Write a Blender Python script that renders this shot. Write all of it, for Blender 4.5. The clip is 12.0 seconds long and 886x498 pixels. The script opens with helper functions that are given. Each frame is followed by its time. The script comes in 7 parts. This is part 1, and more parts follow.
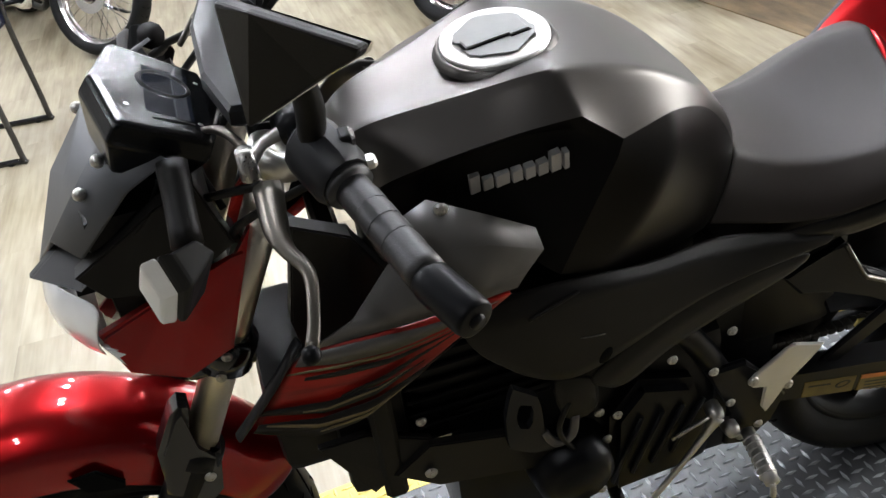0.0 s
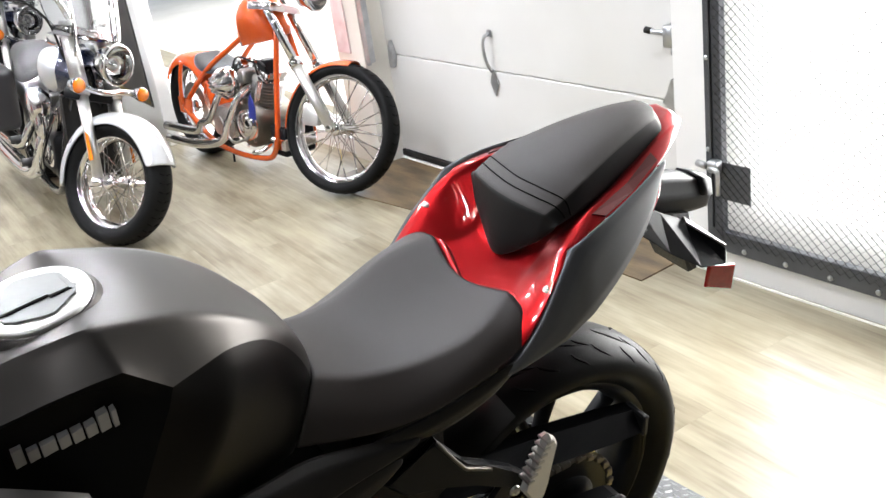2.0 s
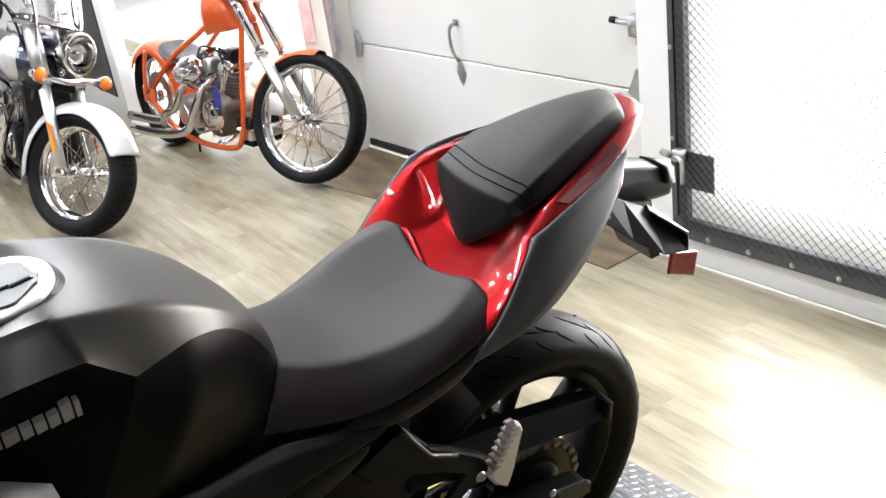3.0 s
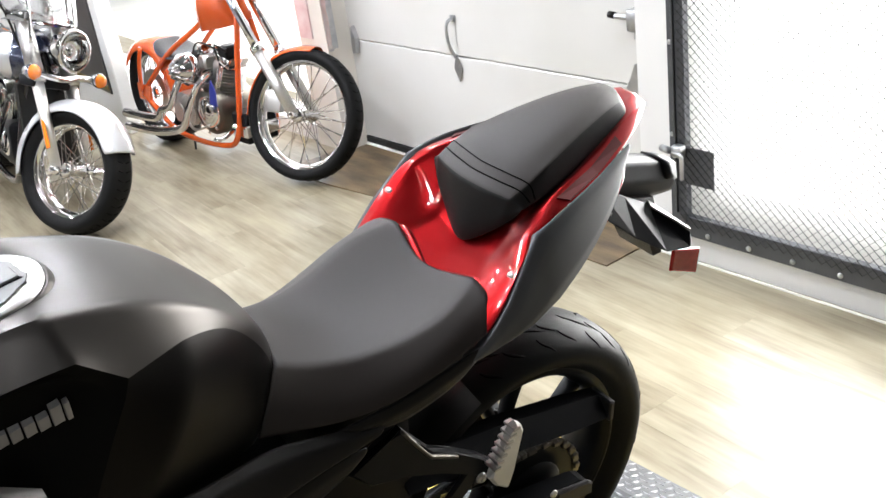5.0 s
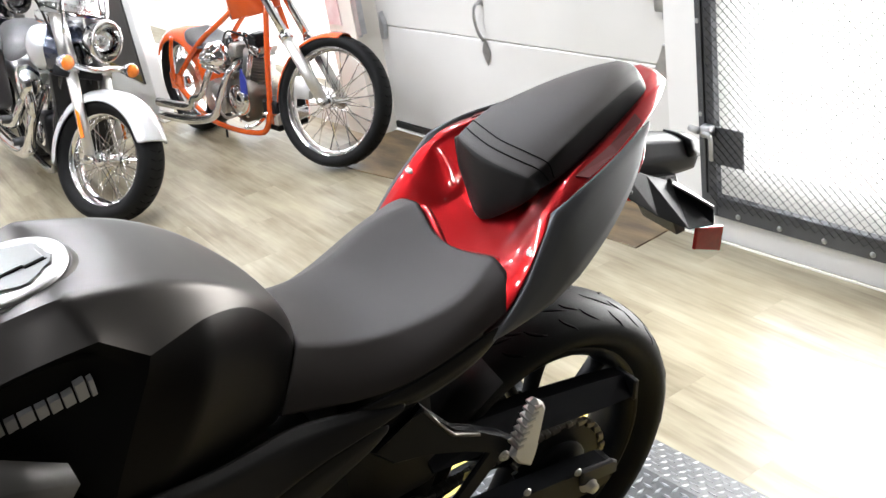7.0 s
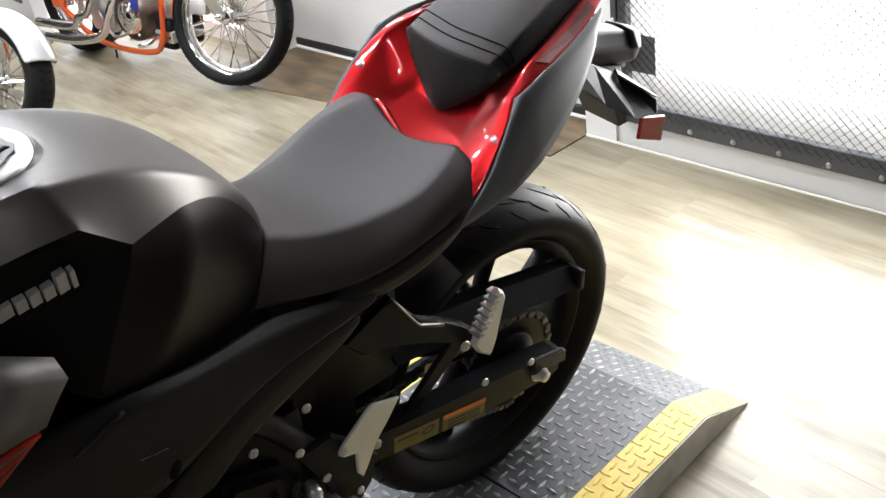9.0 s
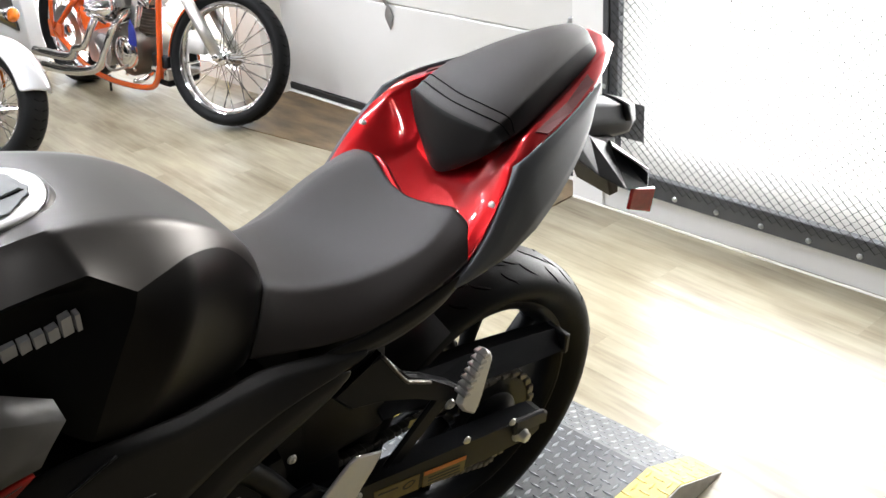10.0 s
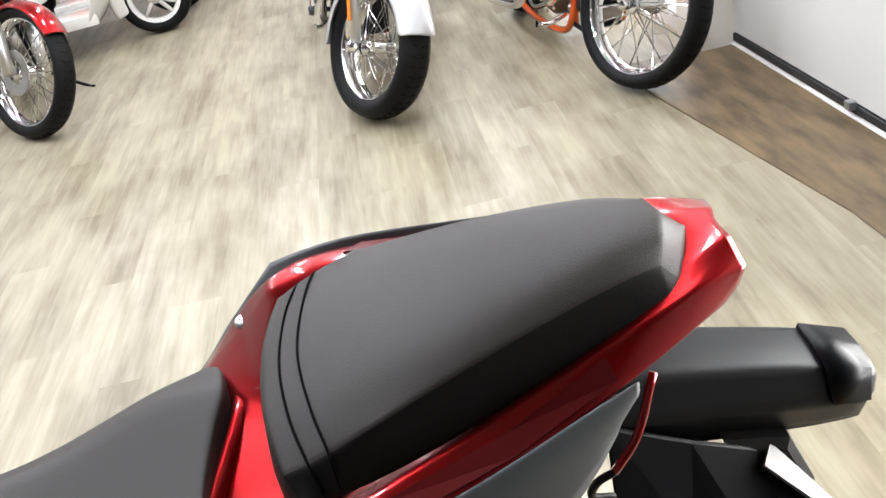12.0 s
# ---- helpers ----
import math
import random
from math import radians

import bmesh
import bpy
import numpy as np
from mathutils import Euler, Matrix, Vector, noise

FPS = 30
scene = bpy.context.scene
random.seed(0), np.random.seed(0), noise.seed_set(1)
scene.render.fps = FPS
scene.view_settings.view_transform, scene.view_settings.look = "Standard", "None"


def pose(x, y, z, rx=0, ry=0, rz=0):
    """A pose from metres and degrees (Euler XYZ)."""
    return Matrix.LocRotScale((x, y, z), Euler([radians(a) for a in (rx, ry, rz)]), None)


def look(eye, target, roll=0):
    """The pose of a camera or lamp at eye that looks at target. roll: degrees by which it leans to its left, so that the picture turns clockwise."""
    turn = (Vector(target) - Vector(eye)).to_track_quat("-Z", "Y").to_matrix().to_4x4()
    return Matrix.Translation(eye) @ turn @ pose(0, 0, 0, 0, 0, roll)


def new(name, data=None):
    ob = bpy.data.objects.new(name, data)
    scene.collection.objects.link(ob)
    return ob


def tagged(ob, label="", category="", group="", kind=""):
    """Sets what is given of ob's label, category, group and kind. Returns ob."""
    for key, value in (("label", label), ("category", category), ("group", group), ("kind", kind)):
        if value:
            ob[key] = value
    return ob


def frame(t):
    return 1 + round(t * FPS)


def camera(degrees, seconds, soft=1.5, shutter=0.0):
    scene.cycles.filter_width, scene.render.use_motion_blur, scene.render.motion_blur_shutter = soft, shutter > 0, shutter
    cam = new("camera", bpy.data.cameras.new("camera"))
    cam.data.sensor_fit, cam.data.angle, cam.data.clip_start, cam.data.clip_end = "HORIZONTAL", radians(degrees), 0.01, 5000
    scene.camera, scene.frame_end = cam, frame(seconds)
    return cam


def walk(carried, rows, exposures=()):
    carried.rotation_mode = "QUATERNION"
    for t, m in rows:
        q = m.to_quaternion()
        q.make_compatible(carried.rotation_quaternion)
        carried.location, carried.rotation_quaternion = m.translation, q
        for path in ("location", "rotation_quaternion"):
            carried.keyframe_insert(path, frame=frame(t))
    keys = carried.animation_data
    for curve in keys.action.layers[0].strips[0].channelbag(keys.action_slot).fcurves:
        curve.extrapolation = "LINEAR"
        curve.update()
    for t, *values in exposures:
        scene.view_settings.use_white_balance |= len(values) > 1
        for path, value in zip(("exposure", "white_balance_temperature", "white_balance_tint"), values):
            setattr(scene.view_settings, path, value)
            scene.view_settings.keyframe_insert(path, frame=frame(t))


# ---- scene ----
cam = camera(49.5, 12.0)
PATH = [
    (0, (-1.045, -0.990, 1.477), (-0.717, 0.757, 0.359), -10.0),
    (0.2, (-1.020, -0.996, 1.494), (-0.567, 0.751, 0.421), -10.4),
    (0.5, (-0.981, -1.006, 1.505), (-0.354, 0.717, 0.481), -10.8),
    (0.6, (-0.967, -1.008, 1.502), (-0.278, 0.699, 0.491), -10.7),
    (1, (-0.917, -1.002, 1.496), (-0.059, 0.632, 0.493), -10.0),
    (1.5, (-0.875, -1.023, 1.505), (0.118, 0.604, 0.624), -8.3),
    (2, (-0.857, -1.060, 1.509), (0.112, 0.598, 0.660), -8.6),
    (2.5, (-0.854, -1.070, 1.508), (0.160, 0.545, 0.627), -8.2),
    (3, (-0.856, -1.068, 1.508), (0.162, 0.547, 0.630), -8.1),
    (5, (-0.846, -1.047, 1.498), (0.175, 0.562, 0.614), -8.2),
    (5.5, (-0.840, -1.044, 1.490), (0.166, 0.571, 0.602), -8.5),
    (6, (-0.841, -1.053, 1.480), (0.110, 0.576, 0.559), -9.6),
    (6.5, (-0.837, -1.062, 1.486), (0.090, 0.593, 0.584), -10.6),
    (7, (-0.836, -1.068, 1.489), (0.113, 0.576, 0.590), -9.8),
    (8.8, (-0.903, -1.015, 1.479), (0.213, 0.485, 0.524), -8.6),
    (9, (-0.940, -1.014, 1.454), (0.143, 0.433, 0.385), -8.6),
    (9.2, (-0.973, -1.010, 1.440), (0.104, 0.406, 0.324), -6.8),
    (9.5, (-1.011, -1.027, 1.456), (0.075, 0.422, 0.393), -3.7),
    (10, (-0.966, -1.012, 1.487), (0.194, 0.434, 0.501), -4.4),
    (10.5, (-0.758, -0.996, 1.493), (0.208, 0.624, 0.571), -5.0),
    (10.8, (-0.607, -0.968, 1.492), (0.203, 0.701, 0.509), -4.7),
    (11, (-0.508, -0.903, 1.471), (0.228, 0.804, 0.496), -5.6),
    (11.5, (-0.275, -0.693, 1.439), (0.058, 1.124, 0.437), -12.9),
    (11.6, (-0.206, -0.650, 1.442), (0.054, 1.173, 0.433), -15.9),
    (12, (0.020, -0.524, 1.378), (0.050, 1.307, 0.350), -12.9),
]
walk(cam, [(t, look(eye, target, roll)) for t, eye, target, roll in PATH])

# ---- light ----
world = bpy.data.worlds.new("world")
scene.world = world
world.use_nodes = True
wn = world.node_tree.nodes
sky = wn.new("ShaderNodeTexSky")
sky.sky_type, sky.sun_disc = "NISHITA", False
sky.sun_elevation, sky.sun_rotation = radians(35), radians(70)
wn["Background"].inputs[1].default_value = 0.12
world.node_tree.links.new(sky.outputs[0], wn["Background"].inputs[0])


def area_lamp(name, m, sx, sy, watts, colour=(1, 1, 1)):
    data = bpy.data.lights.new(name, "AREA")
    data.shape, data.size, data.size_y, data.energy, data.color = "RECTANGLE", sx, sy, watts, colour
    ob = new(name, data)
    ob.matrix_world = m
    return ob


DOOR_WATTS, ALCOVE_WATTS, CEILING_WATTS = 120, 44, 16.5
WARM = (0.965, 1.0, 1.085)
scene.view_settings.exposure = 0.0


# ---- materials ----
def material(name, colour, rough=0.5, metal=0.0, second=None, scale=6.0, bump=0.0, fine=250.0, coat=0.0, vary=0.08,
             emit=None, glass=0.0, stretch=(1, 1, 1), per_piece=0.0, patchy=0.35, spec=0.5):
    m = bpy.data.materials.new(name)
    m.use_nodes = True
    n, link = m.node_tree.nodes, m.node_tree.links.new
    b = n["Principled BSDF"]
    tc = n.new("ShaderNodeTexCoord")
    mp = n.new("ShaderNodeMapping")
    mp.inputs["Scale"].default_value = stretch
    link(tc.outputs["Object"], mp.inputs["Vector"])
    big = n.new("ShaderNodeTexNoise")
    big.inputs["Scale"].default_value, big.inputs["Detail"].default_value = scale, 5
    link(mp.outputs[0], big.inputs["Vector"])
    small = n.new("ShaderNodeTexNoise")
    small.inputs["Scale"].default_value, small.inputs["Detail"].default_value = fine, 3
    link(mp.outputs[0], small.inputs["Vector"])
    ramp = n.new("ShaderNodeMapRange")
    ramp.inputs["From Min"].default_value, ramp.inputs["From Max"].default_value = 0.5 - patchy / 2, 0.5 + patchy / 2
    link(big.outputs["Fac"], ramp.inputs["Value"])
    mix = n.new("ShaderNodeMix")
    mix.data_type = "RGBA"
    second = second or tuple(c * 0.86 for c in colour)
    mix.inputs[6].default_value, mix.inputs[7].default_value = (*colour, 1), (*second, 1)
    link(ramp.outputs[0], mix.inputs[0])
    out = mix.outputs[2]
    if per_piece:
        info, hsv, mr = n.new("ShaderNodeObjectInfo"), n.new("ShaderNodeHueSaturation"), n.new("ShaderNodeMapRange")
        mr.inputs["To Min"].default_value, mr.inputs["To Max"].default_value = 1 - per_piece, 1 + per_piece
        link(info.outputs["Random"], mr.inputs["Value"])
        link(mr.outputs[0], hsv.inputs["Value"])
        link(out, hsv.inputs["Color"])
        out = hsv.outputs[0]
    link(out, b.inputs["Base Color"])
    rr = n.new("ShaderNodeMapRange")
    rr.inputs["To Min"].default_value, rr.inputs["To Max"].default_value = max(rough - vary, 0.02), min(rough + vary, 1)
    link(small.outputs["Fac"] if vary and bump else big.outputs["Fac"], rr.inputs["Value"])
    link(rr.outputs[0], b.inputs["Roughness"])
    b.inputs["Metallic"].default_value = metal
    b.inputs["Coat Weight"].default_value = coat
    b.inputs["Coat Roughness"].default_value = 0.06
    b.inputs["Transmission Weight"].default_value = glass
    b.inputs["Specular IOR Level"].default_value = spec
    if bump:
        bp = n.new("ShaderNodeBump")
        bp.inputs["Strength"].default_value, bp.inputs["Distance"].default_value = bump, 0.001
        link(small.outputs["Fac"], bp.inputs["Height"])
        link(bp.outputs[0], b.inputs["Normal"])
    if emit:
        b.inputs["Emission Color"].default_value, b.inputs["Emission Strength"].default_value = (*emit[0], 1), emit[1]
    return m


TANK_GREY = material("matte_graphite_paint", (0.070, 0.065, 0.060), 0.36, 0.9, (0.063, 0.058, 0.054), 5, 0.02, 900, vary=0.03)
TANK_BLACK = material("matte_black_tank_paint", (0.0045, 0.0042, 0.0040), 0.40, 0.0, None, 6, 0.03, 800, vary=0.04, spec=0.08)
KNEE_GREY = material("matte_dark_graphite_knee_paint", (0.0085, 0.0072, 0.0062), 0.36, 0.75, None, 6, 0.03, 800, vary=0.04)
MATT_BLACK = material("black_moulded_plastic", (0.0085, 0.0077, 0.0071), 0.46, 0, (0.0066, 0.0060, 0.0056), 9, 0.25, 700, spec=0.20)
SHROUD_GREY = material("graphite_plastic", (0.110, 0.104, 0.098), 0.38, 0.3, None, 7, 0.03, 800, vary=0.04)
BRIGHT_ALU = material("bright_brushed_aluminium", (0.74, 0.73, 0.70), 0.34, 0.55, (0.66, 0.65, 0.62), 16, 0.08, 500, vary=0.06)
CAP_GREY = material("grey_cast_cap", (0.23, 0.23, 0.225), 0.45, 0.4, None, 20, 0.1, 600, vary=0.06)
PANEL_GREY = material("dark_grey_painted_plastic", (0.012, 0.0125, 0.014), 0.42, 0.1, None, 7, 0.06, 800, vary=0.05, spec=0.3)
TAIL_GREY = material("grey_tail_plastic", (0.085, 0.088, 0.094), 0.52, 0.1, None, 7, 0.06, 800, vary=0.05)
POD_BLACK = material("black_pod_plastic", (0.0042, 0.0044, 0.0050), 0.24, 0, None, 10, 0.03, 600, spec=0.20)
GLOSS_BLACK = material("gloss_black_paint", (0.010, 0.010, 0.011), 0.16, 0, None, 10, coat=0.4)
SATIN_BLACK = material("satin_black_metal", (0.006, 0.0065, 0.0075), 0.34, 0.0, (0.0042, 0.0042, 0.005), 12, 0.05, 500, spec=0.13)
RED = material("candy_red_paint", (0.37, 0.0026, 0.005), 0.29, 0.86, (0.31, 0.0021, 0.004), 4, coat=1.0, vary=0.03)
RED.node_tree.nodes["Principled BSDF"].inputs["Coat Roughness"].default_value = 0.02
RED_DEEP = material("deep_red_recessed_strip", (0.12, 0.0012, 0.0028), 0.35, 0.3, None, 4, coat=0.7, vary=0.03)
VINYL = material("dark_grey_seat_vinyl", (0.0245, 0.0186, 0.0155), 0.54, 0, (0.0205, 0.0156, 0.0130), 6, 0.30, 900, vary=0.06, spec=0.42)
SHADED_VINYL = material("shaded_seat_vinyl", (0.0120, 0.0112, 0.0106), 0.45, 0, None, 8, 0.2, 700, spec=0.20)
RUBBER = material("tyre_rubber", (0.0055, 0.0055, 0.0058), 0.50, 0, (0.0085, 0.0085, 0.0083), 7, 0.15, 350, vary=0.08, spec=0.10)
GROOVE = material("tyre_groove_rubber", (0.0025, 0.0025, 0.0025), 0.9, 0, None, 20, spec=0.1)
GRIP = material("ribbed_grip_rubber", (0.019, 0.0185, 0.0185), 0.42, 0, None, 30, 0.3, 400)
CHROME = material("polished_chrome", (0.80, 0.80, 0.81), 0.07, 1.0, (0.72, 0.72, 0.73), 8, vary=0.04)
STEEL = material("brushed_steel", (0.55, 0.54, 0.52), 0.30, 1.0, (0.45, 0.44, 0.42), 14, 0.08, 500, vary=0.1)
DARK_STEEL = material("dark_anodised_lever", (0.13, 0.118, 0.100), 0.36, 0.9, None, 14, 0.05, 500, vary=0.06)
ALU = material("cast_aluminium", (0.62, 0.61, 0.58), 0.38, 1.0, (0.52, 0.51, 0.49), 12, 0.15, 400, vary=0.1)
FORK_GOLD = material("polished_fork_tube", (0.86, 0.80, 0.68), 0.36, 1.0, None, 10, vary=0.03)
WHITE_LENS = material("clear_headlight_lens", (0.90, 0.91, 0.92), 0.34, 0.15, None, 12, coat=1.0, vary=0.04)
AMBER = material("amber_lens", (0.85, 0.22, 0.015), 0.12, 0, (0.70, 0.15, 0.01), 30, coat=1.0)
RED_LENS = material("red_reflector_lens", (0.45, 0.012, 0.010), 0.18, 0, (0.33, 0.008, 0.008), 60, coat=0.8)
GLASS_DARK = material("instrument_glass", (0.020, 0.024, 0.035), 0.05, 0, None, 9, coat=1.0, vary=0.02)
CLEAR = material("clear_plastic_screen", (0.92, 0.94, 0.95), 0.06, 0, None, 5, glass=1.0, vary=0.02)
LETTER = material("silver_tank_lettering", (0.42, 0.41, 0.40), 0.42, 0.3, None, 20)
STICKER = material("yellow_warning_sticker", (0.15, 0.105, 0.012), 0.45, 0, (0.11, 0.075, 0.010), 40)
STICKER_O = material("orange_sticker_band", (0.62, 0.17, 0.02), 0.45, 0, None, 40)
INK = material("printed_black_ink", (0.02, 0.018, 0.012), 0.6, 0, None, 20)
DECAL_DARK = material("black_streak_decal", (0.010, 0.008, 0.007), 0.45, 0, None, 12, spec=0.2)
DECAL_RED = material("red_streak_decal", (0.36, 0.014, 0.008), 0.42, 0.0, (0.20, 0.010, 0.006), 9, stretch=(1, 1, 7), patchy=0.16, spec=0.3)
DECAL_GOLD = material("bronze_streak_decal", (0.17, 0.13, 0.065), 0.45, 0.2, None, 14)
SILVER_PAINT = material("pearl_silver_paint", (0.62, 0.63, 0.64), 0.28, 0.55, (0.55, 0.56, 0.57), 5, coat=0.9, vary=0.03)
ORANGE_PAINT = material("orange_frame_paint", (0.60, 0.088, 0.010), 0.25, 0.1, (0.50, 0.066, 0.008), 5, coat=0.8, vary=0.03)
SCOOTER_WHITE = material("ivory_scooter_paint", (0.72, 0.71, 0.66), 0.25, 0, None, 5, coat=0.8, vary=0.03)
NAVY = material("navy_tank_paint", (0.012, 0.018, 0.045), 0.2, 0.2, None, 5, coat=1.0)
BLUE_TAG = material("blue_card_tag", (0.015, 0.025, 0.20), 0.5, 0, None, 20)
LEATHER = material("black_leather", (0.022, 0.021, 0.022), 0.40, 0, None, 8, 0.4, 500)
WHITE_WALL = material("white_painted_wall", (0.74, 0.73, 0.71), 0.6, 0, (0.68, 0.67, 0.65), 2.0, 0.25, 150)
DOOR_WHITE = material("white_steel_garage_door", (0.63, 0.62, 0.60), 0.42, 0, (0.57, 0.56, 0.53), 1.5, 0.25, 90, vary=0.06)
JAMB = material("beige_painted_jamb", (0.76, 0.73, 0.67), 0.55, 0, (0.68, 0.65, 0.58), 3, 0.2, 120)
CEIL = material("dark_painted_ceiling", (0.085, 0.083, 0.080), 0.8, 0, None, 3, 0.3, 120)
GREY_WALL = material("light_grey_wall", (0.60, 0.59, 0.56), 0.65, 0, None, 2, 0.2, 120)
SIDE_WALL = material("mid_grey_wall", (0.34, 0.335, 0.325), 0.65, 0, None, 2, 0.2, 120)
DIM_WALL = material("dark_grey_wall", (0.085, 0.085, 0.086), 0.7, 0, None, 2, 0.2, 120)
GATE_STEEL = material("dark_grey_gate_steel", (0.085, 0.090, 0.098), 0.42, 0.5, (0.065, 0.068, 0.074), 9, 0.2, 160)
MESH_STEEL = material("dark_expanded_mesh", (0.035, 0.035, 0.037), 0.7, 0.0, None, 20, 0.1, 200, spec=0.15)
GLOW_FRAME = material("backlit_white_frame", (0.24, 0.24, 0.237), 1.0, 0, None, 3, glass=1.0, vary=0.0, spec=0.1)
GALV = material("galvanised_steel", (0.50, 0.51, 0.52), 0.35, 0.9, (0.38, 0.39, 0.40), 25, 0.1, 200, vary=0.1)
WEATHER = material("black_rubber_seal", (0.012, 0.012, 0.012), 0.6, 0, None, 10)
PLATE = material("grey_tread_plate", (0.120, 0.123, 0.127), 0.42, 0.5, (0.075, 0.078, 0.082), 5, 0.15, 220, vary=0.12)
TREAD = material("worn_tread_lugs", (0.36, 0.37, 0.38), 0.46, 0.7, (0.24, 0.25, 0.26), 12, 0.1, 220, vary=0.1)
BARE_SIDE = material("bare_steel_side", (0.66, 0.64, 0.59), 0.5, 0.0, (0.46, 0.44, 0.39), 14, 0.3, 160)
YELLOW = material("worn_yellow_paint", (0.72, 0.55, 0.13), 0.45, 0, (0.62, 0.46, 0.10), 9, 0.2, 200, vary=0.1, patchy=0.25)
YELLOW_TREAD = material("yellow_painted_lugs", (0.80, 0.66, 0.24), 0.38, 0.1, (0.72, 0.56, 0.14), 20, 0.1, 200)
OUTSIDE = material("bright_overcast_outside", (0.9, 0.9, 0.9), 0.9, 0, None, 0.6, emit=((1.0, 0.995, 0.98), 9.0))
LAMP_FACE = material("lit_lamp_diffuser", (0.9, 0.9, 0.88), 0.5, 0, None, 3, emit=((1.0, 0.95, 0.86), 14.0))
PINK = material("faded_pink_poster", (0.62, 0.42, 0.42), 0.6, 0, (0.70, 0.60, 0.58), 12)
POSTER = material("dark_poster_print", (0.035, 0.034, 0.036), 0.4, 0, (0.06, 0.055, 0.05), 12)
FLOOR_SHADE = material("brown_floor_shade", (0.185, 0.130, 0.066), 0.36, 0, (0.062, 0.040, 0.021), 7, 0.3, 120, vary=0.1, stretch=(2.2, 0.5, 1), patchy=0.28)


def plank_material():
    """Vinyl planks: a tone for each piece, streaks along it, brown smudges across several."""
    m = bpy.data.materials.new("vinyl_plank_floor")
    m.use_nodes = True
    n, link = m.node_tree.nodes, m.node_tree.links.new
    b = n["Principled BSDF"]
    geo, info = n.new("ShaderNodeNewGeometry"), n.new("ShaderNodeObjectInfo")
    shift, comb = n.new("ShaderNodeMath"), n.new("ShaderNodeCombineXYZ")
    shift.operation, shift.inputs[1].default_value = "MULTIPLY", 40
    link(info.outputs["Random"], shift.inputs[0])
    link(shift.outputs[0], comb.inputs[1])

    def noise(size, detail, lo, hi, weight, moved):
        mp, tex, mr = n.new("ShaderNodeMapping"), n.new("ShaderNodeTexNoise"), n.new("ShaderNodeMapRange")
        mp.inputs["Scale"].default_value = size
        link(geo.outputs["Position"], mp.inputs["Vector"])
        if moved:
            link(comb.outputs[0], mp.inputs["Location"])
        tex.inputs["Scale"].default_value, tex.inputs["Detail"].default_value = 1.0, detail
        link(mp.outputs[0], tex.inputs["Vector"])
        mr.inputs["From Min"].default_value, mr.inputs["From Max"].default_value = lo, hi
        mr.inputs["To Max"].default_value = weight
        link(tex.outputs["Fac"], mr.inputs["Value"])
        return mr.outputs[0]

    def add(a, c):
        k = n.new("ShaderNodeMath")
        link(a, k.inputs[0])
        link(c, k.inputs[1])
        return k.outputs[0]

    piece = n.new("ShaderNodeMath")
    piece.operation, piece.inputs[1].default_value = "MULTIPLY", 0.22
    link(info.outputs["Random"], piece.inputs[0])
    streaks = noise((21, 2.0, 1), 3, 0.32, 0.68, 0.38, True)
    grain = noise((80, 5.0, 1), 2, 0.30, 0.70, 0.20, True)
    smudge = noise((5.0, 2.2, 1), 4, 0.42, 0.70, 0.42, False)
    total = add(add(streaks, smudge), add(piece.outputs[0], grain))
    mix = n.new("ShaderNodeMix")
    mix.data_type = "RGBA"
    mix.inputs[6].default_value, mix.inputs[7].default_value = (0.375, 0.336, 0.244, 1), (0.130, 0.103, 0.060, 1)
    link(total, mix.inputs[0])
    link(mix.outputs[2], b.inputs["Base Color"])
    rr = n.new("ShaderNodeMapRange")
    rr.inputs["To Min"].default_value, rr.inputs["To Max"].default_value = 0.27, 0.40
    link(total, rr.inputs["Value"])
    link(rr.outputs[0], b.inputs["Roughness"])
    bp = n.new("ShaderNodeBump")
    bp.inputs["Strength"].default_value, bp.inputs["Distance"].default_value = 0.05, 0.001
    link(grain, bp.inputs["Height"])
    link(bp.outputs[0], b.inputs["Normal"])
    return m


PLANK = plank_material()


# ---- shape helpers ----
def part(name, bm, mat, parent=None, label="", smooth=True, sub=0, m=None, thick=0.0, bevel=0.0, auto=None):
    """One mesh object of a bmesh, under a thing or a part."""
    me = bpy.data.meshes.new(name)
    bmesh.ops.recalc_face_normals(bm, faces=bm.faces)
    if auto is not None:
        for e in bm.edges:
            if len(e.link_faces) == 2 and e.calc_face_angle(0) > radians(auto):
                e.smooth = False
    bm.to_mesh(me)
    bm.free()
    for p in me.polygons:
        p.use_smooth = smooth
    me.materials.append(mat)
    ob = new(name, me)
    if parent:
        ob.parent = parent
    if m is not None:
        ob.matrix_basis = m
    if thick:
        s = ob.modifiers.new("thickness", "SOLIDIFY")
        s.thickness, s.offset = thick, 0
    if sub:
        s = ob.modifiers.new("smooth", "SUBSURF")
        s.levels = s.render_levels = sub
        s.boundary_smooth = "PRESERVE_CORNERS"
    if bevel:
        s = ob.modifiers.new("edge", "BEVEL")
        s.width, s.segments, s.limit_method = bevel, 2, "ANGLE"
    if label:
        ob["label"] = label
    return ob


def thing(name, m, label, category, group="", kind=""):
    ob = new(name)
    ob.empty_display_size = 0.1
    ob.matrix_basis = m
    return tagged(ob, label, category, group, kind)


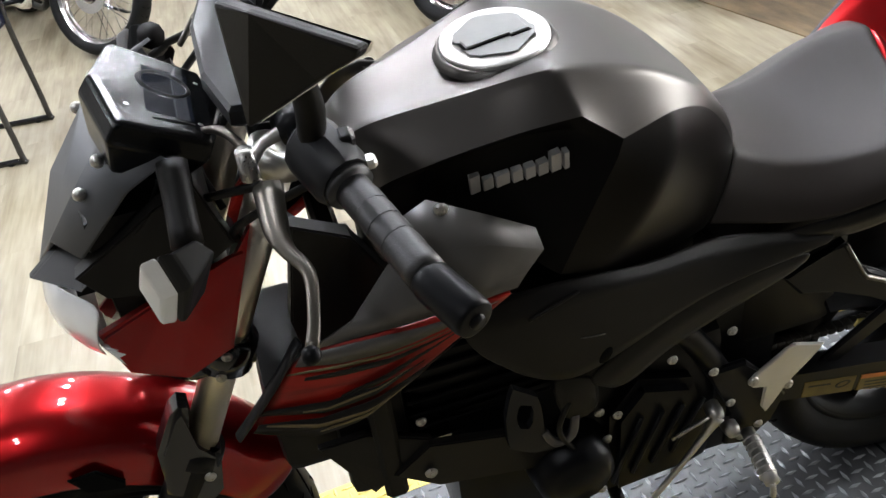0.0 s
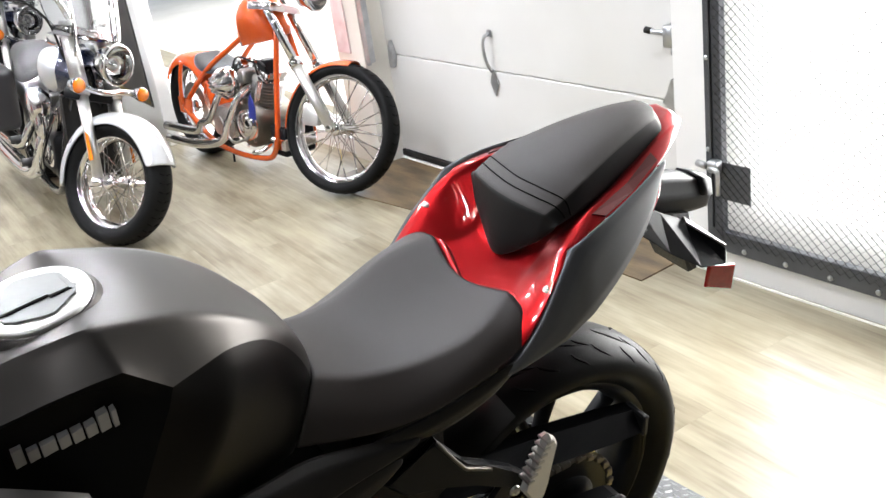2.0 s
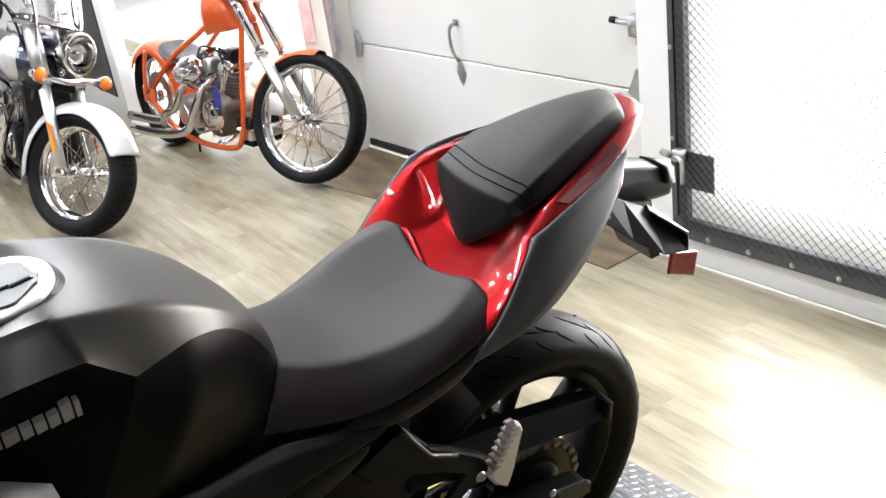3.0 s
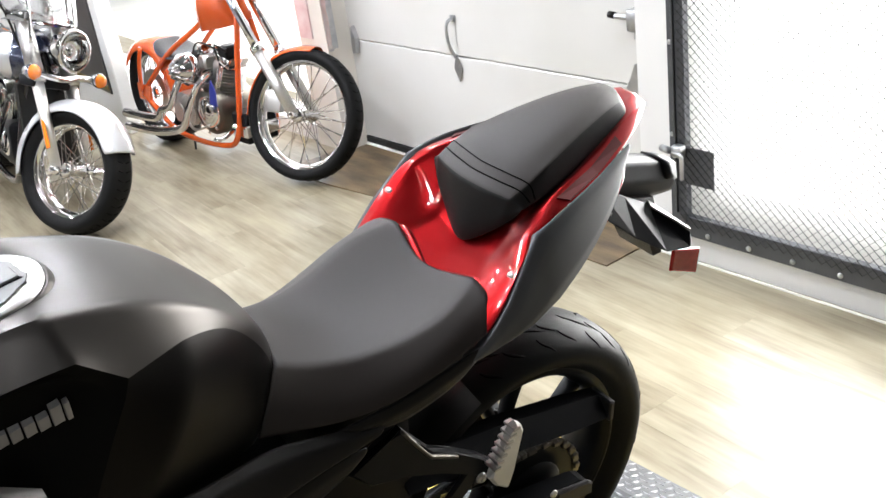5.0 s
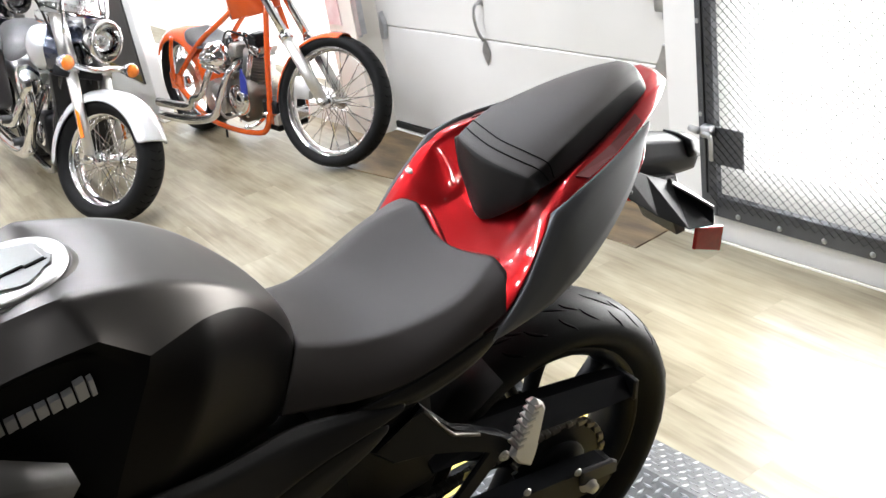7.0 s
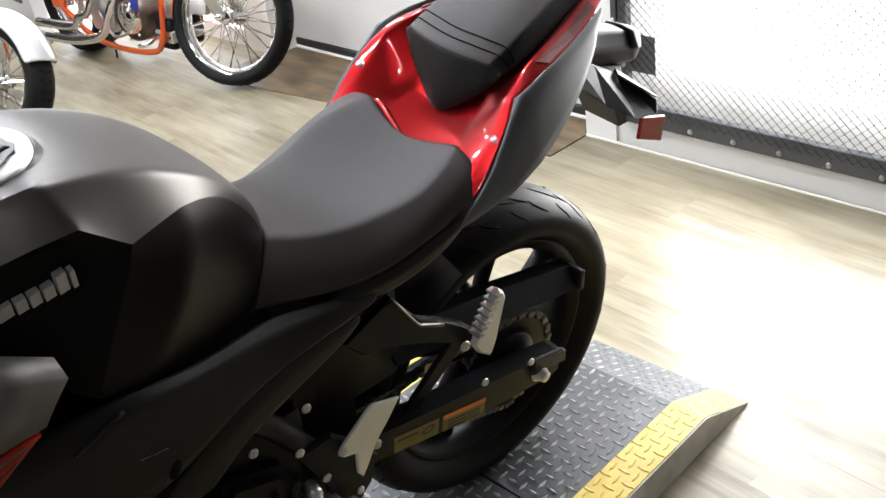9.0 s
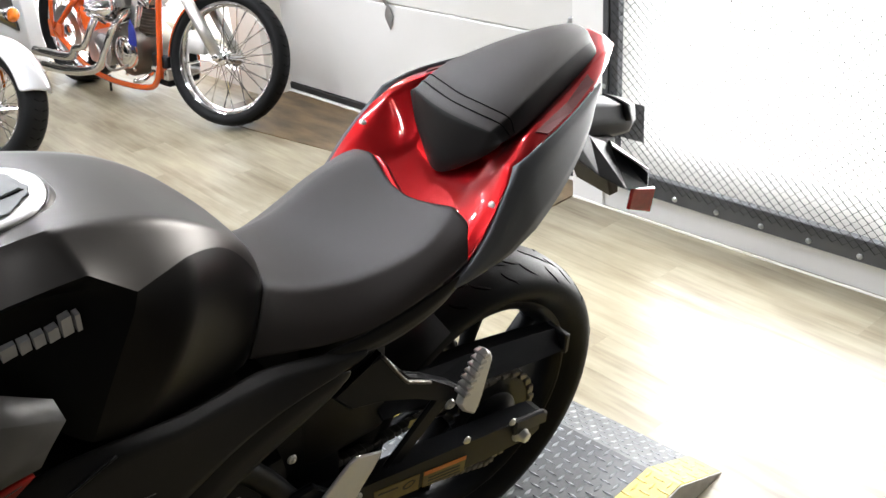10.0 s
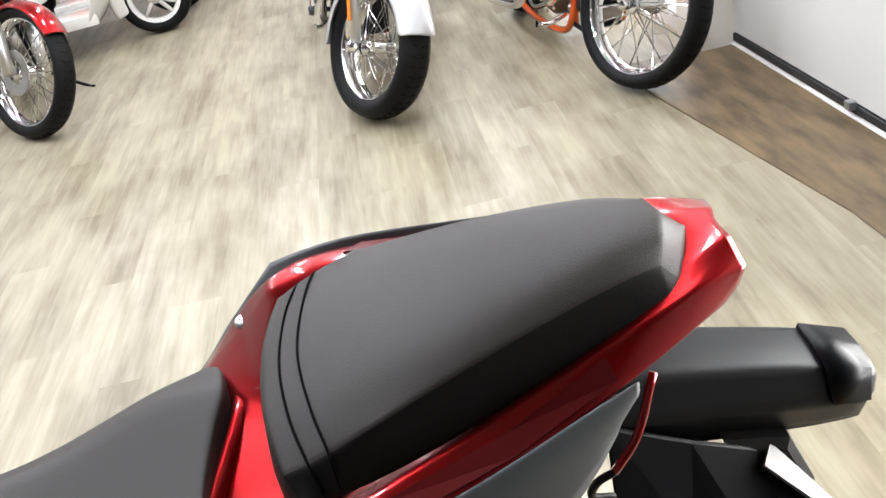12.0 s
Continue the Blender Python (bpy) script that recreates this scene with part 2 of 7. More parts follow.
def box(x0, y0, z0, x1, y1, z1, bevel=0.0, seg=1, bm=None, m=None):
    fresh = bmesh.new()
    bmesh.ops.create_cube(fresh, size=1)
    bmesh.ops.scale(fresh, vec=(x1 - x0, y1 - y0, z1 - z0), verts=fresh.verts)
    bmesh.ops.translate(fresh, vec=((x0 + x1) / 2, (y0 + y1) / 2, (z0 + z1) / 2), verts=fresh.verts)
    if bevel:
        bmesh.ops.bevel(fresh, geom=fresh.edges[:], offset=bevel, segments=seg, affect="EDGES", profile=0.6)
    return join(bm, fresh, m)


def join(bm, fresh, m=None):
    if m is not None:
        bmesh.ops.transform(fresh, matrix=m, verts=fresh.verts)
    if bm is None:
        return fresh
    me = bpy.data.meshes.new("tmp")
    fresh.to_mesh(me)
    bm.from_mesh(me)
    bpy.data.meshes.remove(me)
    fresh.free()
    return bm


def grid(rows, closed=False, caps=False, bm=None, creases=(), row_creases=(), lines=(), corners=()):
    """A sheet through rows of points, with sharp lines along the given columns and rows: {column: sharpness}."""
    fresh = bmesh.new()
    lay = fresh.edges.layers.float.new("crease_edge")
    pin = fresh.verts.layers.float.new("crease_vert")
    vs = [[fresh.verts.new(p) for p in row] for row in rows]
    n = len(rows[0])
    for a, b in zip(vs, vs[1:]):
        for i in range(n if closed else n - 1):
            j = (i + 1) % n
            fresh.faces.new((a[i], a[j], b[j], b[i]))
    if caps:
        fresh.faces.new(vs[0])
        fresh.faces.new(vs[-1][::-1])
    cr, rc = dict(creases), dict(row_creases)
    for r, row in enumerate(vs):
        for c, v in enumerate(row):
            for e in v.link_edges:
                o = e.other_vert(v)
                if c in cr and r + 1 < len(vs) and o is vs[r + 1][c]:
                    e[lay] = cr[c]
                if r in rc and o is row[(c + 1) % n]:
                    e[lay] = rc[r]
    for r, c in corners:
        vs[r][c][pin] = 1.0
    for r, c, r2, c2, sharp in lines:
        e = fresh.edges.get((vs[r][c], vs[r2][c2]))
        if e:
            e[lay] = sharp
            e.smooth = sharp < 0.9
    return join(bm, fresh) if bm else fresh


def mirrored(rows):
    """Full rows from half rows that start on the middle line and give the distance from it."""
    return [[(u, -v, w) for u, v, w in reversed(row[1:])] + [(u, v, w) for u, v, w in row] for row in rows]


def spline(points, steps=6):
    pts = [Vector(p) for p in points]
    if len(pts) < 3:
        return pts
    out = []
    ext = [2 * pts[0] - pts[1]] + pts + [2 * pts[-1] - pts[-2]]
    for a, b, c, d in zip(ext, ext[1:], ext[2:], ext[3:]):
        for k in range(steps):
            t = k / steps
            out.append(0.5 * (2 * b + (c - a) * t + (2 * a - 5 * b + 4 * c - d) * t * t + (3 * b - 3 * c + d - a) * t ** 3))
    out.append(pts[-1])
    return out


def tube(points, radius, seg=10, steps=5, bm=None, flat=1.0, up=(0, 0, 1)):
    """A round bar along a smooth line; radius may be a list along it."""
    pts = spline(points, steps)
    n = len(pts)
    rad = [radius] * n if not isinstance(radius, (list, tuple)) else [
        float(np.interp(i / (n - 1), np.linspace(0, 1, len(radius)), radius)) for i in range(n)]
    fresh = bmesh.new()
    rings = []
    side = None
    for i, p in enumerate(pts):
        d = (pts[min(i + 1, n - 1)] - pts[max(i - 1, 0)]).normalized()
        if side is None:
            side = d.cross(Vector(up))
            if side.length < 1e-3:
                side = d.cross(Vector((1, 0, 0)))
        side = (side - d * side.dot(d)).normalized()
        top = side.cross(d)
        rings.append([fresh.verts.new(p + rad[i] * (math.cos(2 * math.pi * k / seg) * side + flat * math.sin(2 * math.pi * k / seg) * top)) for k in range(seg)])
    for a, b in zip(rings, rings[1:]):
        for k in range(seg):
            fresh.faces.new((a[k], a[(k + 1) % seg], b[(k + 1) % seg], b[k]))
    fresh.faces.new(rings[0])
    fresh.faces.new(rings[-1][::-1])
    return join(bm, fresh) if bm else fresh


def lathe(profile, seg=32, axis="Y", bm=None, at=(0, 0, 0), closed=False, m=None):
    """A turned body: profile of (radius, position along the axis)."""
    fresh = bmesh.new()
    rings = []
    for k in range(seg):
        a = 2 * math.pi * k / seg
        ring = []
        for r, h in profile:
            x, y = r * math.cos(a), r * math.sin(a)
            p = {"Y": (x, h, y), "Z": (x, y, h), "X": (h, x, y)}[axis]
            ring.append(fresh.verts.new(Vector(p) + Vector(at)))
        rings.append(ring)
    n = len(profile)
    for k in range(seg):
        a, b = rings[k], rings[(k + 1) % seg]
        for i in range(n if closed else n - 1):
            j = (i + 1) % n
            fresh.faces.new((a[i], a[j], b[j], b[i]))
    bmesh.ops.remove_doubles(fresh, verts=fresh.verts, dist=1e-5)
    return join(bm, fresh, m)


def slab(outline, v0, v1, bevel=0.003, bm=None, axis="v", m=None, seg=1):
    """A flat outline in (u, w), thick from v0 to v1, with softened edges."""
    fresh = bmesh.new()
    put = {"v": lambda a, b, h: (a, h, b), "z": lambda a, b, h: (a, b, h), "x": lambda a, b, h: (h, a, b)}[axis]
    lo = [fresh.verts.new(put(a, b, v0)) for a, b in outline]
    hi = [fresh.verts.new(put(a, b, v1)) for a, b in outline]
    f0, f1 = fresh.faces.new(lo), fresh.faces.new(hi[::-1])
    k = len(outline)
    for i in range(k):
        fresh.faces.new((lo[i], hi[i], hi[(i + 1) % k], lo[(i + 1) % k]))
    if bevel:
        bmesh.ops.bevel(fresh, geom=[e for e in fresh.edges if f0 in e.link_faces or f1 in e.link_faces], offset=bevel, segments=seg, affect="EDGES")
    return join(bm, fresh, m)


def skin(points, thick=0.006, bevel=0.002, bm=None):
    """A panel through outline points in space, with thickness inward across the bike."""
    fresh = bmesh.new()
    sign = 1 if sum(p[1] for p in points) < 0 else -1
    a = [fresh.verts.new(p) for p in points]
    b = [fresh.verts.new((u, v + sign * thick, w)) for u, v, w in points]
    k = len(points)
    f0 = fresh.faces.new(a)
    fresh.faces.new(b[::-1])
    for i in range(k):
        fresh.faces.new((a[i], b[i], b[(i + 1) % k], a[(i + 1) % k]))
    if bevel:
        bmesh.ops.bevel(fresh, geom=list(f0.edges), offset=bevel, segments=2, affect="EDGES")
    bmesh.ops.triangulate(fresh, faces=[f for f in fresh.faces if len(f.verts) > 4])
    return join(bm, fresh) if bm else fresh


def ball(c, r, seg=12, bm=None, scale=(1, 1, 1)):
    fresh = bmesh.new()
    bmesh.ops.create_uvsphere(fresh, u_segments=seg, v_segments=max(seg // 2, 5), radius=r)
    bmesh.ops.scale(fresh, vec=scale, verts=fresh.verts)
    bmesh.ops.translate(fresh, vec=c, verts=fresh.verts)
    return join(bm, fresh) if bm else fresh


def bolt(parent, p, r=0.006, axis="Y", sign=-1, mat=None, name="bolt"):
    """A domed screw head on a panel, facing along the axis."""
    prof = [(0, sign * r * 0.7), (r * 0.45, sign * r * 0.7), (r * 0.5, sign * r * 0.45), (r * 0.62, sign * r * 0.65), (r, sign * r * 0.25), (r * 1.05, 0)]
    return part(name, lathe(prof, 12, axis, at=p), mat or STEEL, parent)


# ---- the room ----
WALL = pose(1.40, 0.525, 0, 0, 0, 3.4)   # local: y along the wall, x out through it
X_L, Y_N, Y_S, CEIL_H = -6.5, 9.5, -4.0, 3.1


def structure(name, bm, mat, label, category="wall", m=None, **k):
    return tagged(part(name, bm, mat, None, m=m, smooth=False, **k), label, category, kind="structure")


# east wall, with the garage door's and the gate's openings
wall_e = structure("wall_east", box(0, -4.6, 0, 0.20, -0.80, CEIL_H), WHITE_WALL, "white painted wall beside the mesh gate", m=WALL)
structure("wall_east_pier", box(0, 0.47, 0, 0.20, 0.60, CEIL_H), WHITE_WALL, "white painted pier between gate and garage door", m=WALL)
structure("wall_east_sill", box(0.012, -0.80, 0, 0.20, 0.47, 0.10), WHITE_WALL, "white painted low sill under the mesh gate", m=WALL)
structure("wall_east_lintel", box(0, -0.80, 2.15, 0.20, 0.47, CEIL_H), WHITE_WALL, "white painted lintel over the gate", m=WALL)
structure("wall_east_door_lintel", box(0, 0.60, 2.5, 0.20, 2.46, CEIL_H), WHITE_WALL, "white painted lintel over the garage door", m=WALL)
structure("wall_east_corner", box(-0.02, 2.46, 0, 0.20, 2.70, CEIL_H), JAMB, "beige painted pier beside the garage door", m=WALL)
structure("wall_east_alcove_sill", box(0, 2.70, 0, 0.20, 6.0, 0.08), WHITE_WALL, "white sill under the alcove window", m=WALL)
structure("wall_east_alcove_lintel", box(0, 2.70, 2.4, 0.20, 6.0, CEIL_H), WHITE_WALL, "white lintel over the alcove window", m=WALL)
structure("wall_east_far", box(0, 6.0, 0, 0.20, 9.4, CEIL_H), WHITE_WALL, "white painted far wall", m=WALL)
structure("wall_north", box(X_L, Y_N, 0, 2.0, Y_N + 0.2, CEIL_H), GREY_WALL, "light grey wall at the far end of the showroom")
structure("wall_west", box(X_L - 0.2, Y_S, 0, X_L, Y_N, CEIL_H), SIDE_WALL, "mid grey side wall of the showroom")
structure("wall_south", box(X_L, Y_S - 0.2, 0, 2.4, Y_S, CEIL_H), DIM_WALL, "dark grey wall behind the camera")
structure("ceiling", box(X_L - 0.2, Y_S - 0.2, CEIL_H, 2.4, Y_N + 0.2, CEIL_H + 0.15), CEIL, "dark painted ceiling", "ceiling")
structure("ground", box(-60, -60, -0.26, 60, 60, -0.16), JAMB, "pale concrete ground outside", "ground")
structure("outside", box(4.2, -5, -0.2, 4.25, 9, 4.5), OUTSIDE, "bright hazy daylight outside", "backdrop", m=WALL)
area_lamp("daylight_gate", WALL @ pose(0.16, -0.165, 1.15, 0, 90, 0), 1.9, 1.2, DOOR_WATTS)
area_lamp("daylight_alcove", WALL @ pose(0.16, 4.35, 1.25, 0, 90, 0), 2.2, 3.2, ALCOVE_WATTS)

# garage door: three leaves with grooves, seal, handle, track
door = thing("garage_door", WALL @ pose(0.115, 0, 0), "white panelled steel garage door, closed, with steel handle", "garage door", kind="structure")
for i, z0 in enumerate((0.045, 0.530, 1.015, 1.510, 2.010)):
    part("panel", box(0, 0.55, z0 + 0.002, 0.045, 2.50, (0.045, 0.530, 1.015, 1.510, 2.010, 2.510)[i + 1] - 0.002, 0.004), DOOR_WHITE, door, smooth=False)
part("bottom_seal", box(-0.006, 0.56, 0.012, 0.05, 2.50, 0.045, 0.004), WEATHER, door, "black rubber bottom seal", smooth=False)
hx = -0.004
hb = tube([(hx, 1.66, 0.689), (hx - 0.030, 1.66, 0.680), (hx - 0.038, 1.665, 0.640), (hx - 0.034, 1.66, 0.578), (hx - 0.010, 1.66, 0.530)], 0.0072, 8)
part("pull_handle", hb, GALV, door, "bent steel pull handle")
part("handle_plate", slab([(1.66, 0.422), (1.688, 0.480), (1.66, 0.545), (1.632, 0.480)], hx - 0.004, hx, 0.001, axis="x"), GALV, door, "pointed steel backing plate", smooth=False)
part("handle_plate", slab([(1.645, 0.675), (1.675, 0.675), (1.675, 0.703), (1.645, 0.703)], hx - 0.004, hx, 0.001, axis="x"), GALV, door, smooth=False)
part("hinge", slab([(0.655, 0.495), (0.682, 0.495), (0.728, 0.530), (0.702, 0.572), (0.688, 0.615), (0.655, 0.615)], -0.03, -0.002, 0.002, axis="x"), GALV, door, "grey steel roller hinge", smooth=False)
lock = box(-0.05, 0.655, 0.728, -0.002, 0.700, 0.802, 0.006)
box(-0.035, 0.662, 0.700, -0.002, 0.680, 0.740, 0.004, bm=lock)
box(-0.030, 0.668, 0.790, -0.002, 0.676, 0.830, 0.003, bm=lock)
slide = part("slide_lock", tube([(-0.03, 0.690, 0.772), (-0.035, 0.748, 0.774), (-0.035, 0.757, 0.776)], 0.010, 8, bm=lock), GALV, door, "galvanised slide lock with a black tip")
part("tip", tube([(-0.035, 0.755, 0.776), (-0.038, 0.780, 0.779)], 0.012, 8), MATT_BLACK, slide, "black rubber tip")
part("bracket", box(-0.03, 1.60, 0.03, -0.002, 1.63, 0.06, 0.002), GALV, door, smooth=False)
track = box(-0.132, 2.418, 0.515, -0.128, 2.4595, 2.6, 0.001)
box(-0.128, 2.4185, 0.515, -0.100, 2.4225, 2.6, 0.001, bm=track)
box(-0.132, 2.440, 0.500, -0.110, 2.4590, 0.535, 0.003, bm=track)
part("track", track, GALV, door, "galvanised steel track", smooth=False)
part("roller_hinge", slab([(2.380, 0.540), (2.400, 0.600), (2.418, 0.530), (2.418, 0.470), (2.395, 0.470)], -0.030, -0.004, 0.003, axis="x"), GALV, door, "grey steel roller hinge", smooth=False)

structure("threshold", box(0.100, 0.60, -0.003, 0.12, 2.50, 0.010, 0.003), WHITE_WALL, "narrow white threshold under the garage door", "threshold", m=WALL)
# the plank floor's shade along the door, laid on as a thin brown sheet
structure("floor_strip", slab([(-0.20, 0.60), (0.098, 0.60), (0.098, 2.45), (-0.022, 2.452), (-0.022, 2.52), (-0.36, 2.52), (-0.33, 2.15), (-0.20, 1.10)], -0.002, 0.005, 0.001, axis="z"), FLOOR_SHADE, "darker brown floor along the garage door, its shade painted on", "floor", m=WALL)
structure("baseboard", box(-0.007, -0.80, -0.002, 0.0, 0.60, 0.006, 0.002), JAMB, "beige edging along the gate sill", "trim", m=WALL)

# mesh gate in a steel frame
gate = thing("mesh_gate", WALL @ pose(-0.03, 0, 0), "dark steel security gate with expanded metal mesh", "gate", kind="structure")
G0, G1, GZ0, GZ1 = -0.79, 0.455, 0.105, 2.12
part("stile", box(0, G1 - 0.062, GZ0, 0.03, G1, GZ1, 0.003), GATE_STEEL, gate, smooth=False)
part("stile", box(0, G0, GZ0, 0.03, G0 + 0.062, GZ1, 0.003), GATE_STEEL, gate, smooth=False)
part("rail", box(0.001, G0 + 0.062, GZ0, 0.029, G1 - 0.062, GZ0 + 0.072, 0.003), GATE_STEEL, gate, smooth=False)
part("rail", box(0.001, G0 + 0.062, GZ1 - 0.07, 0.029, G1 - 0.062, GZ1, 0.003), GATE_STEEL, gate, smooth=False)
part("stop_bar", box(-0.008, G1 - 0.030, GZ0 + 0.08, 0.0, G1 - 0.022, GZ1, 0.001), GATE_STEEL, gate, smooth=False)
for i in range(8):
    bolt(gate, (-0.001, 0.31 - i * 0.152, GZ0 + 0.020), 0.009, "X", -1, GALV)
for z in (0.45, 0.745, 1.05, 1.4):
    bolt(gate, (-0.001, G1 - 0.012, z), 0.008, "X", -1, GALV)
part("latch_plate", box(-0.001, 0.285, 0.29, 0.004, 0.395, 0.415, 0.001), GATE_STEEL, gate, "dark steel latch plate", smooth=False)
lt = box(-0.035, 0.385, 0.385, -0.002, 0.425, 0.425, 0.005)
tube([(-0.03, 0.42, 0.40), (-0.04, 0.385, 0.402), (-0.042, 0.375, 0.39), (-0.042, 0.375, 0.32)], 0.007, 8, bm=lt)
tube([(-0.02, 0.47, 0.405), (-0.03, 0.43, 0.405)], 0.012, 8, bm=lt)
part("slide_bolt", lt, GALV, gate, "galvanised slide bolt")
# expanded mesh: flat wavy strands that touch each other
ms = bmesh.new()
CW, CH = 0.031, 0.0145
rows_n = int((GZ1 - GZ0 - 0.08) / CH)
cols_n = int((G1 - G0 - 0.072) / CW * 4)
for r in range(rows_n):
    zc = GZ0 + 0.046 + r * CH
    up = (-1) ** r
    prev = None
    for c in range(cols_n + 1):
        y = G0 + 0.036 + c * CW / 4
        swing = (1, 0, -1, 0)[c % 4]
        z, th = zc + up * swing * CH * 0.46, 0.0012 if swing else 0.0006
        ring = [ms.verts.new((x, y, z + dz)) for x, dz in ((-0.0035, -th), (-0.0015, -th), (-0.0015, th), (-0.0035, th))]
        if prev:
            for k in range(4):
                ms.faces.new((prev[k], prev[(k + 1) % 4], ring[(k + 1) % 4], ring[k]))
        prev = ring
tagged(part("expanded_mesh", ms, MESH_STEEL, gate, "diamond mesh of dark expanded steel", smooth=False), kind="stuff")
# outer glass door behind the gate
outer = thing("glass_door", WALL @ pose(0.03, 0, 0), "glass outer door with a white frame, behind the gate", "door", kind="structure")
# the door's white frame, made translucent so daylight behind it brightens it
for a in ((0, -0.80, 0.10, 0.04, 0.47, 0.27), (0, -0.80, 0.27, 0.04, -0.66, 2.15), (0, 0.25, 0.27, 0.04, 0.47, 2.15), (0, -0.66, 2.05, 0.04, 0.25, 2.15)):
    part("frosted_pane", box(a[0], a[1], a[2], a[0] + 0.006, *a[4:]), GLOW_FRAME, outer, "white door frame, made translucent so that it glows", smooth=False)

# alcove: white partition with a dark poster, pink poster on the pier
pt = tagged(part("partition", box(0.62, 4.40, 0, 0.70, 6.6, 1.9, 0.006), WHITE_WALL, smooth=False), "white freestanding display partition", "partition")
poster = tagged(part("poster", box(0.610, 4.52, 0.22, 0.620, 5.5, 1.5, 0.002), POSTER, smooth=False), "large dark printed poster on the partition", "poster")
part("border", box(0.606, 4.54, 0.24, 0.612, 5.48, 0.27), STICKER, poster, smooth=False)
pp = tagged(part("pink_poster", box(-0.028, 2.57, 0.55, -0.02, 2.68, 1.5, 0.001), PINK, m=WALL, smooth=False), "faded pink poster on the pier", "poster")

# ceiling lamps: small twin spots
spots = [(lx, ly, 1.0) for lx in (-4.4, -2.6, -1.0, 0.5) for ly in (1.15, 2.4, 3.9, 5.6, 7.6)]
spots += [(lx, -1.5, 0.28) for lx in (-2.9, -1.9)]
for lx, ly, share in spots:
    lamp = thing("ceiling_light", pose(lx, ly, CEIL_H - 0.001), "white twin-bulb ceiling spot, switched on", "ceiling light", "ceiling lights")
    part("base", box(-0.07, -0.19, -0.035, 0.07, 0.19, 0, 0.006), WHITE_WALL, lamp, smooth=False)
    for s in (-0.12, 0.12):
        part("bulb", ball((0, s, -0.085), 0.05, 14), LAMP_FACE, lamp, "lit white bulb")
        area_lamp("lamp_glow", pose(lx, ly + s, CEIL_H - 0.15), 0.10, 0.10, CEILING_WATTS * share, WARM)


# ---- the ramp platform under the motorcycle ----
PLAT = pose(0.337, -0.068, 0, 0, 0, 4.5)   # local origin at the ramp's crest, x towards the ramp's foot
TOPZ = 0.080
stage = thing("display_platform", PLAT, "low steel tread-plate platform with yellow edges and a ramp end", "platform")
Y_NEAR, Y_IN, Y_FAR = -0.043, 0.037, 0.62


def prism(x0, x1, y0, y1, z0a, z1a, z0b, z1b):
    f = bmesh.new()
    v = [f.verts.new(p) for p in ((x0, y0, z0a), (x1, y0, z0b), (x1, y1, z0b), (x0, y1, z0a), (x0, y0, z1a), (x1, y0, z1b), (x1, y1, z1b), (x0, y1, z1a))]
    for idx in ((0, 1, 2, 3), (4, 5, 6, 7), (0, 1, 5, 4), (1, 2, 6, 5), (2, 3, 7, 6), (3, 0, 4, 7)):
        f.faces.new([v[k] for k in idx])
    return f


JX = -0.400
part("deck", prism(-2.55, JX - 0.004, Y_IN, Y_FAR - 0.08, 0.001, TOPZ, 0.001, TOPZ), PLATE, stage, "grey tread-plate deck", smooth=False)
part("rear_deck", prism(JX + 0.004, 0, Y_IN, Y_FAR - 0.08, 0.001, TOPZ, 0.001, TOPZ), PLATE, stage, "grey tread-plate rear deck", smooth=False)
part("ramp", prism(0, 0.165, Y_IN, Y_FAR - 0.08, 0.001, TOPZ, 0.001, 0.004), PLATE, stage, "sloping tread-plate ramp", smooth=False)
for y0, y1 in ((Y_NEAR, Y_IN), (Y_FAR - 0.08, Y_FAR)):
    part("yellow_edge", prism(-2.55, JX - 0.003, y0, y1, 0.001, TOPZ + 0.001, 0.001, TOPZ + 0.001), YELLOW, stage, "worn yellow painted edge", smooth=False)
    part("yellow_edge", prism(JX + 0.003, 0, y0, y1, 0.001, TOPZ + 0.001, 0.001, TOPZ + 0.001), YELLOW, stage, "worn yellow painted edge", smooth=False)
    part("yellow_ramp_edge", prism(0, 0.17, y0, y1, 0.001, TOPZ + 0.001, 0.001, 0.004), YELLOW, stage, "worn yellow painted ramp edge", smooth=False)
part("skirt", prism(-2.55, 0.0, Y_NEAR - 0.003, Y_NEAR, 0.001, TOPZ - 0.002, 0.001, TOPZ - 0.002), BARE_SIDE, stage, "bare grey steel side", smooth=False)
part("skirt", prism(0.0, 0.17, Y_NEAR - 0.003, Y_NEAR, 0.001, TOPZ - 0.002, 0.001, 0.003), BARE_SIDE, stage, smooth=False)
part("hinge_bar", tube([(JX, Y_NEAR, TOPZ - 0.002), (JX, Y_FAR, TOPZ - 0.002)], 0.0035, 8), SATIN_BLACK, stage, "black hinge bar in the joint")


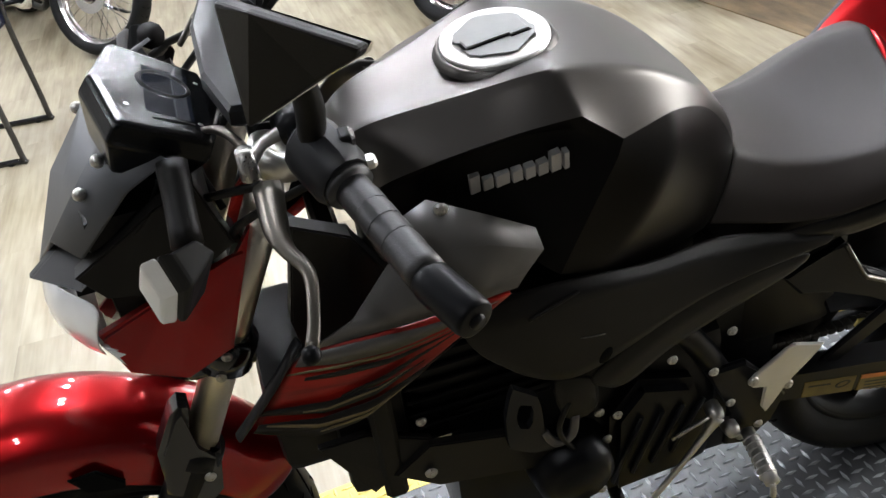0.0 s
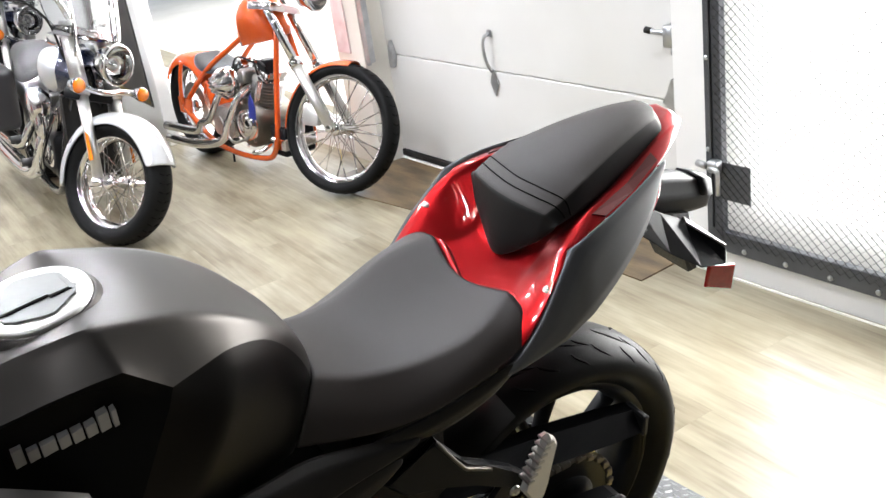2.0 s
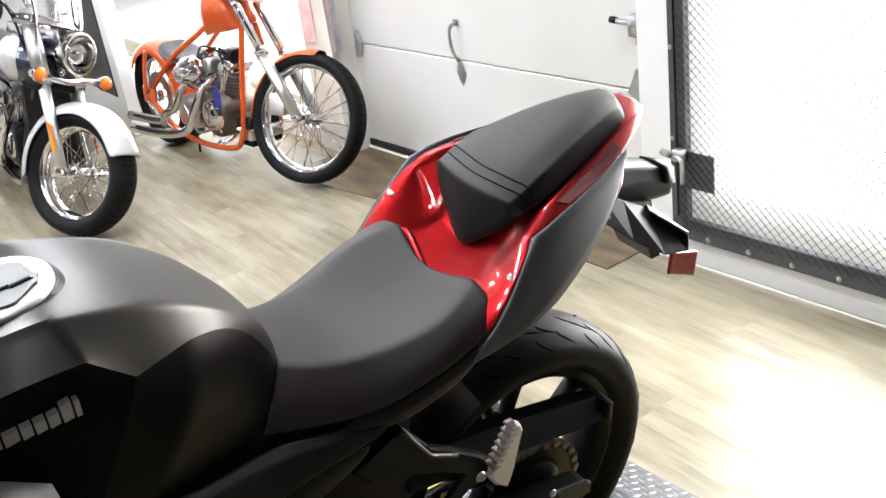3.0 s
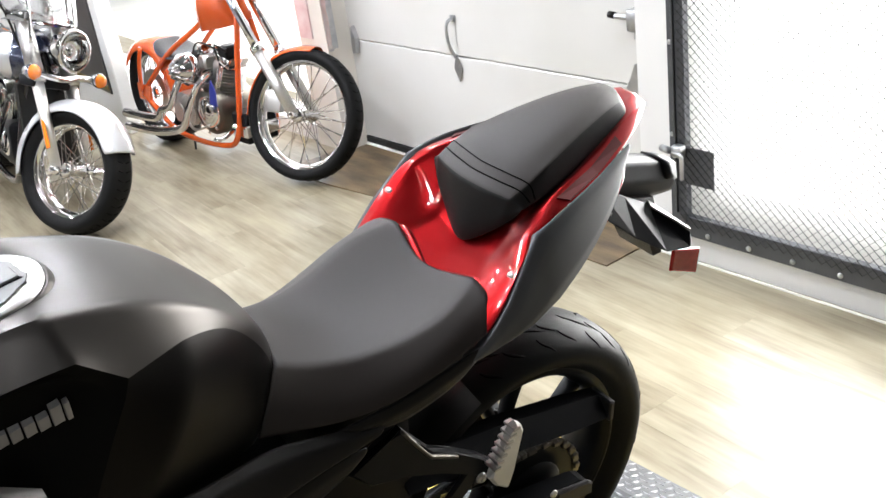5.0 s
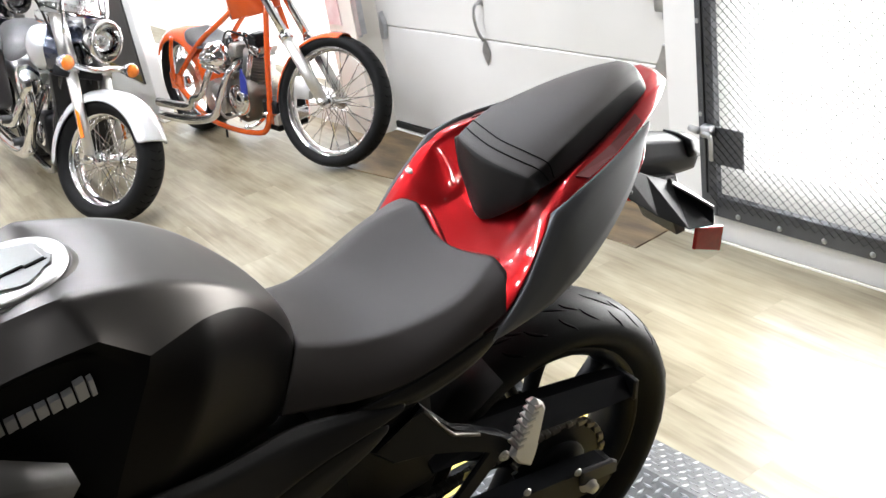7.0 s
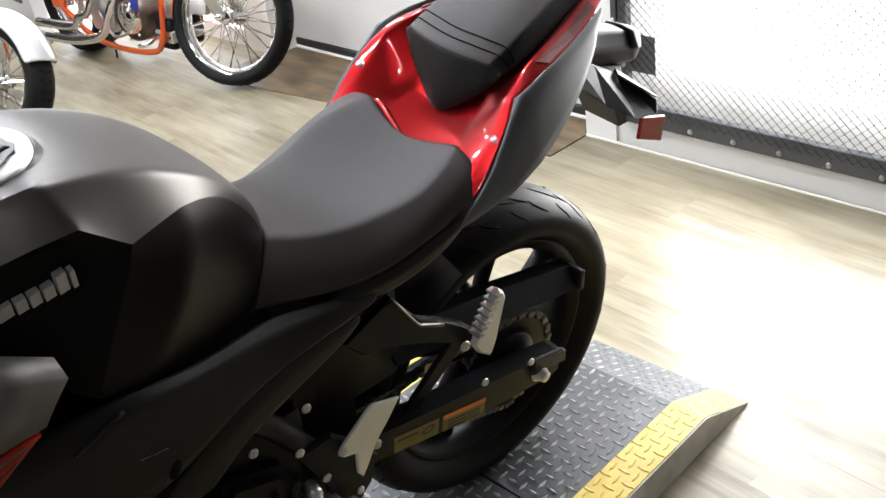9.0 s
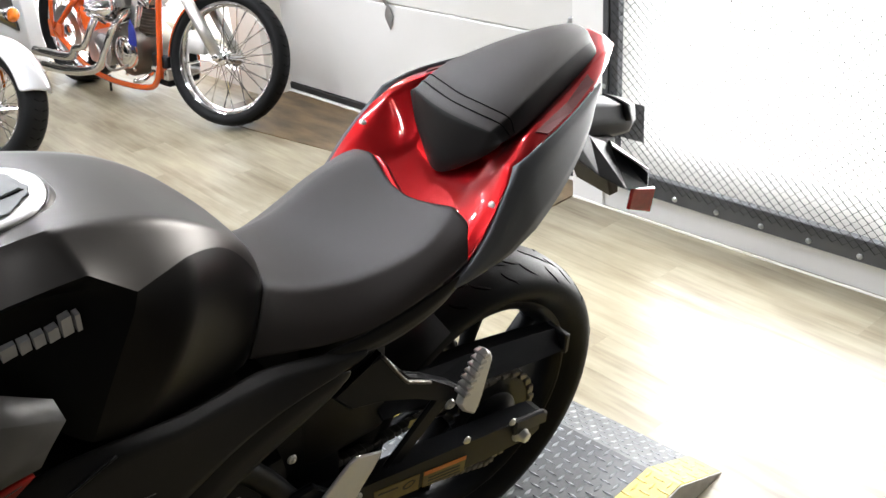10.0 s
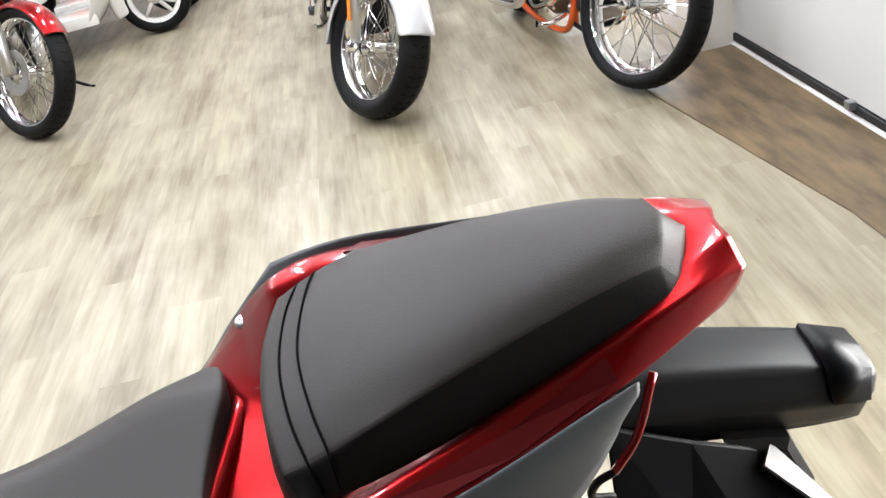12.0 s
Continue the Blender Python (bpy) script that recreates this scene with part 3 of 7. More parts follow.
def lugs(x0, x1, y0, y1, top):
    """Raised lens-shaped lugs, set crosswise in turn."""
    f = bmesh.new()
    ni, nj = max(round((x1 - x0) / 0.0265), 1), max(round((y1 - y0) / 0.0265), 1)
    px, py = (x1 - x0) / ni, (y1 - y0) / nj
    for i in range(ni):
        for j in range(nj):
            cx, cy = x0 + (i + 0.5) * px, y0 + (j + 0.5) * py
            lx, ly = (1, 0) if (i + j) % 2 else (0, 1)
            at = [(cx - 0.0150 * lx, cy - 0.0150 * ly), (cx + 0.0042 * ly, cy - 0.0042 * lx), (cx + 0.0150 * lx, cy + 0.0150 * ly), (cx - 0.0042 * ly, cy + 0.0042 * lx)]
            b0, b1, b2, b3 = [f.verts.new((x, y, top(x))) for x, y in at]
            h0, h1 = [f.verts.new((cx + s * 0.0105 * lx, cy + s * 0.0105 * ly, top(cx + s * 0.0105 * lx) + 0.0024)) for s in (-1, 1)]
            for idx in ((b0, b1, h0), (b1, b2, h1), (b2, b3, h1), (b3, b0, h0), (b1, h1, h0), (b3, h0, h1)):
                f.faces.new(idx)
    return f


flat = lambda x: TOPZ
slope = lambda x: TOPZ + (0.004 - TOPZ) * min(max(x / 0.165, 0), 1)
edge = lambda x: TOPZ + 0.001
eslope = lambda x: slope(x) + 0.0012
tagged(part("lug", lugs(-1.6, JX - 0.01, Y_IN + 0.004, Y_FAR - 0.085, flat), TREAD, stage, smooth=False), kind="stuff")
tagged(part("lug", lugs(JX + 0.01, -0.002, Y_IN + 0.004, Y_FAR - 0.085, flat), TREAD, stage, smooth=False), kind="stuff")
tagged(part("lug", lugs(0.004, 0.162, Y_IN + 0.004, Y_FAR - 0.085, slope), TREAD, stage, smooth=False), kind="stuff")
for y0, y1 in ((Y_NEAR + 0.002, Y_IN), (Y_FAR - 0.08, Y_FAR)):
    tagged(part("yellow_lug", lugs(-1.6, -0.002, y0, y1, edge), YELLOW_TREAD, stage, smooth=False), kind="stuff")
    tagged(part("yellow_lug", lugs(0.004, 0.162, y0, y1, eslope), YELLOW_TREAD, stage, smooth=False), kind="stuff")


# ---- the motorcycle in the middle, leaning on its side stand; u runs to the rear, v to its right, w up ----
BIKE = pose(0, 0.189, 0.058, 10, 0, 0) @ Matrix.Diagonal((1.05, 1.05, 1.05, 1))
bike = thing("motorcycle", BIKE, "matte graphite and red naked motorcycle leaning on its side stand", "motorcycle")


def both(fn):
    for s in (-1, 1):
        fn(s)


# fuel tank: c middle, r ridge, e edge, i under the edge, m side, b foot
tank_rows = [
    [(-0.930, 0, 0.860), (-0.925, 0.030, 0.860), (-0.915, 0.070, 0.860), (-0.905, 0.085, 0.860), (-0.900, 0.090, 0.855), (-0.892, 0.100, 0.845)],
    [(-0.922, 0, 0.940), (-0.912, 0.038, 0.946), (-0.894, 0.086, 0.912), (-0.893, 0.087, 0.897), (-0.892, 0.096, 0.875), (-0.888, 0.105, 0.855)],
    [(-0.890, 0, 0.956), (-0.887, 0.045, 0.967), (-0.861, 0.105, 0.933), (-0.859, 0.103, 0.926), (-0.857, 0.108, 0.895), (-0.850, 0.120, 0.855)],
    [(-0.810, 0, 0.968), (-0.802, 0.060, 0.979), (-0.795, 0.120, 0.955), (-0.794, 0.112, 0.946), (-0.790, 0.117, 0.905), (-0.790, 0.132, 0.855)],
    [(-0.735, 0, 0.990), (-0.732, 0.087, 1.002), (-0.732, 0.131, 0.968), (-0.732, 0.120, 0.956), (-0.735, 0.127, 0.905), (-0.755, 0.146, 0.845)],
    [(-0.680, 0, 0.999), (-0.693, 0.092, 1.006), (-0.680, 0.137, 0.972), (-0.677, 0.128, 0.954), (-0.706, 0.142, 0.890), (-0.745, 0.162, 0.818)],
    [(-0.608, 0, 0.983), (-0.610, 0.087, 0.983), (-0.638, 0.146, 0.938), (-0.648, 0.154, 0.921), (-0.680, 0.163, 0.870), (-0.718, 0.168, 0.796)],
    [(-0.552, 0, 0.955), (-0.555, 0.081, 0.955), (-0.570, 0.119, 0.935), (-0.573, 0.146, 0.904), (-0.618, 0.173, 0.850), (-0.668, 0.165, 0.776)],
    [(-0.490, 0, 0.905), (-0.490, 0.062, 0.903), (-0.500, 0.076, 0.904), (-0.500, 0.104, 0.875), (-0.542, 0.138, 0.815), (-0.590, 0.142, 0.752)],
    [(-0.437, 0, 0.835), (-0.440, 0.045, 0.838), (-0.452, 0.072, 0.822), (-0.465, 0.087, 0.802), (-0.490, 0.112, 0.775), (-0.508, 0.116, 0.752)],
    [(-0.437, 0, 0.780), (-0.440, 0.040, 0.780), (-0.460, 0.065, 0.770), (-0.475, 0.080, 0.760), (-0.497, 0.100, 0.748), (-0.512, 0.105, 0.738)]]
shell_lines = [(5, 1, 5, 0, 0.86), (5, 3, 5, 4, 0.86), (1, 1, 1, 2, 0.8), (1, 2, 1, 3, 0.8)]
for row, sharp in ((1, 0.90), (2, 0.95), (3, 0.93), (4, 0.90), (5, 0.84), (6, 0.78), (7, 0.6)):
    for col in (1, 3):
        shell_lines.append((row, col, row + 1, col, sharp))
tank = part("fuel_tank", grid(mirrored([row[:3] for row in tank_rows]), lines=shell_lines, corners=((5, 0), (5, 4), (6, 0), (6, 4), (1, 1), (1, 3))), TANK_GREY, bike, "matte graphite fuel tank with sharp creases", sub=3)
def tank_side(s):
    rows = [[(u, s * v, w) for u, v, w in row[2:]] for row in tank_rows]
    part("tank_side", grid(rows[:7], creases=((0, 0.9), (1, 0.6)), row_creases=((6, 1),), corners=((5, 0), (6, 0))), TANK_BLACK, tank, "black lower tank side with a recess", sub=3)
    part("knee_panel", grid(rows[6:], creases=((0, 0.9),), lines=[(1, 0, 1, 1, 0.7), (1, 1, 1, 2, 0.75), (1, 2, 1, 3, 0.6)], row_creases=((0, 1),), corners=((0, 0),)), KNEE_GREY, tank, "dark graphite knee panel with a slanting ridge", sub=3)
both(tank_side)
# filler cap
cap = pose(-0.722, 0, 0.9930, 0, -3.0, 0)
part("filler_ring", lathe([(0.030, 0.004), (0.037, 0.0085), (0.040, 0.0100), (0.0590, 0.0095), (0.0605, 0.0080), (0.0605, 0.0)], 48, "Z", m=cap), ALU, tank, "bright brushed aluminium filler ring")
part("filler_collar", lathe([(0.0607, 0.000), (0.0607, 0.0050), (0.0622, 0.0056), (0.0650, 0.0040), (0.0690, -0.004)], 48, "Z", m=cap), TANK_GREY, tank, "graphite collar lip")
notched = []
for k in range(48):
    a = 2 * math.pi * k / 48
    r = (0.0440 if (k // 4) % 2 else 0.0405) + 0.0012 * ((k * 7) % 3 - 1)
    notched.append((r * math.cos(a), r * math.sin(a)))
part("filler_cap", slab(notched, 0.004, 0.0125, 0.001, axis="z", m=cap), CAP_GREY, tank, "grey filler cap", smooth=False)
part("filler_flap", slab([(-0.038, -0.012), (0.012, -0.012), (0.012, -0.017), (0.034, -0.017), (0.034, 0.008), (-0.020, 0.011), (-0.038, 0.004)], 0.0125, 0.0155, 0.001, axis="z", m=cap @ pose(0, 0, 0, 0, 0, 8)), CAP_GREY, tank, "grey key flap", smooth=False)
part("flap_gap", slab([(-0.041, -0.010), (-0.032, -0.0145), (0.012, -0.0145), (0.012, -0.019), (0.036, -0.019), (0.036, -0.0165), (0.014, -0.0165), (0.014, -0.012), (-0.030, -0.012), (-0.030, 0.002), (-0.041, 0.006)], 0.0122, 0.0130, 0.0, axis="z", m=cap @ pose(0, 0, 0, 0, 0, 8)), GROOVE, tank, smooth=False)
# maker's lettering as plain bars on both flanks
def lettering(s):
    for k, (w, h) in enumerate(((0.0105, 0.021), (0.0105, 0.014), (0.0145, 0.014), (0.0105, 0.014), (0.0105, 0.014), (0.0105, 0.014), (0.0105, 0.021), (0.005, 0.020))):
        u0 = -0.797 + [0, 0.0135, 0.0265, 0.0435, 0.0565, 0.0695, 0.0825, 0.0955][k]
        w0 = 0.899 + (u0 + 0.797) * 0.19
        v0 = s * (0.1225 + (u0 + 0.797) * 0.22)
        part("letter_bar", slab([(u0, w0), (u0 + w, w0 + w * 0.19), (u0 + w, w0 + h + w * 0.19), (u0, w0 + h)], v0, v0 - s * 0.010, 0.0, axis="v"), LETTER, tank, smooth=False)
both(lettering)

# rider's seat
seat_rows = [
    [(-0.430, 0, 0.770), (-0.450, 0.055, 0.765), (-0.490, 0.095, 0.755), (-0.505, 0.105, 0.742)],
    [(-0.432, 0, 0.806), (-0.452, 0.066, 0.806), (-0.487, 0.103, 0.782), (-0.503, 0.113, 0.750)],
    [(-0.400, 0, 0.786), (-0.412, 0.080, 0.789), (-0.440, 0.113, 0.762), (-0.452, 0.122, 0.740)],
    [(-0.345, 0, 0.768), (-0.352, 0.092, 0.778), (-0.380, 0.127, 0.752), (-0.392, 0.136, 0.731)],
    [(-0.280, 0, 0.768), (-0.290, 0.106, 0.785), (-0.305, 0.141, 0.764), (-0.320, 0.152, 0.741)],
    [(-0.220, 0, 0.783), (-0.228, 0.122, 0.804), (-0.236, 0.150, 0.790), (-0.250, 0.157, 0.763)],
    [(-0.192, 0, 0.800), (-0.166, 0.090, 0.824), (-0.168, 0.136, 0.816), (-0.198, 0.158, 0.785)],
    [(-0.188, 0, 0.780), (-0.160, 0.085, 0.798), (-0.162, 0.134, 0.792), (-0.194, 0.150, 0.775)]]
part("rider_seat", grid(mirrored(seat_rows), creases=((0, 1), (6, 1), (2, 0.62), (4, 0.62)), row_creases=((1, 0.6), (6, 0.5))), VINYL, bike, "dark grey vinyl rider seat", sub=3, thick=0.004)
# passenger seat
pil_rows = [
    [(-0.122, 0, 0.816), (-0.112, 0.030, 0.834), (-0.100, 0.070, 0.868), (-0.088, 0.094, 0.893)],
    [(-0.124, 0, 0.832), (-0.114, 0.033, 0.850), (-0.102, 0.072, 0.882), (-0.089, 0.096, 0.901)],
    [(-0.108, 0, 0.914), (-0.104, 0.045, 0.914), (-0.094, 0.079, 0.911), (-0.084, 0.097, 0.900)],
    [(-0.080, 0, 0.930), (-0.074, 0.050, 0.929), (-0.066, 0.083, 0.924), (-0.064, 0.095, 0.902)],
    [(-0.045, 0, 0.946), (-0.040, 0.052, 0.944), (-0.033, 0.080, 0.937), (-0.035, 0.091, 0.905)],
    [(0.045, 0, 0.967), (0.045, 0.042, 0.966), (0.048, 0.061, 0.957), (0.046, 0.073, 0.920)],
    [(0.125, 0, 0.979), (0.128, 0.026, 0.977), (0.130, 0.040, 0.967), (0.130, 0.053, 0.942)],
    [(0.162, 0, 0.975), (0.157, 0.018, 0.973), (0.150, 0.033, 0.963), (0.152, 0.045, 0.945)],
    [(0.177, 0, 0.959), (0.170, 0.018, 0.955), (0.161, 0.034, 0.950), (0.156, 0.043, 0.945)]]
pil = part("passenger_seat", grid(mirrored(pil_rows), creases=((0, 1), (6, 1), (1, 0.97), (5, 0.97)), row_creases=((0, 1), (2, 0.85), (7, 0.97), (8, 1)), corners=((7, 1), (7, 5), (7, 2), (7, 4), (8, 0), (8, 6), (8, 3), (2, 1), (2, 5), (4, 1), (4, 5))), VINYL, bike, "dark grey vinyl passenger seat with a stitched band", sub=3, thick=0.004)
# shade on the front and side faces, painted with a darker vinyl
pil.data.materials.append(SHADED_VINYL)
for k, face in enumerate(pil.data.polygons):
    if k // 6 < 2 or k % 6 in (0, 5):
        face.material_index = 1
def seam_line(t, lift):
    half = [Vector(a) + (Vector(b) - Vector(a)) * t + Vector((0, 0, lift)) for a, b in zip(pil_rows[2], pil_rows[3])]
    half[3].z += 0.004
    return [(u, -v, w) for u, v, w in half[:0:-1]] + [(u, v, w) for u, v, w in half]
part("seam", tube(seam_line(0.55, 0.0012), 0.0010, 6), GROOVE, pil, "dark stitched seam")
part("seam", tube(seam_line(1.05, 0.0008), 0.0009, 6), GROOVE, pil)

# red tail cowl
cowl_rows = [
    [(-0.225, 0, 0.765), (-0.205, 0.090, 0.780), (-0.200, 0.142, 0.788), (-0.205, 0.160, 0.775)],
    [(-0.165, 0, 0.788), (-0.165, 0.088, 0.803), (-0.166, 0.140, 0.820), (-0.178, 0.161, 0.804)],
    [(-0.138, 0, 0.800), (-0.138, 0.072, 0.812), (-0.138, 0.134, 0.846), (-0.148, 0.156, 0.842)],
    [(-0.108, 0, 0.812), (-0.106, 0.066, 0.828), (-0.108, 0.126, 0.884), (-0.108, 0.143, 0.888)],
    [(-0.070, 0, 0.840), (-0.070, 0.080, 0.872), (-0.062, 0.112, 0.908), (-0.062, 0.138, 0.904)],
    [(0.040, 0, 0.890), (0.040, 0.066, 0.912), (0.042, 0.084, 0.923), (0.038, 0.112, 0.909)],
    [(0.120, 0, 0.930), (0.125, 0.045, 0.940), (0.128, 0.060, 0.944), (0.122, 0.081, 0.925)],
    [(0.168, 0, 0.951), (0.170, 0.025, 0.953), (0.174, 0.046, 0.951), (0.172, 0.054, 0.930)],
    [(0.196, 0, 0.957), (0.200, 0.015, 0.956), (0.202, 0.034, 0.948), (0.194, 0.038, 0.926)],
    [(0.190, 0, 0.925), (0.190, 0.015, 0.925), (0.190, 0.028, 0.925), (0.186, 0.032, 0.918)]]
cowl = part("tail_cowl", grid(mirrored(cowl_rows), creases=((1, 0.97), (5, 0.97), (2, 0.80), (4, 0.80)), row_creases=((8, 1.0), (4, 0.3), (3, 0.85), (2, 0.6)), corners=((8, 1), (8, 5), (3, 1), (3, 5))), RED, bike, "glossy candy red tail cowl", sub=3, thick=0.004)
both(lambda s: bolt(cowl, (-0.141, s * 0.143, 0.8440), 0.0075, "Z", 1, ALU))
lip = [(-0.166, 0.148, 0.800), (-0.157, 0.136, 0.806), (-0.154, 0.088, 0.806), (-0.170, 0.035, 0.797), (-0.180, 0, 0.792)]
part("cowl_lip", tube([(u, -v, w) for u, v, w in lip] + [(u, v, w) for u, v, w in lip[-2::-1]], 0.0075, 10, 4), RED, cowl, "rounded lip behind the seat")
both(lambda s: part("cowl_insert", grid([[(-0.044, s * 0.1155, 0.9105), (0.040, s * 0.0935, 0.9205), (0.104, s * 0.0720, 0.9385)], [(-0.030, s * 0.1265, 0.9075), (0.040, s * 0.1065, 0.9135), (0.108, s * 0.0825, 0.9290)]]), RED_DEEP, cowl, "recessed deep red strip", thick=0.003, smooth=False))
both(lambda s: bolt(cowl, (0.1975, s * 0.027, 0.943), 0.006, "X", 1, ALU))
# grey side panels of the tail
def tail_panel(s):
    top = [(-0.228, 0.160, 0.757), (-0.195, 0.166, 0.781), (-0.162, 0.164, 0.822), (-0.104, 0.146, 0.893), (-0.050, 0.140, 0.909), (0.038, 0.115, 0.916), (0.123, 0.085, 0.931)]
    mid = [(-0.228, 0.163, 0.753), (-0.193, 0.171, 0.774), (-0.150, 0.171, 0.806), (-0.092, 0.157, 0.880), (-0.040, 0.146, 0.897), (0.043, 0.120, 0.907), (0.122, 0.089, 0.926)]
    low = [(-0.228, 0.160, 0.748), (-0.190, 0.171, 0.764), (-0.135, 0.177, 0.779), (-0.083, 0.172, 0.796), (-0.020, 0.157, 0.822), (0.062, 0.124, 0.862), (0.119, 0.089, 0.916)]
    inn = [(-0.226, 0.130, 0.746), (-0.188, 0.130, 0.760), (-0.133, 0.122, 0.776), (-0.083, 0.112, 0.790), (-0.026, 0.098, 0.814), (0.050, 0.076, 0.852), (0.112, 0.060, 0.908)]
    flange = [(u, v - (0.014 if u < -0.08 else 0.004), w - 0.010) for u, v, w in top]
    rows = [[(u, s * v, w) for u, v, w in r] for r in (flange, top, mid, low, inn)]
    part("tail_side_panel", grid(rows, creases=((2, 0.6), (3, 1),), row_creases=((0, 1), (1, 1), (2, 0.95), (3, 0.9)), corners=((1, 3), (2, 3))), TAIL_GREY, bike, "dark grey tail side panel", sub=2, thick=0.003)
both(tail_panel)
part("under_tail", box(-0.24, -0.11, 0.70, 0.02, 0.11, 0.775, 0.02, 2), MATT_BLACK, bike, "black plastic under-tail", m=pose(0, 0, 0.02, 0, -14, 0))

# rear mudguard, plate carrier and signals
guard = part("mudguard", grid(mirrored([
    [(0.060, 0, 0.874), (0.060, 0.026, 0.872), (0.060, 0.042, 0.850), (0.060, 0.030, 0.82)],
    [(0.130, 0, 0.862), (0.130, 0.024, 0.860), (0.135, 0.040, 0.832), (0.140, 0.030, 0.79)],
    [(0.200, 0, 0.843), (0.200, 0.020, 0.841), (0.205, 0.034, 0.812), (0.210, 0.026, 0.775)],
    [(0.262, 0, 0.823), (0.262, 0.020, 0.821), (0.266, 0.031, 0.795), (0.268, 0.026, 0.765)],
    [(0.305, 0, 0.806), (0.303, 0.018, 0.804), (0.302, 0.026, 0.782), (0.300, 0.022, 0.760)],
    [(0.316, 0, 0.792), (0.314, 0.013, 0.790), (0.311, 0.018, 0.778), (0.308, 0.014, 0.766)]]),
    creases=((1, 1), (5, 1), (2, 1), (4, 1), (0, 1), (6, 1)), row_creases=((4, 0.95), (5, 1))), PANEL_GREY, bike, "dark grey rear mudguard", sub=2, thick=0.004)
part("tip_cover", grid(mirrored([[(0.270, 0, 0.8235), (0.270, 0.022, 0.8210), (0.273, 0.0335, 0.793)], [(0.307, 0, 0.808), (0.306, 0.020, 0.806), (0.304, 0.0285, 0.782)]])), SATIN_BLACK, guard, "satin black tip cover", thick=0.003)
def signal(s):
    part("signal_body", grid([[(u, s * v, w) for u, v, w in r] for r in (
        [(0.105, 0.045, 0.845), (0.100, 0.075, 0.800), (0.130, 0.020, 0.800)],
        [(0.165, 0.045, 0.808), (0.150, 0.090, 0.756), (0.180, 0.020, 0.765)],
        [(0.225, 0.042, 0.772), (0.200, 0.112, 0.722), (0.235, 0.030, 0.745)],
        [(0.270, 0.098, 0.727), (0.258, 0.112, 0.706), (0.274, 0.095, 0.714)])], closed=True, caps=True), SATIN_BLACK, guard, "black faceted signal arm", smooth=False, bevel=0.003)
    part("signal_lens", grid([[(0.212, s * 0.058, 0.776), (0.224, s * 0.040, 0.7755)], [(0.266, s * 0.099, 0.732), (0.272, s * 0.094, 0.729)]]), SHROUD_GREY, guard, "smoky signal lens", thick=0.003, smooth=False)
    part("reflector", slab([(0.224, 0.672), (0.226, 0.712), (0.290, 0.690), (0.288, 0.642)], s * 0.098, s * 0.106, 0.002), RED_LENS, guard, "red side reflector", smooth=False)
both(signal)
part("plate_carrier", slab([(0.19, 0.79), (0.24, 0.775), (0.262, 0.72), (0.275, 0.655), (0.255, 0.655), (0.225, 0.715)], -0.045, 0.045, 0.006), MATT_BLACK, guard, "black plate carrier", smooth=False)
part("tie_strap", tube([(0.135, -0.062, 0.905), (0.118, -0.080, 0.872), (0.100, -0.088, 0.852)], 0.0030, 6), RED, bike, "red cable tie")
part("seat_hook", tube([(0.100, -0.088, 0.852), (0.088, -0.086, 0.842), (0.085, -0.083, 0.825), (0.100, -0.080, 0.815)], 0.0028, 6), MATT_BLACK, bike, "bent black wire hook")

# wheels
def tyre_profile(R, half, rim):
    return [(rim, -half * 0.62), (rim + 0.012, -half * 0.78), (R - 0.052, -half * 0.98), (R - 0.034, -half), (R - 0.018, -half * 0.86), (R - 0.006, -half * 0.55), (R - 0.001, -half * 0.25), (R, 0),
            (R - 0.001, half * 0.25), (R - 0.006, half * 0.55), (R - 0.018, half * 0.86), (R - 0.034, half), (R - 0.052, half * 0.98), (rim + 0.012, half * 0.78), (rim, half * 0.62)]


def tread_height(R, half, v):
    return R - float(np.interp(abs(v) / half, [0, 0.25, 0.55, 0.86, 1.0], [0, 0.001, 0.006, 0.018, 0.034]))


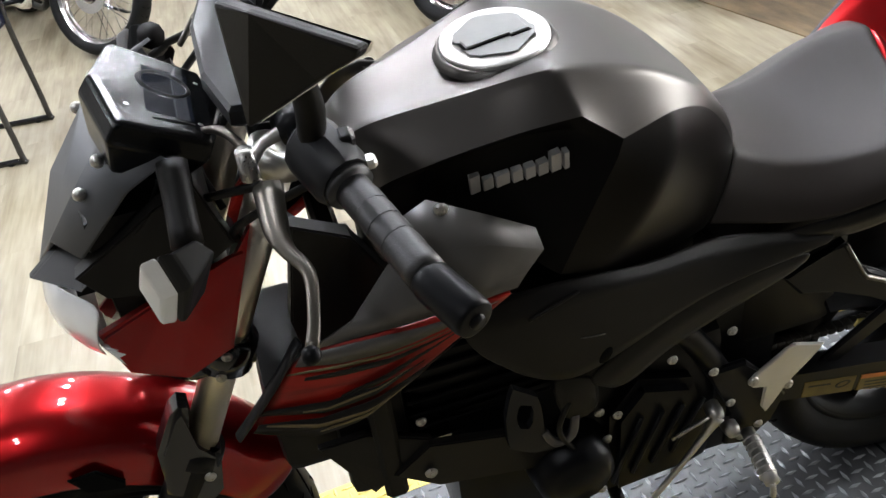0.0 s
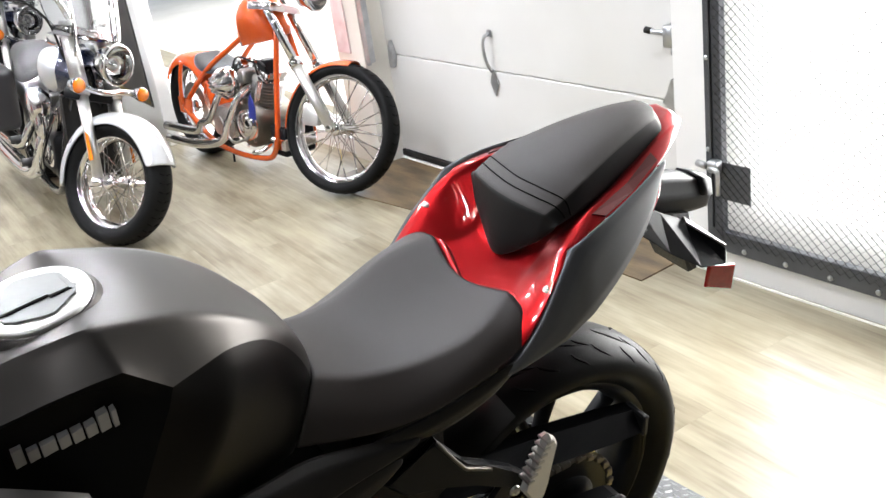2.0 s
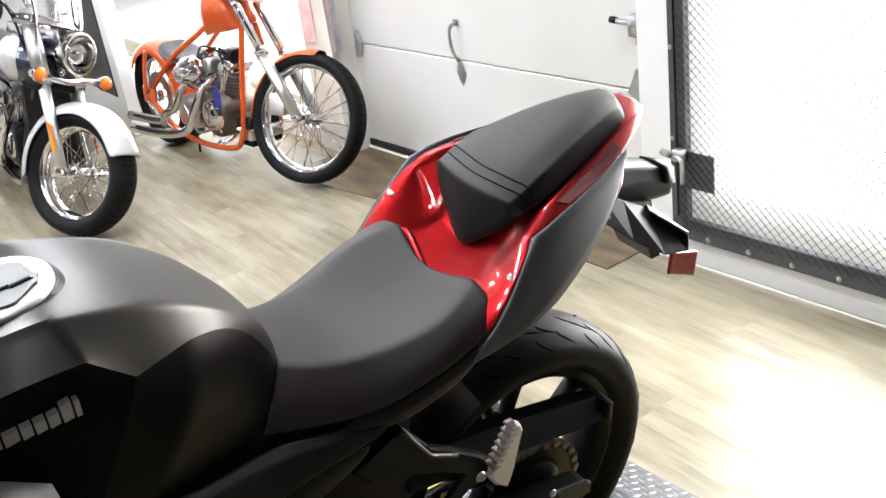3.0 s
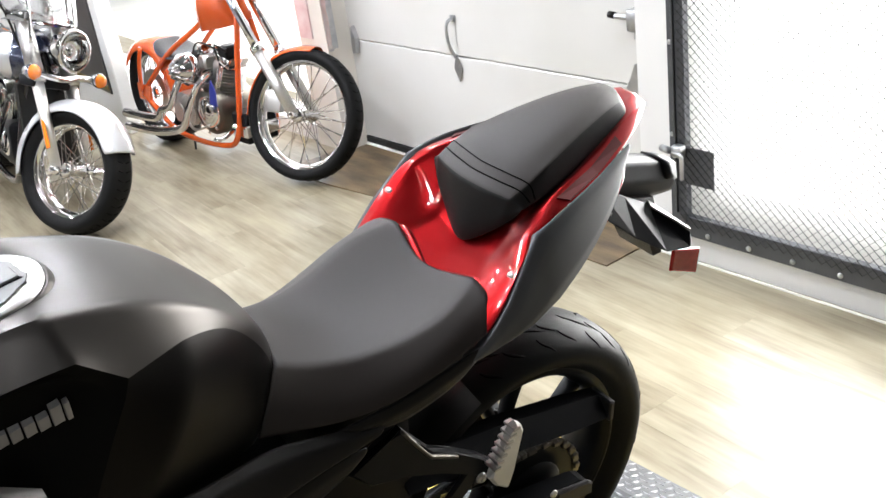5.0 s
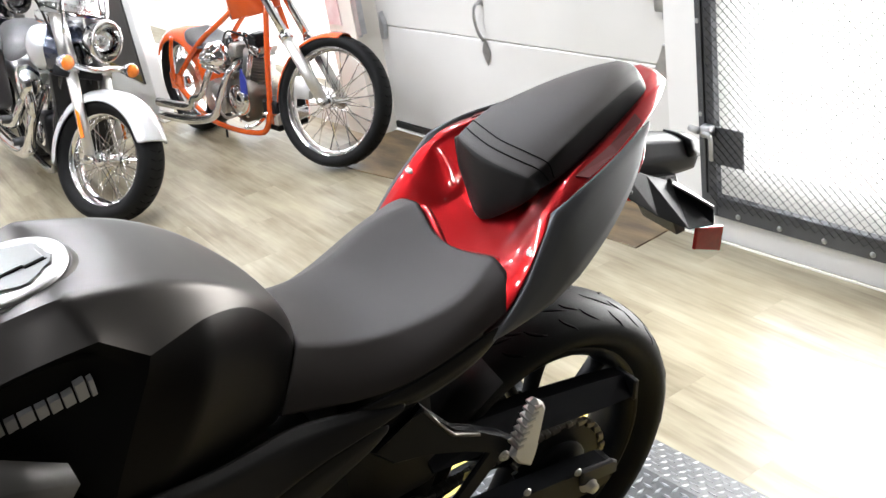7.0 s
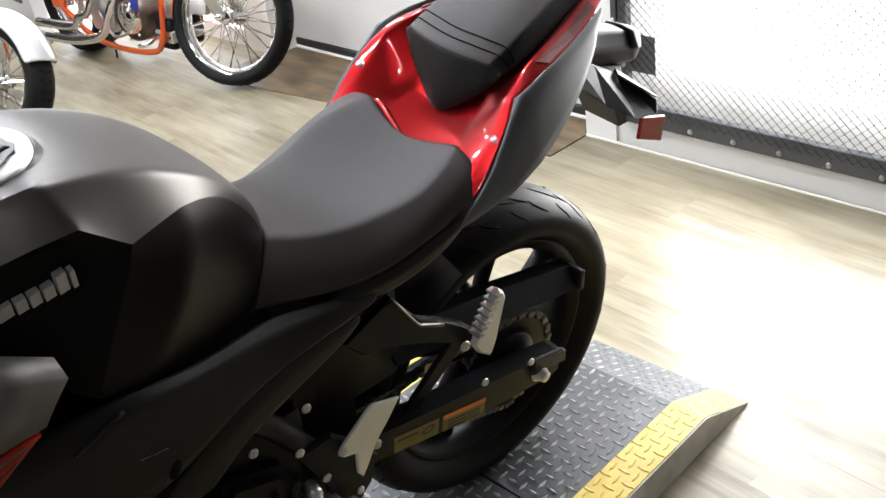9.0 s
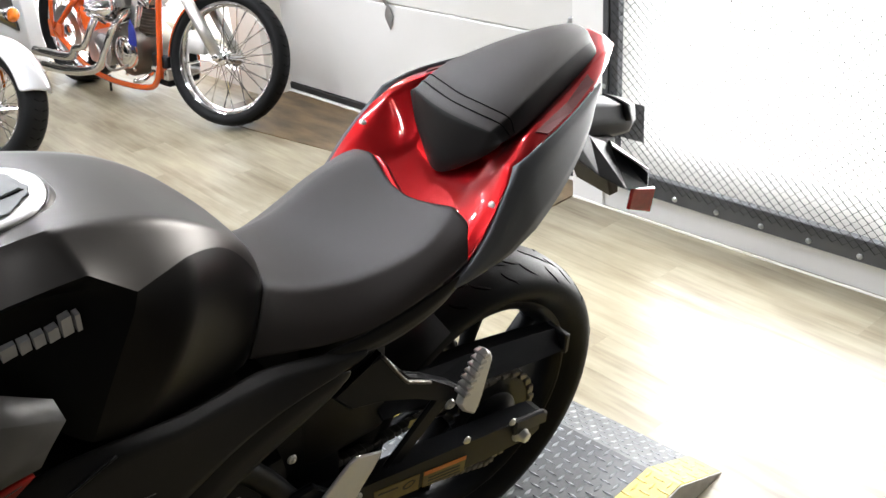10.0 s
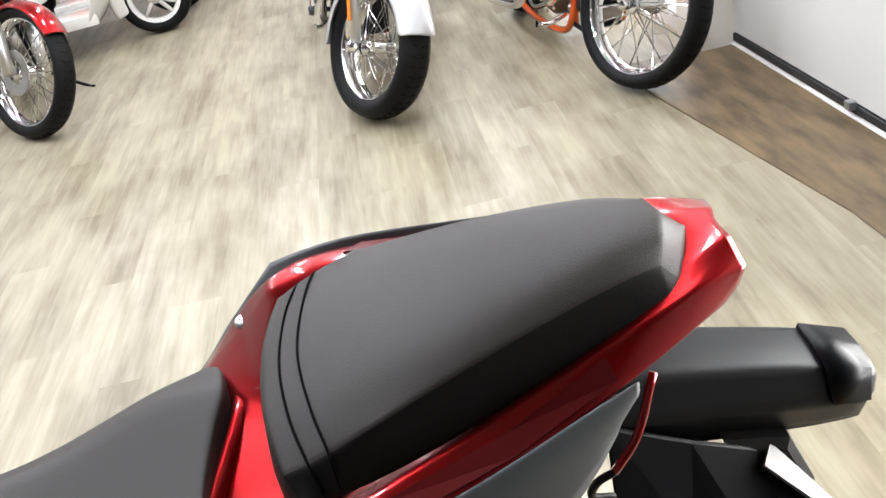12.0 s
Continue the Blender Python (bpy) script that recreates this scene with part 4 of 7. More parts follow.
def cast_wheel(R, half, at, sprocket, deep):
    wheel = part("wheel", lathe([(0.030, -0.05), (0.040, -0.05), (0.045, -0.03), (0.045, 0.03), (0.040, 0.05), (0.030, 0.05)], 24), SATIN_BLACK, bike, "black cast ten-spoke wheel", m=pose(*at))
    rim = R - deep
    part("rim", lathe([(rim + 0.005, -half * 0.66), (rim - 0.001, -half * 0.68), (rim - 0.010, -half * 0.62), (rim - 0.020, -half * 0.45), (rim - 0.028, 0), (rim - 0.020, half * 0.45), (rim - 0.010, half * 0.62), (rim - 0.001, half * 0.68), (rim + 0.005, half * 0.66)], 64), SATIN_BLACK, wheel, "gloss black rim")
    part("rim_stripe", lathe([(rim - 0.0005, -half * 0.690), (rim - 0.004, -half * 0.686), (rim - 0.006, -half * 0.665)], 64), SATIN_BLACK, wheel, "black rim lip")
    part("tyre", lathe(tyre_profile(R, half, rim), 96), RUBBER, wheel, "black sport tyre")
    gr = bmesh.new()
    for k in range(16):
        for s in (-1, 1):
            a0 = 2 * math.pi * (k + (0.5 if s > 0 else 0)) / 16
            for off, va, vb, da in ((0, 0.04, 0.46, 0.22), (0.10, 0.50, 0.80, 0.10), (0.20, 0.26, 0.50, 0.085), (0.27, 0.60, 0.90, 0.09)):
                pts = []
                for q in range(5):
                    t = q / 4
                    v = s * half * (va + (vb - va) * t ** 0.8)
                    a = a0 + off - da * t ** 1.3
                    r = tread_height(R, half, v) - 0.0002
                    pts.append((r * math.cos(a), v, r * math.sin(a)))
                tube(pts, [0.0016, 0.0030, 0.0034, 0.0030, 0.0016], 6, 1, bm=gr, flat=0.40, up=(math.cos(a0 + off), 0, math.sin(a0 + off)))
    tagged(part("tread_groove", gr, GROOVE, wheel, "cut tread grooves"), kind="stuff")
    for k in range(5):
        a = 2 * math.pi * k / 5 + 0.35
        for d in (-0.13, 0.13):
            p0 = (0.038 * math.cos(a + d * 2), 0, 0.038 * math.sin(a + d * 2))
            p1 = (0.12 * math.cos(a + d * 1.1), 0.0, 0.12 * math.sin(a + d * 1.1))
            p2 = ((rim - 0.018) * math.cos(a + d * 1.7), 0, (rim - 0.018) * math.sin(a + d * 1.7))
            part("spoke", tube([p0, p1, p2], [0.014, 0.010, 0.012], 8, 4, flat=1.6, up=(0, 1, 0)), SATIN_BLACK, wheel)
    if sprocket:
        tooth = []
        for k in range(84):
            a = 2 * math.pi * k / 84
            r = 0.104 if k % 2 else 0.097
            tooth.append((r * math.cos(a), r * math.sin(a)))
        part("sprocket", slab(tooth, -0.083, -0.077, 0), SATIN_BLACK, wheel, "dark steel sprocket", smooth=False)
        part("sprocket_carrier", lathe([(0.03, -0.09), (0.06, -0.088), (0.070, -0.076), (0.045, -0.05)], 24), SATIN_BLACK, wheel)
    return wheel


REAR, FRONT = (-0.042, 0, 0.321), (-1.325, 0, 0.302)
cast_wheel(0.298, 0.074, REAR, True, 0.078)
cast_wheel(0.280, 0.056, FRONT, False, 0.085)

# swing arm, chain, guard
part("label_tag", slab([(-0.248, 0.464), (-0.244, 0.477), (-0.226, 0.472), (-0.228, 0.458)], -0.112, -0.108, 0.001), YELLOW_TREAD, bike, "small pale yellow tag", smooth=False)
arm = part("swing_arm", slab([(-0.44, 0.455), (-0.335, 0.428), (-0.10, 0.376), (0.022, 0.353), (0.036, 0.345), (0.036, 0.300), (0.01, 0.292), (-0.10, 0.316), (-0.337, 0.374), (-0.44, 0.395)], -0.138, -0.100, 0.006, seg=2), SATIN_BLACK, bike, "black box-section swing arm", smooth=False)
part("swing_arm_far", slab([(-0.44, 0.455), (-0.335, 0.428), (0.030, 0.335), (0.054, 0.325), (0.054, 0.280), (0.02, 0.272), (-0.337, 0.374), (-0.44, 0.395)], 0.100, 0.138, 0.006), SATIN_BLACK, bike, smooth=False)
part("end_cap", slab([(-0.040, 0.372), (0.030, 0.356), (0.040, 0.346), (0.040, 0.322), (-0.040, 0.338)], -0.146, -0.136, 0.003), PANEL_GREY, arm, "grey chain adjuster cap", smooth=False)
part("axle_nut", lathe([(0, -0.156), (0.010, -0.156), (0.011, -0.148), (0.013, -0.148), (0.0135, -0.142), (0.018, -0.141), (0.018, -0.137)], 12, at=(-0.021, 0, 0.330)), ALU, arm, "silver axle nut")
stick = part("warning_sticker", slab([(-0.238, 0.382), (-0.147, 0.358), (-0.150, 0.325), (-0.240, 0.349)], -0.1392, -0.138, 0), STICKER, arm, "yellow warning sticker with an orange band", smooth=False)
part("band", slab([(-0.237, 0.383), (-0.147, 0.3595), (-0.1475, 0.351), (-0.2375, 0.3745)], -0.1398, -0.1391, 0), STICKER_O, stick, smooth=False)
for q in range(3):
    part("text_bar", slab([(-0.228, 0.365 - q * 0.007), (-0.160, 0.347 - q * 0.007), (-0.160, 0.344 - q * 0.007), (-0.228, 0.362 - q * 0.007)], -0.1397, -0.1391, 0), INK, stick, smooth=False)
stick = part("chain_sticker", slab([(-0.335, 0.408), (-0.246, 0.385), (-0.249, 0.352), (-0.336, 0.375)], -0.1392, -0.138, 0), STICKER, arm, "yellow chain instruction sticker", smooth=False)
part("text_bar", slab([(-0.328, 0.398), (-0.290, 0.388), (-0.290, 0.385), (-0.328, 0.395)], -0.1397, -0.1391, 0), INK, stick, smooth=False)
part("ring_mark", lathe([(0.007, -0.1397), (0.010, -0.1397), (0.010, -0.139), (0.007, -0.139)], 16, closed=True, m=Matrix.Translation((-0.268, 0, 0.377)) @ Matrix.Diagonal((1.3, 1, 0.7, 1))), INK, stick, smooth=False)
for p in ((-0.150, -0.140, 0.398), (-0.045, -0.140, 0.372)):
    bolt(arm, p, 0.007)
chain = bmesh.new()
cpts = []
C0, C1, R0, R1 = Vector((-0.46, 0.41)), Vector((-0.042, 0.321)), 0.036, 0.101
for k in range(60):
    t = k / 59
    cpts.append((C1.x + (C0.x - C1.x) * t - 0.0 , C1.y - R1 + (C0.y - R0 - C1.y + R1) * t))
for k in range(60):
    t = k / 59
    cpts.append((C0.x + (C1.x - C0.x) * t, C0.y + R0 + (C1.y + R1 - C0.y - R0) * t))
for k in range(26):
    a = math.pi / 2 - math.pi * k / 25
    cpts.append((C1.x + R1 * math.cos(a), C1.y + R1 * math.sin(a)))
for k, (u, w) in enumerate(cpts):
    if k % 2 == 0:
        box(u - 0.0065, -0.089, w - 0.0052, u + 0.0065, -0.071, w + 0.0052, 0.002, bm=chain)
    else:
        box(u - 0.0065, -0.085, w - 0.004, u + 0.0065, -0.075, w + 0.004, bm=chain)
part("chain", chain, DARK_STEEL, bike, "dark oiled steel drive chain", smooth=False)
part("chain_guard", grid([[(-0.30, -0.112, 0.515), (-0.30, -0.075, 0.545), (-0.30, -0.060, 0.545)], [(-0.10, -0.108, 0.472), (-0.10, -0.078, 0.508), (-0.10, -0.055, 0.510)],
                          [(0.04, -0.106, 0.438), (0.04, -0.080, 0.474), (0.04, -0.055, 0.474)], [(0.108, -0.104, 0.424), (0.108, -0.080, 0.455), (0.108, -0.058, 0.455)]]), SATIN_BLACK, bike, "black chain guard", thick=0.006, smooth=False)
part("guard_end", box(0.105, -0.110, 0.418, 0.117, -0.060, 0.460, 0.003), PANEL_GREY, bike, "dark grey chain guard end", m=pose(0, 0, 0, 0, 0, 0), smooth=False)
part("hugger", grid(mirrored([[((REAR[0] + 0.318 * math.cos(a)), 0, REAR[2] + 0.318 * math.sin(a)), ((REAR[0] + 0.312 * math.cos(a)), 0.05, REAR[2] + 0.312 * math.sin(a)), ((REAR[0] + 0.285 * math.cos(a)), 0.085, REAR[2] + 0.285 * math.sin(a))] for a in np.radians([112, 128, 144, 160, 176])])), MATT_BLACK, bike, "black inner mudguard", thick=0.004)

# passenger foot-rest hangers, heel guards, foot-rests
def hanger(s):
    h = part("footrest_hanger", slab([(-0.405, 0.640), (-0.372, 0.598), (-0.320, 0.590), (-0.255, 0.555), (-0.205, 0.515), (-0.165, 0.482), (-0.150, 0.500), (-0.192, 0.545), (-0.236, 0.578), (-0.275, 0.600), (-0.320, 0.672), (-0.338, 0.660)], s * 0.118, s * 0.136, 0.004), SATIN_BLACK, bike, "black cast foot-rest hanger", smooth=False)
    part("machined_edge", tube([(-0.322, s * 0.139, 0.671), (-0.284, s * 0.140, 0.608), (-0.271, s * 0.140, 0.597), (-0.236, s * 0.140, 0.576)], 0.0048, 6, 2, flat=0.6), DARK_STEEL, h, "machined edge")
    pegb = slab([(-0.180, 0.494), (-0.157, 0.474), (-0.149, 0.489), (-0.150, 0.513), (-0.141, 0.518), (-0.128, 0.575), (-0.133, 0.589), (-0.143, 0.599), (-0.149, 0.591), (-0.177, 0.541), (-0.179, 0.524), (-0.192, 0.516)], s * 0.146, s * 0.160, 0.004)
    peg = part("footrest", pegb, BRIGHT_ALU, h, "folded silver passenger foot-rest", smooth=False)
    for q in range(7):
        part("tooth", box(-0.185 + q * 0.0058, s * 0.150 - 0.012, 0.527 + q * 0.0098, -0.172 + q * 0.0058, s * 0.150 + 0.012, 0.532 + q * 0.0098, 0.001), ALU, peg, smooth=False)
    bolt(h, (-0.192, s * 0.138, 0.503), 0.009, "Y", s)
    part("stay", slab([(-0.190, 0.520), (-0.160, 0.500), (-0.315, 0.375), (-0.330, 0.395)], s * 0.112, s * 0.122, 0.003), SATIN_BLACK, h, smooth=False)
    g = part("heel_guard", slab([(-0.326, 0.498), (-0.373, 0.517), (-0.386, 0.511), (-0.429, 0.474), (-0.437, 0.463), (-0.429, 0.448), (-0.405, 0.444), (-0.409, 0.398), (-0.400, 0.382), (-0.389, 0.401), (-0.379, 0.432), (-0.366, 0.448), (-0.346, 0.472)], s * 0.142, s * 0.148, 0.002), BRIGHT_ALU, bike, "bright brushed heel guard", smooth=False)
    bolt(g, (-0.432, s * 0.149, 0.467), 0.008, "Y", s)
    bolt(g, (-0.371, s * 0.145, 0.430), 0.008, "Y", s)
    part("hanger_plate", slab([(-0.50, 0.50), (-0.44, 0.50), (-0.40, 0.45), (-0.365, 0.40), (-0.38, 0.35), (-0.42, 0.31), (-0.455, 0.32), (-0.45, 0.40)], s * 0.128, s * 0.141, 0.004), SATIN_BLACK, bike, "black foot-rest plate", smooth=False)
    pg = part("rider_footrest", tube([(-0.428, s * 0.150, 0.356), (-0.432, s * 0.190, 0.352), (-0.437, s * 0.236, 0.346)], [0.010, 0.0125, 0.011], 10, 3), ALU, bike, "ribbed silver rider foot-rest")
    for q in range(7):
        part("rib", lathe([(0.0118, -0.0016), (0.0136, -0.0008), (0.0136, 0.0008), (0.0118, 0.0016)], 10, at=(-0.4305 - q * 0.001, s * (0.166 + q * 0.0095), 0.3545 - q * 0.0011)), ALU, pg)
    part("peg_tip", tube([(-0.437, s * 0.236, 0.346), (-0.437, s * 0.240, 0.336), (-0.437, s * 0.242, 0.324)], 0.005, 6, 2), STEEL, pg)
both(hanger)
part("gear_lever", tube([(-0.486, -0.158, 0.424), (-0.500, -0.160, 0.402), (-0.535, -0.163, 0.350), (-0.580, -0.165, 0.285)], [0.010, 0.006, 0.0045, 0.0045], 8), ALU, bike, "slim silver gear lever")
part("gear_rod", tube([(-0.555, -0.158, 0.406), (-0.501, -0.158, 0.431)], 0.0035, 6), STEEL, bike, "thin steel gear rod")
part("gear_pivot", lathe([(0.0, -0.162), (0.009, -0.160), (0.012, -0.152), (0.012, -0.135)], 12, at=(-0.486, 0, 0.424)), ALU, bike)
part("lever_pivot", lathe([(0.0, -0.162), (0.009, -0.160), (0.012, -0.152), (0.012, -0.135)], 12, at=(-0.455, 0, 0.372)), ALU, bike)
for p in ((-0.405, -0.142, 0.352), (-0.432, -0.142, 0.335), (-0.470, -0.130, 0.460), (-0.458, -0.142, 0.425)):
    bolt(bike, p, 0.007)

# frame covers under tank and seat
def covers(s):
    def S(pts):
        return [(u, s * v, w) for u, v, w in pts]
    part("frame_cover", grid([S(r) for r in (
        [(-0.845, 0.176, 0.792), (-0.775, 0.178, 0.800), (-0.703, 0.171, 0.789), (-0.655, 0.166, 0.776), (-0.604, 0.156, 0.761), (-0.545, 0.142, 0.752), (-0.500, 0.126, 0.742), (-0.428, 0.136, 0.728), (-0.345, 0.142, 0.708)],
        [(-0.845, 0.186, 0.772), (-0.765, 0.190, 0.764), (-0.705, 0.186, 0.782), (-0.655, 0.180, 0.768), (-0.604, 0.171, 0.754), (-0.545, 0.158, 0.745), (-0.500, 0.148, 0.734), (-0.430, 0.150, 0.722), (-0.350, 0.149, 0.704)],
        [(-0.830, 0.188, 0.735), (-0.775, 0.190, 0.722), (-0.718, 0.188, 0.724), (-0.662, 0.183, 0.722), (-0.612, 0.176, 0.718), (-0.555, 0.168, 0.716), (-0.505, 0.160, 0.712), (-0.432, 0.154, 0.706), (-0.356, 0.150, 0.700)],
        [(-0.795, 0.184, 0.690), (-0.760, 0.186, 0.660), (-0.715, 0.185, 0.632), (-0.664, 0.185, 0.652), (-0.614, 0.180, 0.672), (-0.560, 0.172, 0.690), (-0.508, 0.165, 0.697), (-0.435, 0.156, 0.699), (-0.362, 0.150, 0.697)],
        [(-0.790, 0.160, 0.682), (-0.757, 0.160, 0.652), (-0.713, 0.160, 0.622), (-0.662, 0.160, 0.640), (-0.612, 0.155, 0.660), (-0.559, 0.148, 0.678), (-0.507, 0.142, 0.685), (-0.434, 0.134, 0.688), (-0.362, 0.130, 0.688)])],
        row_creases=((0, 1), (1, 0.85), (3, 0.95), (4, 1)), lines=[(1, 2, 2, 1, 0.8)]), MATT_BLACK, bike, "black frame side cover", sub=2, thick=0.004)
    part("cover_strake", tube(S([(-0.765, 0.191, 0.764), (-0.735, 0.191, 0.776), (-0.705, 0.187, 0.783)]), 0.0022, 6, 3), MATT_BLACK, bike)
    part("scratch", tube(S([(-0.704, 0.1885, 0.708), (-0.690, 0.1877, 0.704), (-0.672, 0.1862, 0.700)]), 0.0007, 5, 2), SHROUD_GREY, bike, "pale scratch on the cover")
    part("lower_cover", grid([S(r) for r in (
        [(-0.690, 0.166, 0.600), (-0.660, 0.166, 0.628), (-0.612, 0.162, 0.652), (-0.560, 0.156, 0.672), (-0.500, 0.150, 0.682), (-0.435, 0.145, 0.686), (-0.372, 0.140, 0.684)],
        [(-0.672, 0.170, 0.585), (-0.640, 0.170, 0.612), (-0.600, 0.166, 0.634), (-0.552, 0.160, 0.652), (-0.495, 0.154, 0.664), (-0.435, 0.149, 0.672), (-0.376, 0.143, 0.676)],
        [(-0.640, 0.164, 0.560), (-0.612, 0.165, 0.584), (-0.587, 0.163, 0.604), (-0.540, 0.158, 0.622), (-0.480, 0.152, 0.638), (-0.425, 0.148, 0.655), (-0.380, 0.143, 0.668)],
        [(-0.640, 0.140, 0.552), (-0.610, 0.140, 0.576), (-0.585, 0.138, 0.596), (-0.538, 0.134, 0.614), (-0.478, 0.130, 0.630), (-0.424, 0.126, 0.648), (-0.380, 0.124, 0.662)])],
        row_creases=((0, 0.9), (1, 0.7), (2, 0.9), (3, 1))), MATT_BLACK, bike, "black lower frame cover", sub=2, thick=0.004)
    part("pivot_cover", grid([S(r) for r in (
        [(-0.735, 0.160, 0.625), (-0.700, 0.164, 0.618), (-0.668, 0.160, 0.600)],
        [(-0.728, 0.164, 0.570), (-0.700, 0.168, 0.565), (-0.668, 0.164, 0.560)],
        [(-0.712, 0.158, 0.520), (-0.692, 0.162, 0.520), (-0.668, 0.158, 0.525)])]), MATT_BLACK, bike, "black engine mount cover", sub=1, thick=0.006)
    part("cover_hole", lathe([(0.0, s * 0.1865), (0.010, s * 0.1865), (0.0125, s * 0.183)], 14, m=pose(-0.671, 0, 0.662, 0, 25, 0) @ Matrix.Diagonal((0.7, 1, 1.3, 1))), GROOVE, bike, "dark recessed hole")
    part("seat_rail", grid([S(r) for r in (
        [(-0.430, 0.132, 0.726), (-0.345, 0.148, 0.732), (-0.270, 0.156, 0.752), (-0.200, 0.162, 0.778)],
        [(-0.425, 0.138, 0.716), (-0.345, 0.152, 0.720), (-0.270, 0.160, 0.738), (-0.205, 0.163, 0.762)],
        [(-0.345, 0.134, 0.690), (-0.320, 0.148, 0.702), (-0.265, 0.156, 0.720), (-0.215, 0.158, 0.745)])], row_creases=((0, 1), (1, 0.6), (2, 1))), MATT_BLACK, bike, "black seat rail cover", sub=2, thick=0.006)
both(covers)

# radiator shrouds with streaked decals
def shroud(s):
    def S(pts):
        return [(u, s * v, w) for u, v, w in pts]
    top = part("shroud", grid([S(r) for r in (
        [(-0.886, 0.150, 0.915), (-0.850, 0.144, 0.927), (-0.800, 0.157, 0.903), (-0.747, 0.172, 0.877)],
        [(-0.900, 0.172, 0.886), (-0.856, 0.176, 0.890), (-0.800, 0.181, 0.879), (-0.744, 0.187, 0.859)],
        [(-0.950, 0.186, 0.835), (-0.890, 0.194, 0.842), (-0.840, 0.198, 0.845), (-0.766, 0.195, 0.842)],
        [(-1.000, 0.183, 0.808), (-0.900, 0.199, 0.822), (-0.840, 0.201, 0.826), (-0.779, 0.199, 0.829)])]), SHROUD_GREY, bike, "graphite radiator shroud", thick=0.004, auto=16)
    bolt(top, (-0.838, s * 0.152, 0.916), 0.008, "Y", s)
    low_top = [(-1.010, 0.175, 0.804), (-0.962, 0.190, 0.814), (-0.900, 0.200, 0.819), (-0.840, 0.202, 0.823), (-0.779, 0.199, 0.827)]
    low_mid = [(-1.052, 0.178, 0.750), (-0.985, 0.190, 0.752), (-0.930, 0.196, 0.760), (-0.875, 0.199, 0.782), (-0.790, 0.199, 0.820)]
    low_foot = [(-1.094, 0.172, 0.698), (-1.020, 0.182, 0.674), (-0.962, 0.188, 0.688), (-0.905, 0.192, 0.732), (-0.800, 0.197, 0.812)]
    low = part("shroud_lower", grid([S(r) for r in (low_top, low_mid, low_foot)], row_creases=((0, 1), (2, 1)), creases=((0, 1), (4, 1))), DECAL_RED, bike, "dark red lower shroud with black and bronze streaks", sub=2, thick=0.004)
    edges = [np.array(S(r)) for r in (low_top, low_mid, low_foot)]
    for mat, t0, t1, c0, c1, wide in ((SHROUD_GREY, 0.02, 0.93, 0.10, 0.13, 0.105), (DECAL_GOLD, 0.00, 0.80, 0.23, 0.27, 0.016), (DECAL_DARK, 0.10, 0.86, 0.31, 0.36, 0.035),
                                      (DECAL_DARK, 0.30, 0.92, 0.60, 0.44, 0.040), (DECAL_DARK, 0.00, 0.74, 0.66, 0.66, 0.060), (DECAL_GOLD, 0.16, 0.66, 0.69, 0.62, 0.014), (DECAL_DARK, 0.02, 0.90, 0.86, 0.88, 0.110),
                                      (DECAL_GOLD, 0.05, 0.62, 0.82, 0.90, 0.020), (DECAL_GOLD, 0.26, 0.80, 0.91, 0.95, 0.016)):
        lo, hi = [], []
        for q in range(13):
            f = q / 12
            t = (t0 + (t1 - t0) * f) * 4
            k = min(int(t), 3)
            a, b, c = (e[k] + (e[k + 1] - e[k]) * (t - k) for e in edges)
            h = wide * (0.12 + 0.88 * math.sin(math.pi * min(0.08 + f, 1.0)) ** 0.6)
            for line, x in ((lo, c0 + (c1 - c0) * f - h), (hi, c0 + (c1 - c0) * f + h)):
                x = min(max(x, 0.01), 0.98)
                p = a + (b - a) * x * 2 if x < 0.5 else b + (c - b) * (x * 2 - 1)
                line.append((p[0], p[1] + s * (0.0045 + 0.0004 * len(low.children)), p[2]))
        part("streak", grid([lo, hi]), mat, low, thick=0.0006)
    part("shroud_edge", tube(S([(-1.008, 0.170, 0.812), (-1.050, 0.178, 0.760), (-1.098, 0.172, 0.696)]), 0.0075, 8, 3, flat=0.5), PANEL_GREY, low, "dark grey front edge")
both(shroud)

# engine, brackets
eng = part("engine", box(-0.86, -0.12, 0.26, -0.46, 0.12, 0.56, 0.03, 2), SATIN_BLACK, bike, "black painted engine", smooth=True, auto=40)
part("cylinder_head", box(-0.90, -0.11, 0.50, -0.72, 0.11, 0.72, 0.02, 2), SATIN_BLACK, eng, m=pose(0, 0, 0, 0, 0, 0), auto=40)
for q in range(7):
    part("cooling_fin", box(-0.905, -0.118, 0.515 + q * 0.026, -0.715, 0.118, 0.521 + q * 0.026, 0.002), SATIN_BLACK, eng, smooth=False)
part("generator_cover", lathe([(0, -0.190), (0.032, -0.189), (0.036, -0.185), (0.042, -0.185), (0.046, -0.181), (0.054, -0.175), (0.058, -0.15), (0.062, -0.11)], 40, at=(-0.703, 0, 0.415)), SATIN_BLACK, eng, "round black generator cover")
part("sprocket_cover", slab([(-0.64, 0.30), (-0.52, 0.31), (-0.49, 0.40), (-0.52, 0.50), (-0.60, 0.53), (-0.64, 0.47)], -0.148, -0.11, 0.012, seg=2), SATIN_BLACK, eng, "black sprocket cover", auto=35)
for q in range(4):
    part("cover_rib", tube([(-0.64 + q * 0.03, -0.152, 0.34 + q * 0.01), (-0.60 + q * 0.03, -0.152, 0.47)], 0.004, 6, 2), SATIN_BLACK, eng)
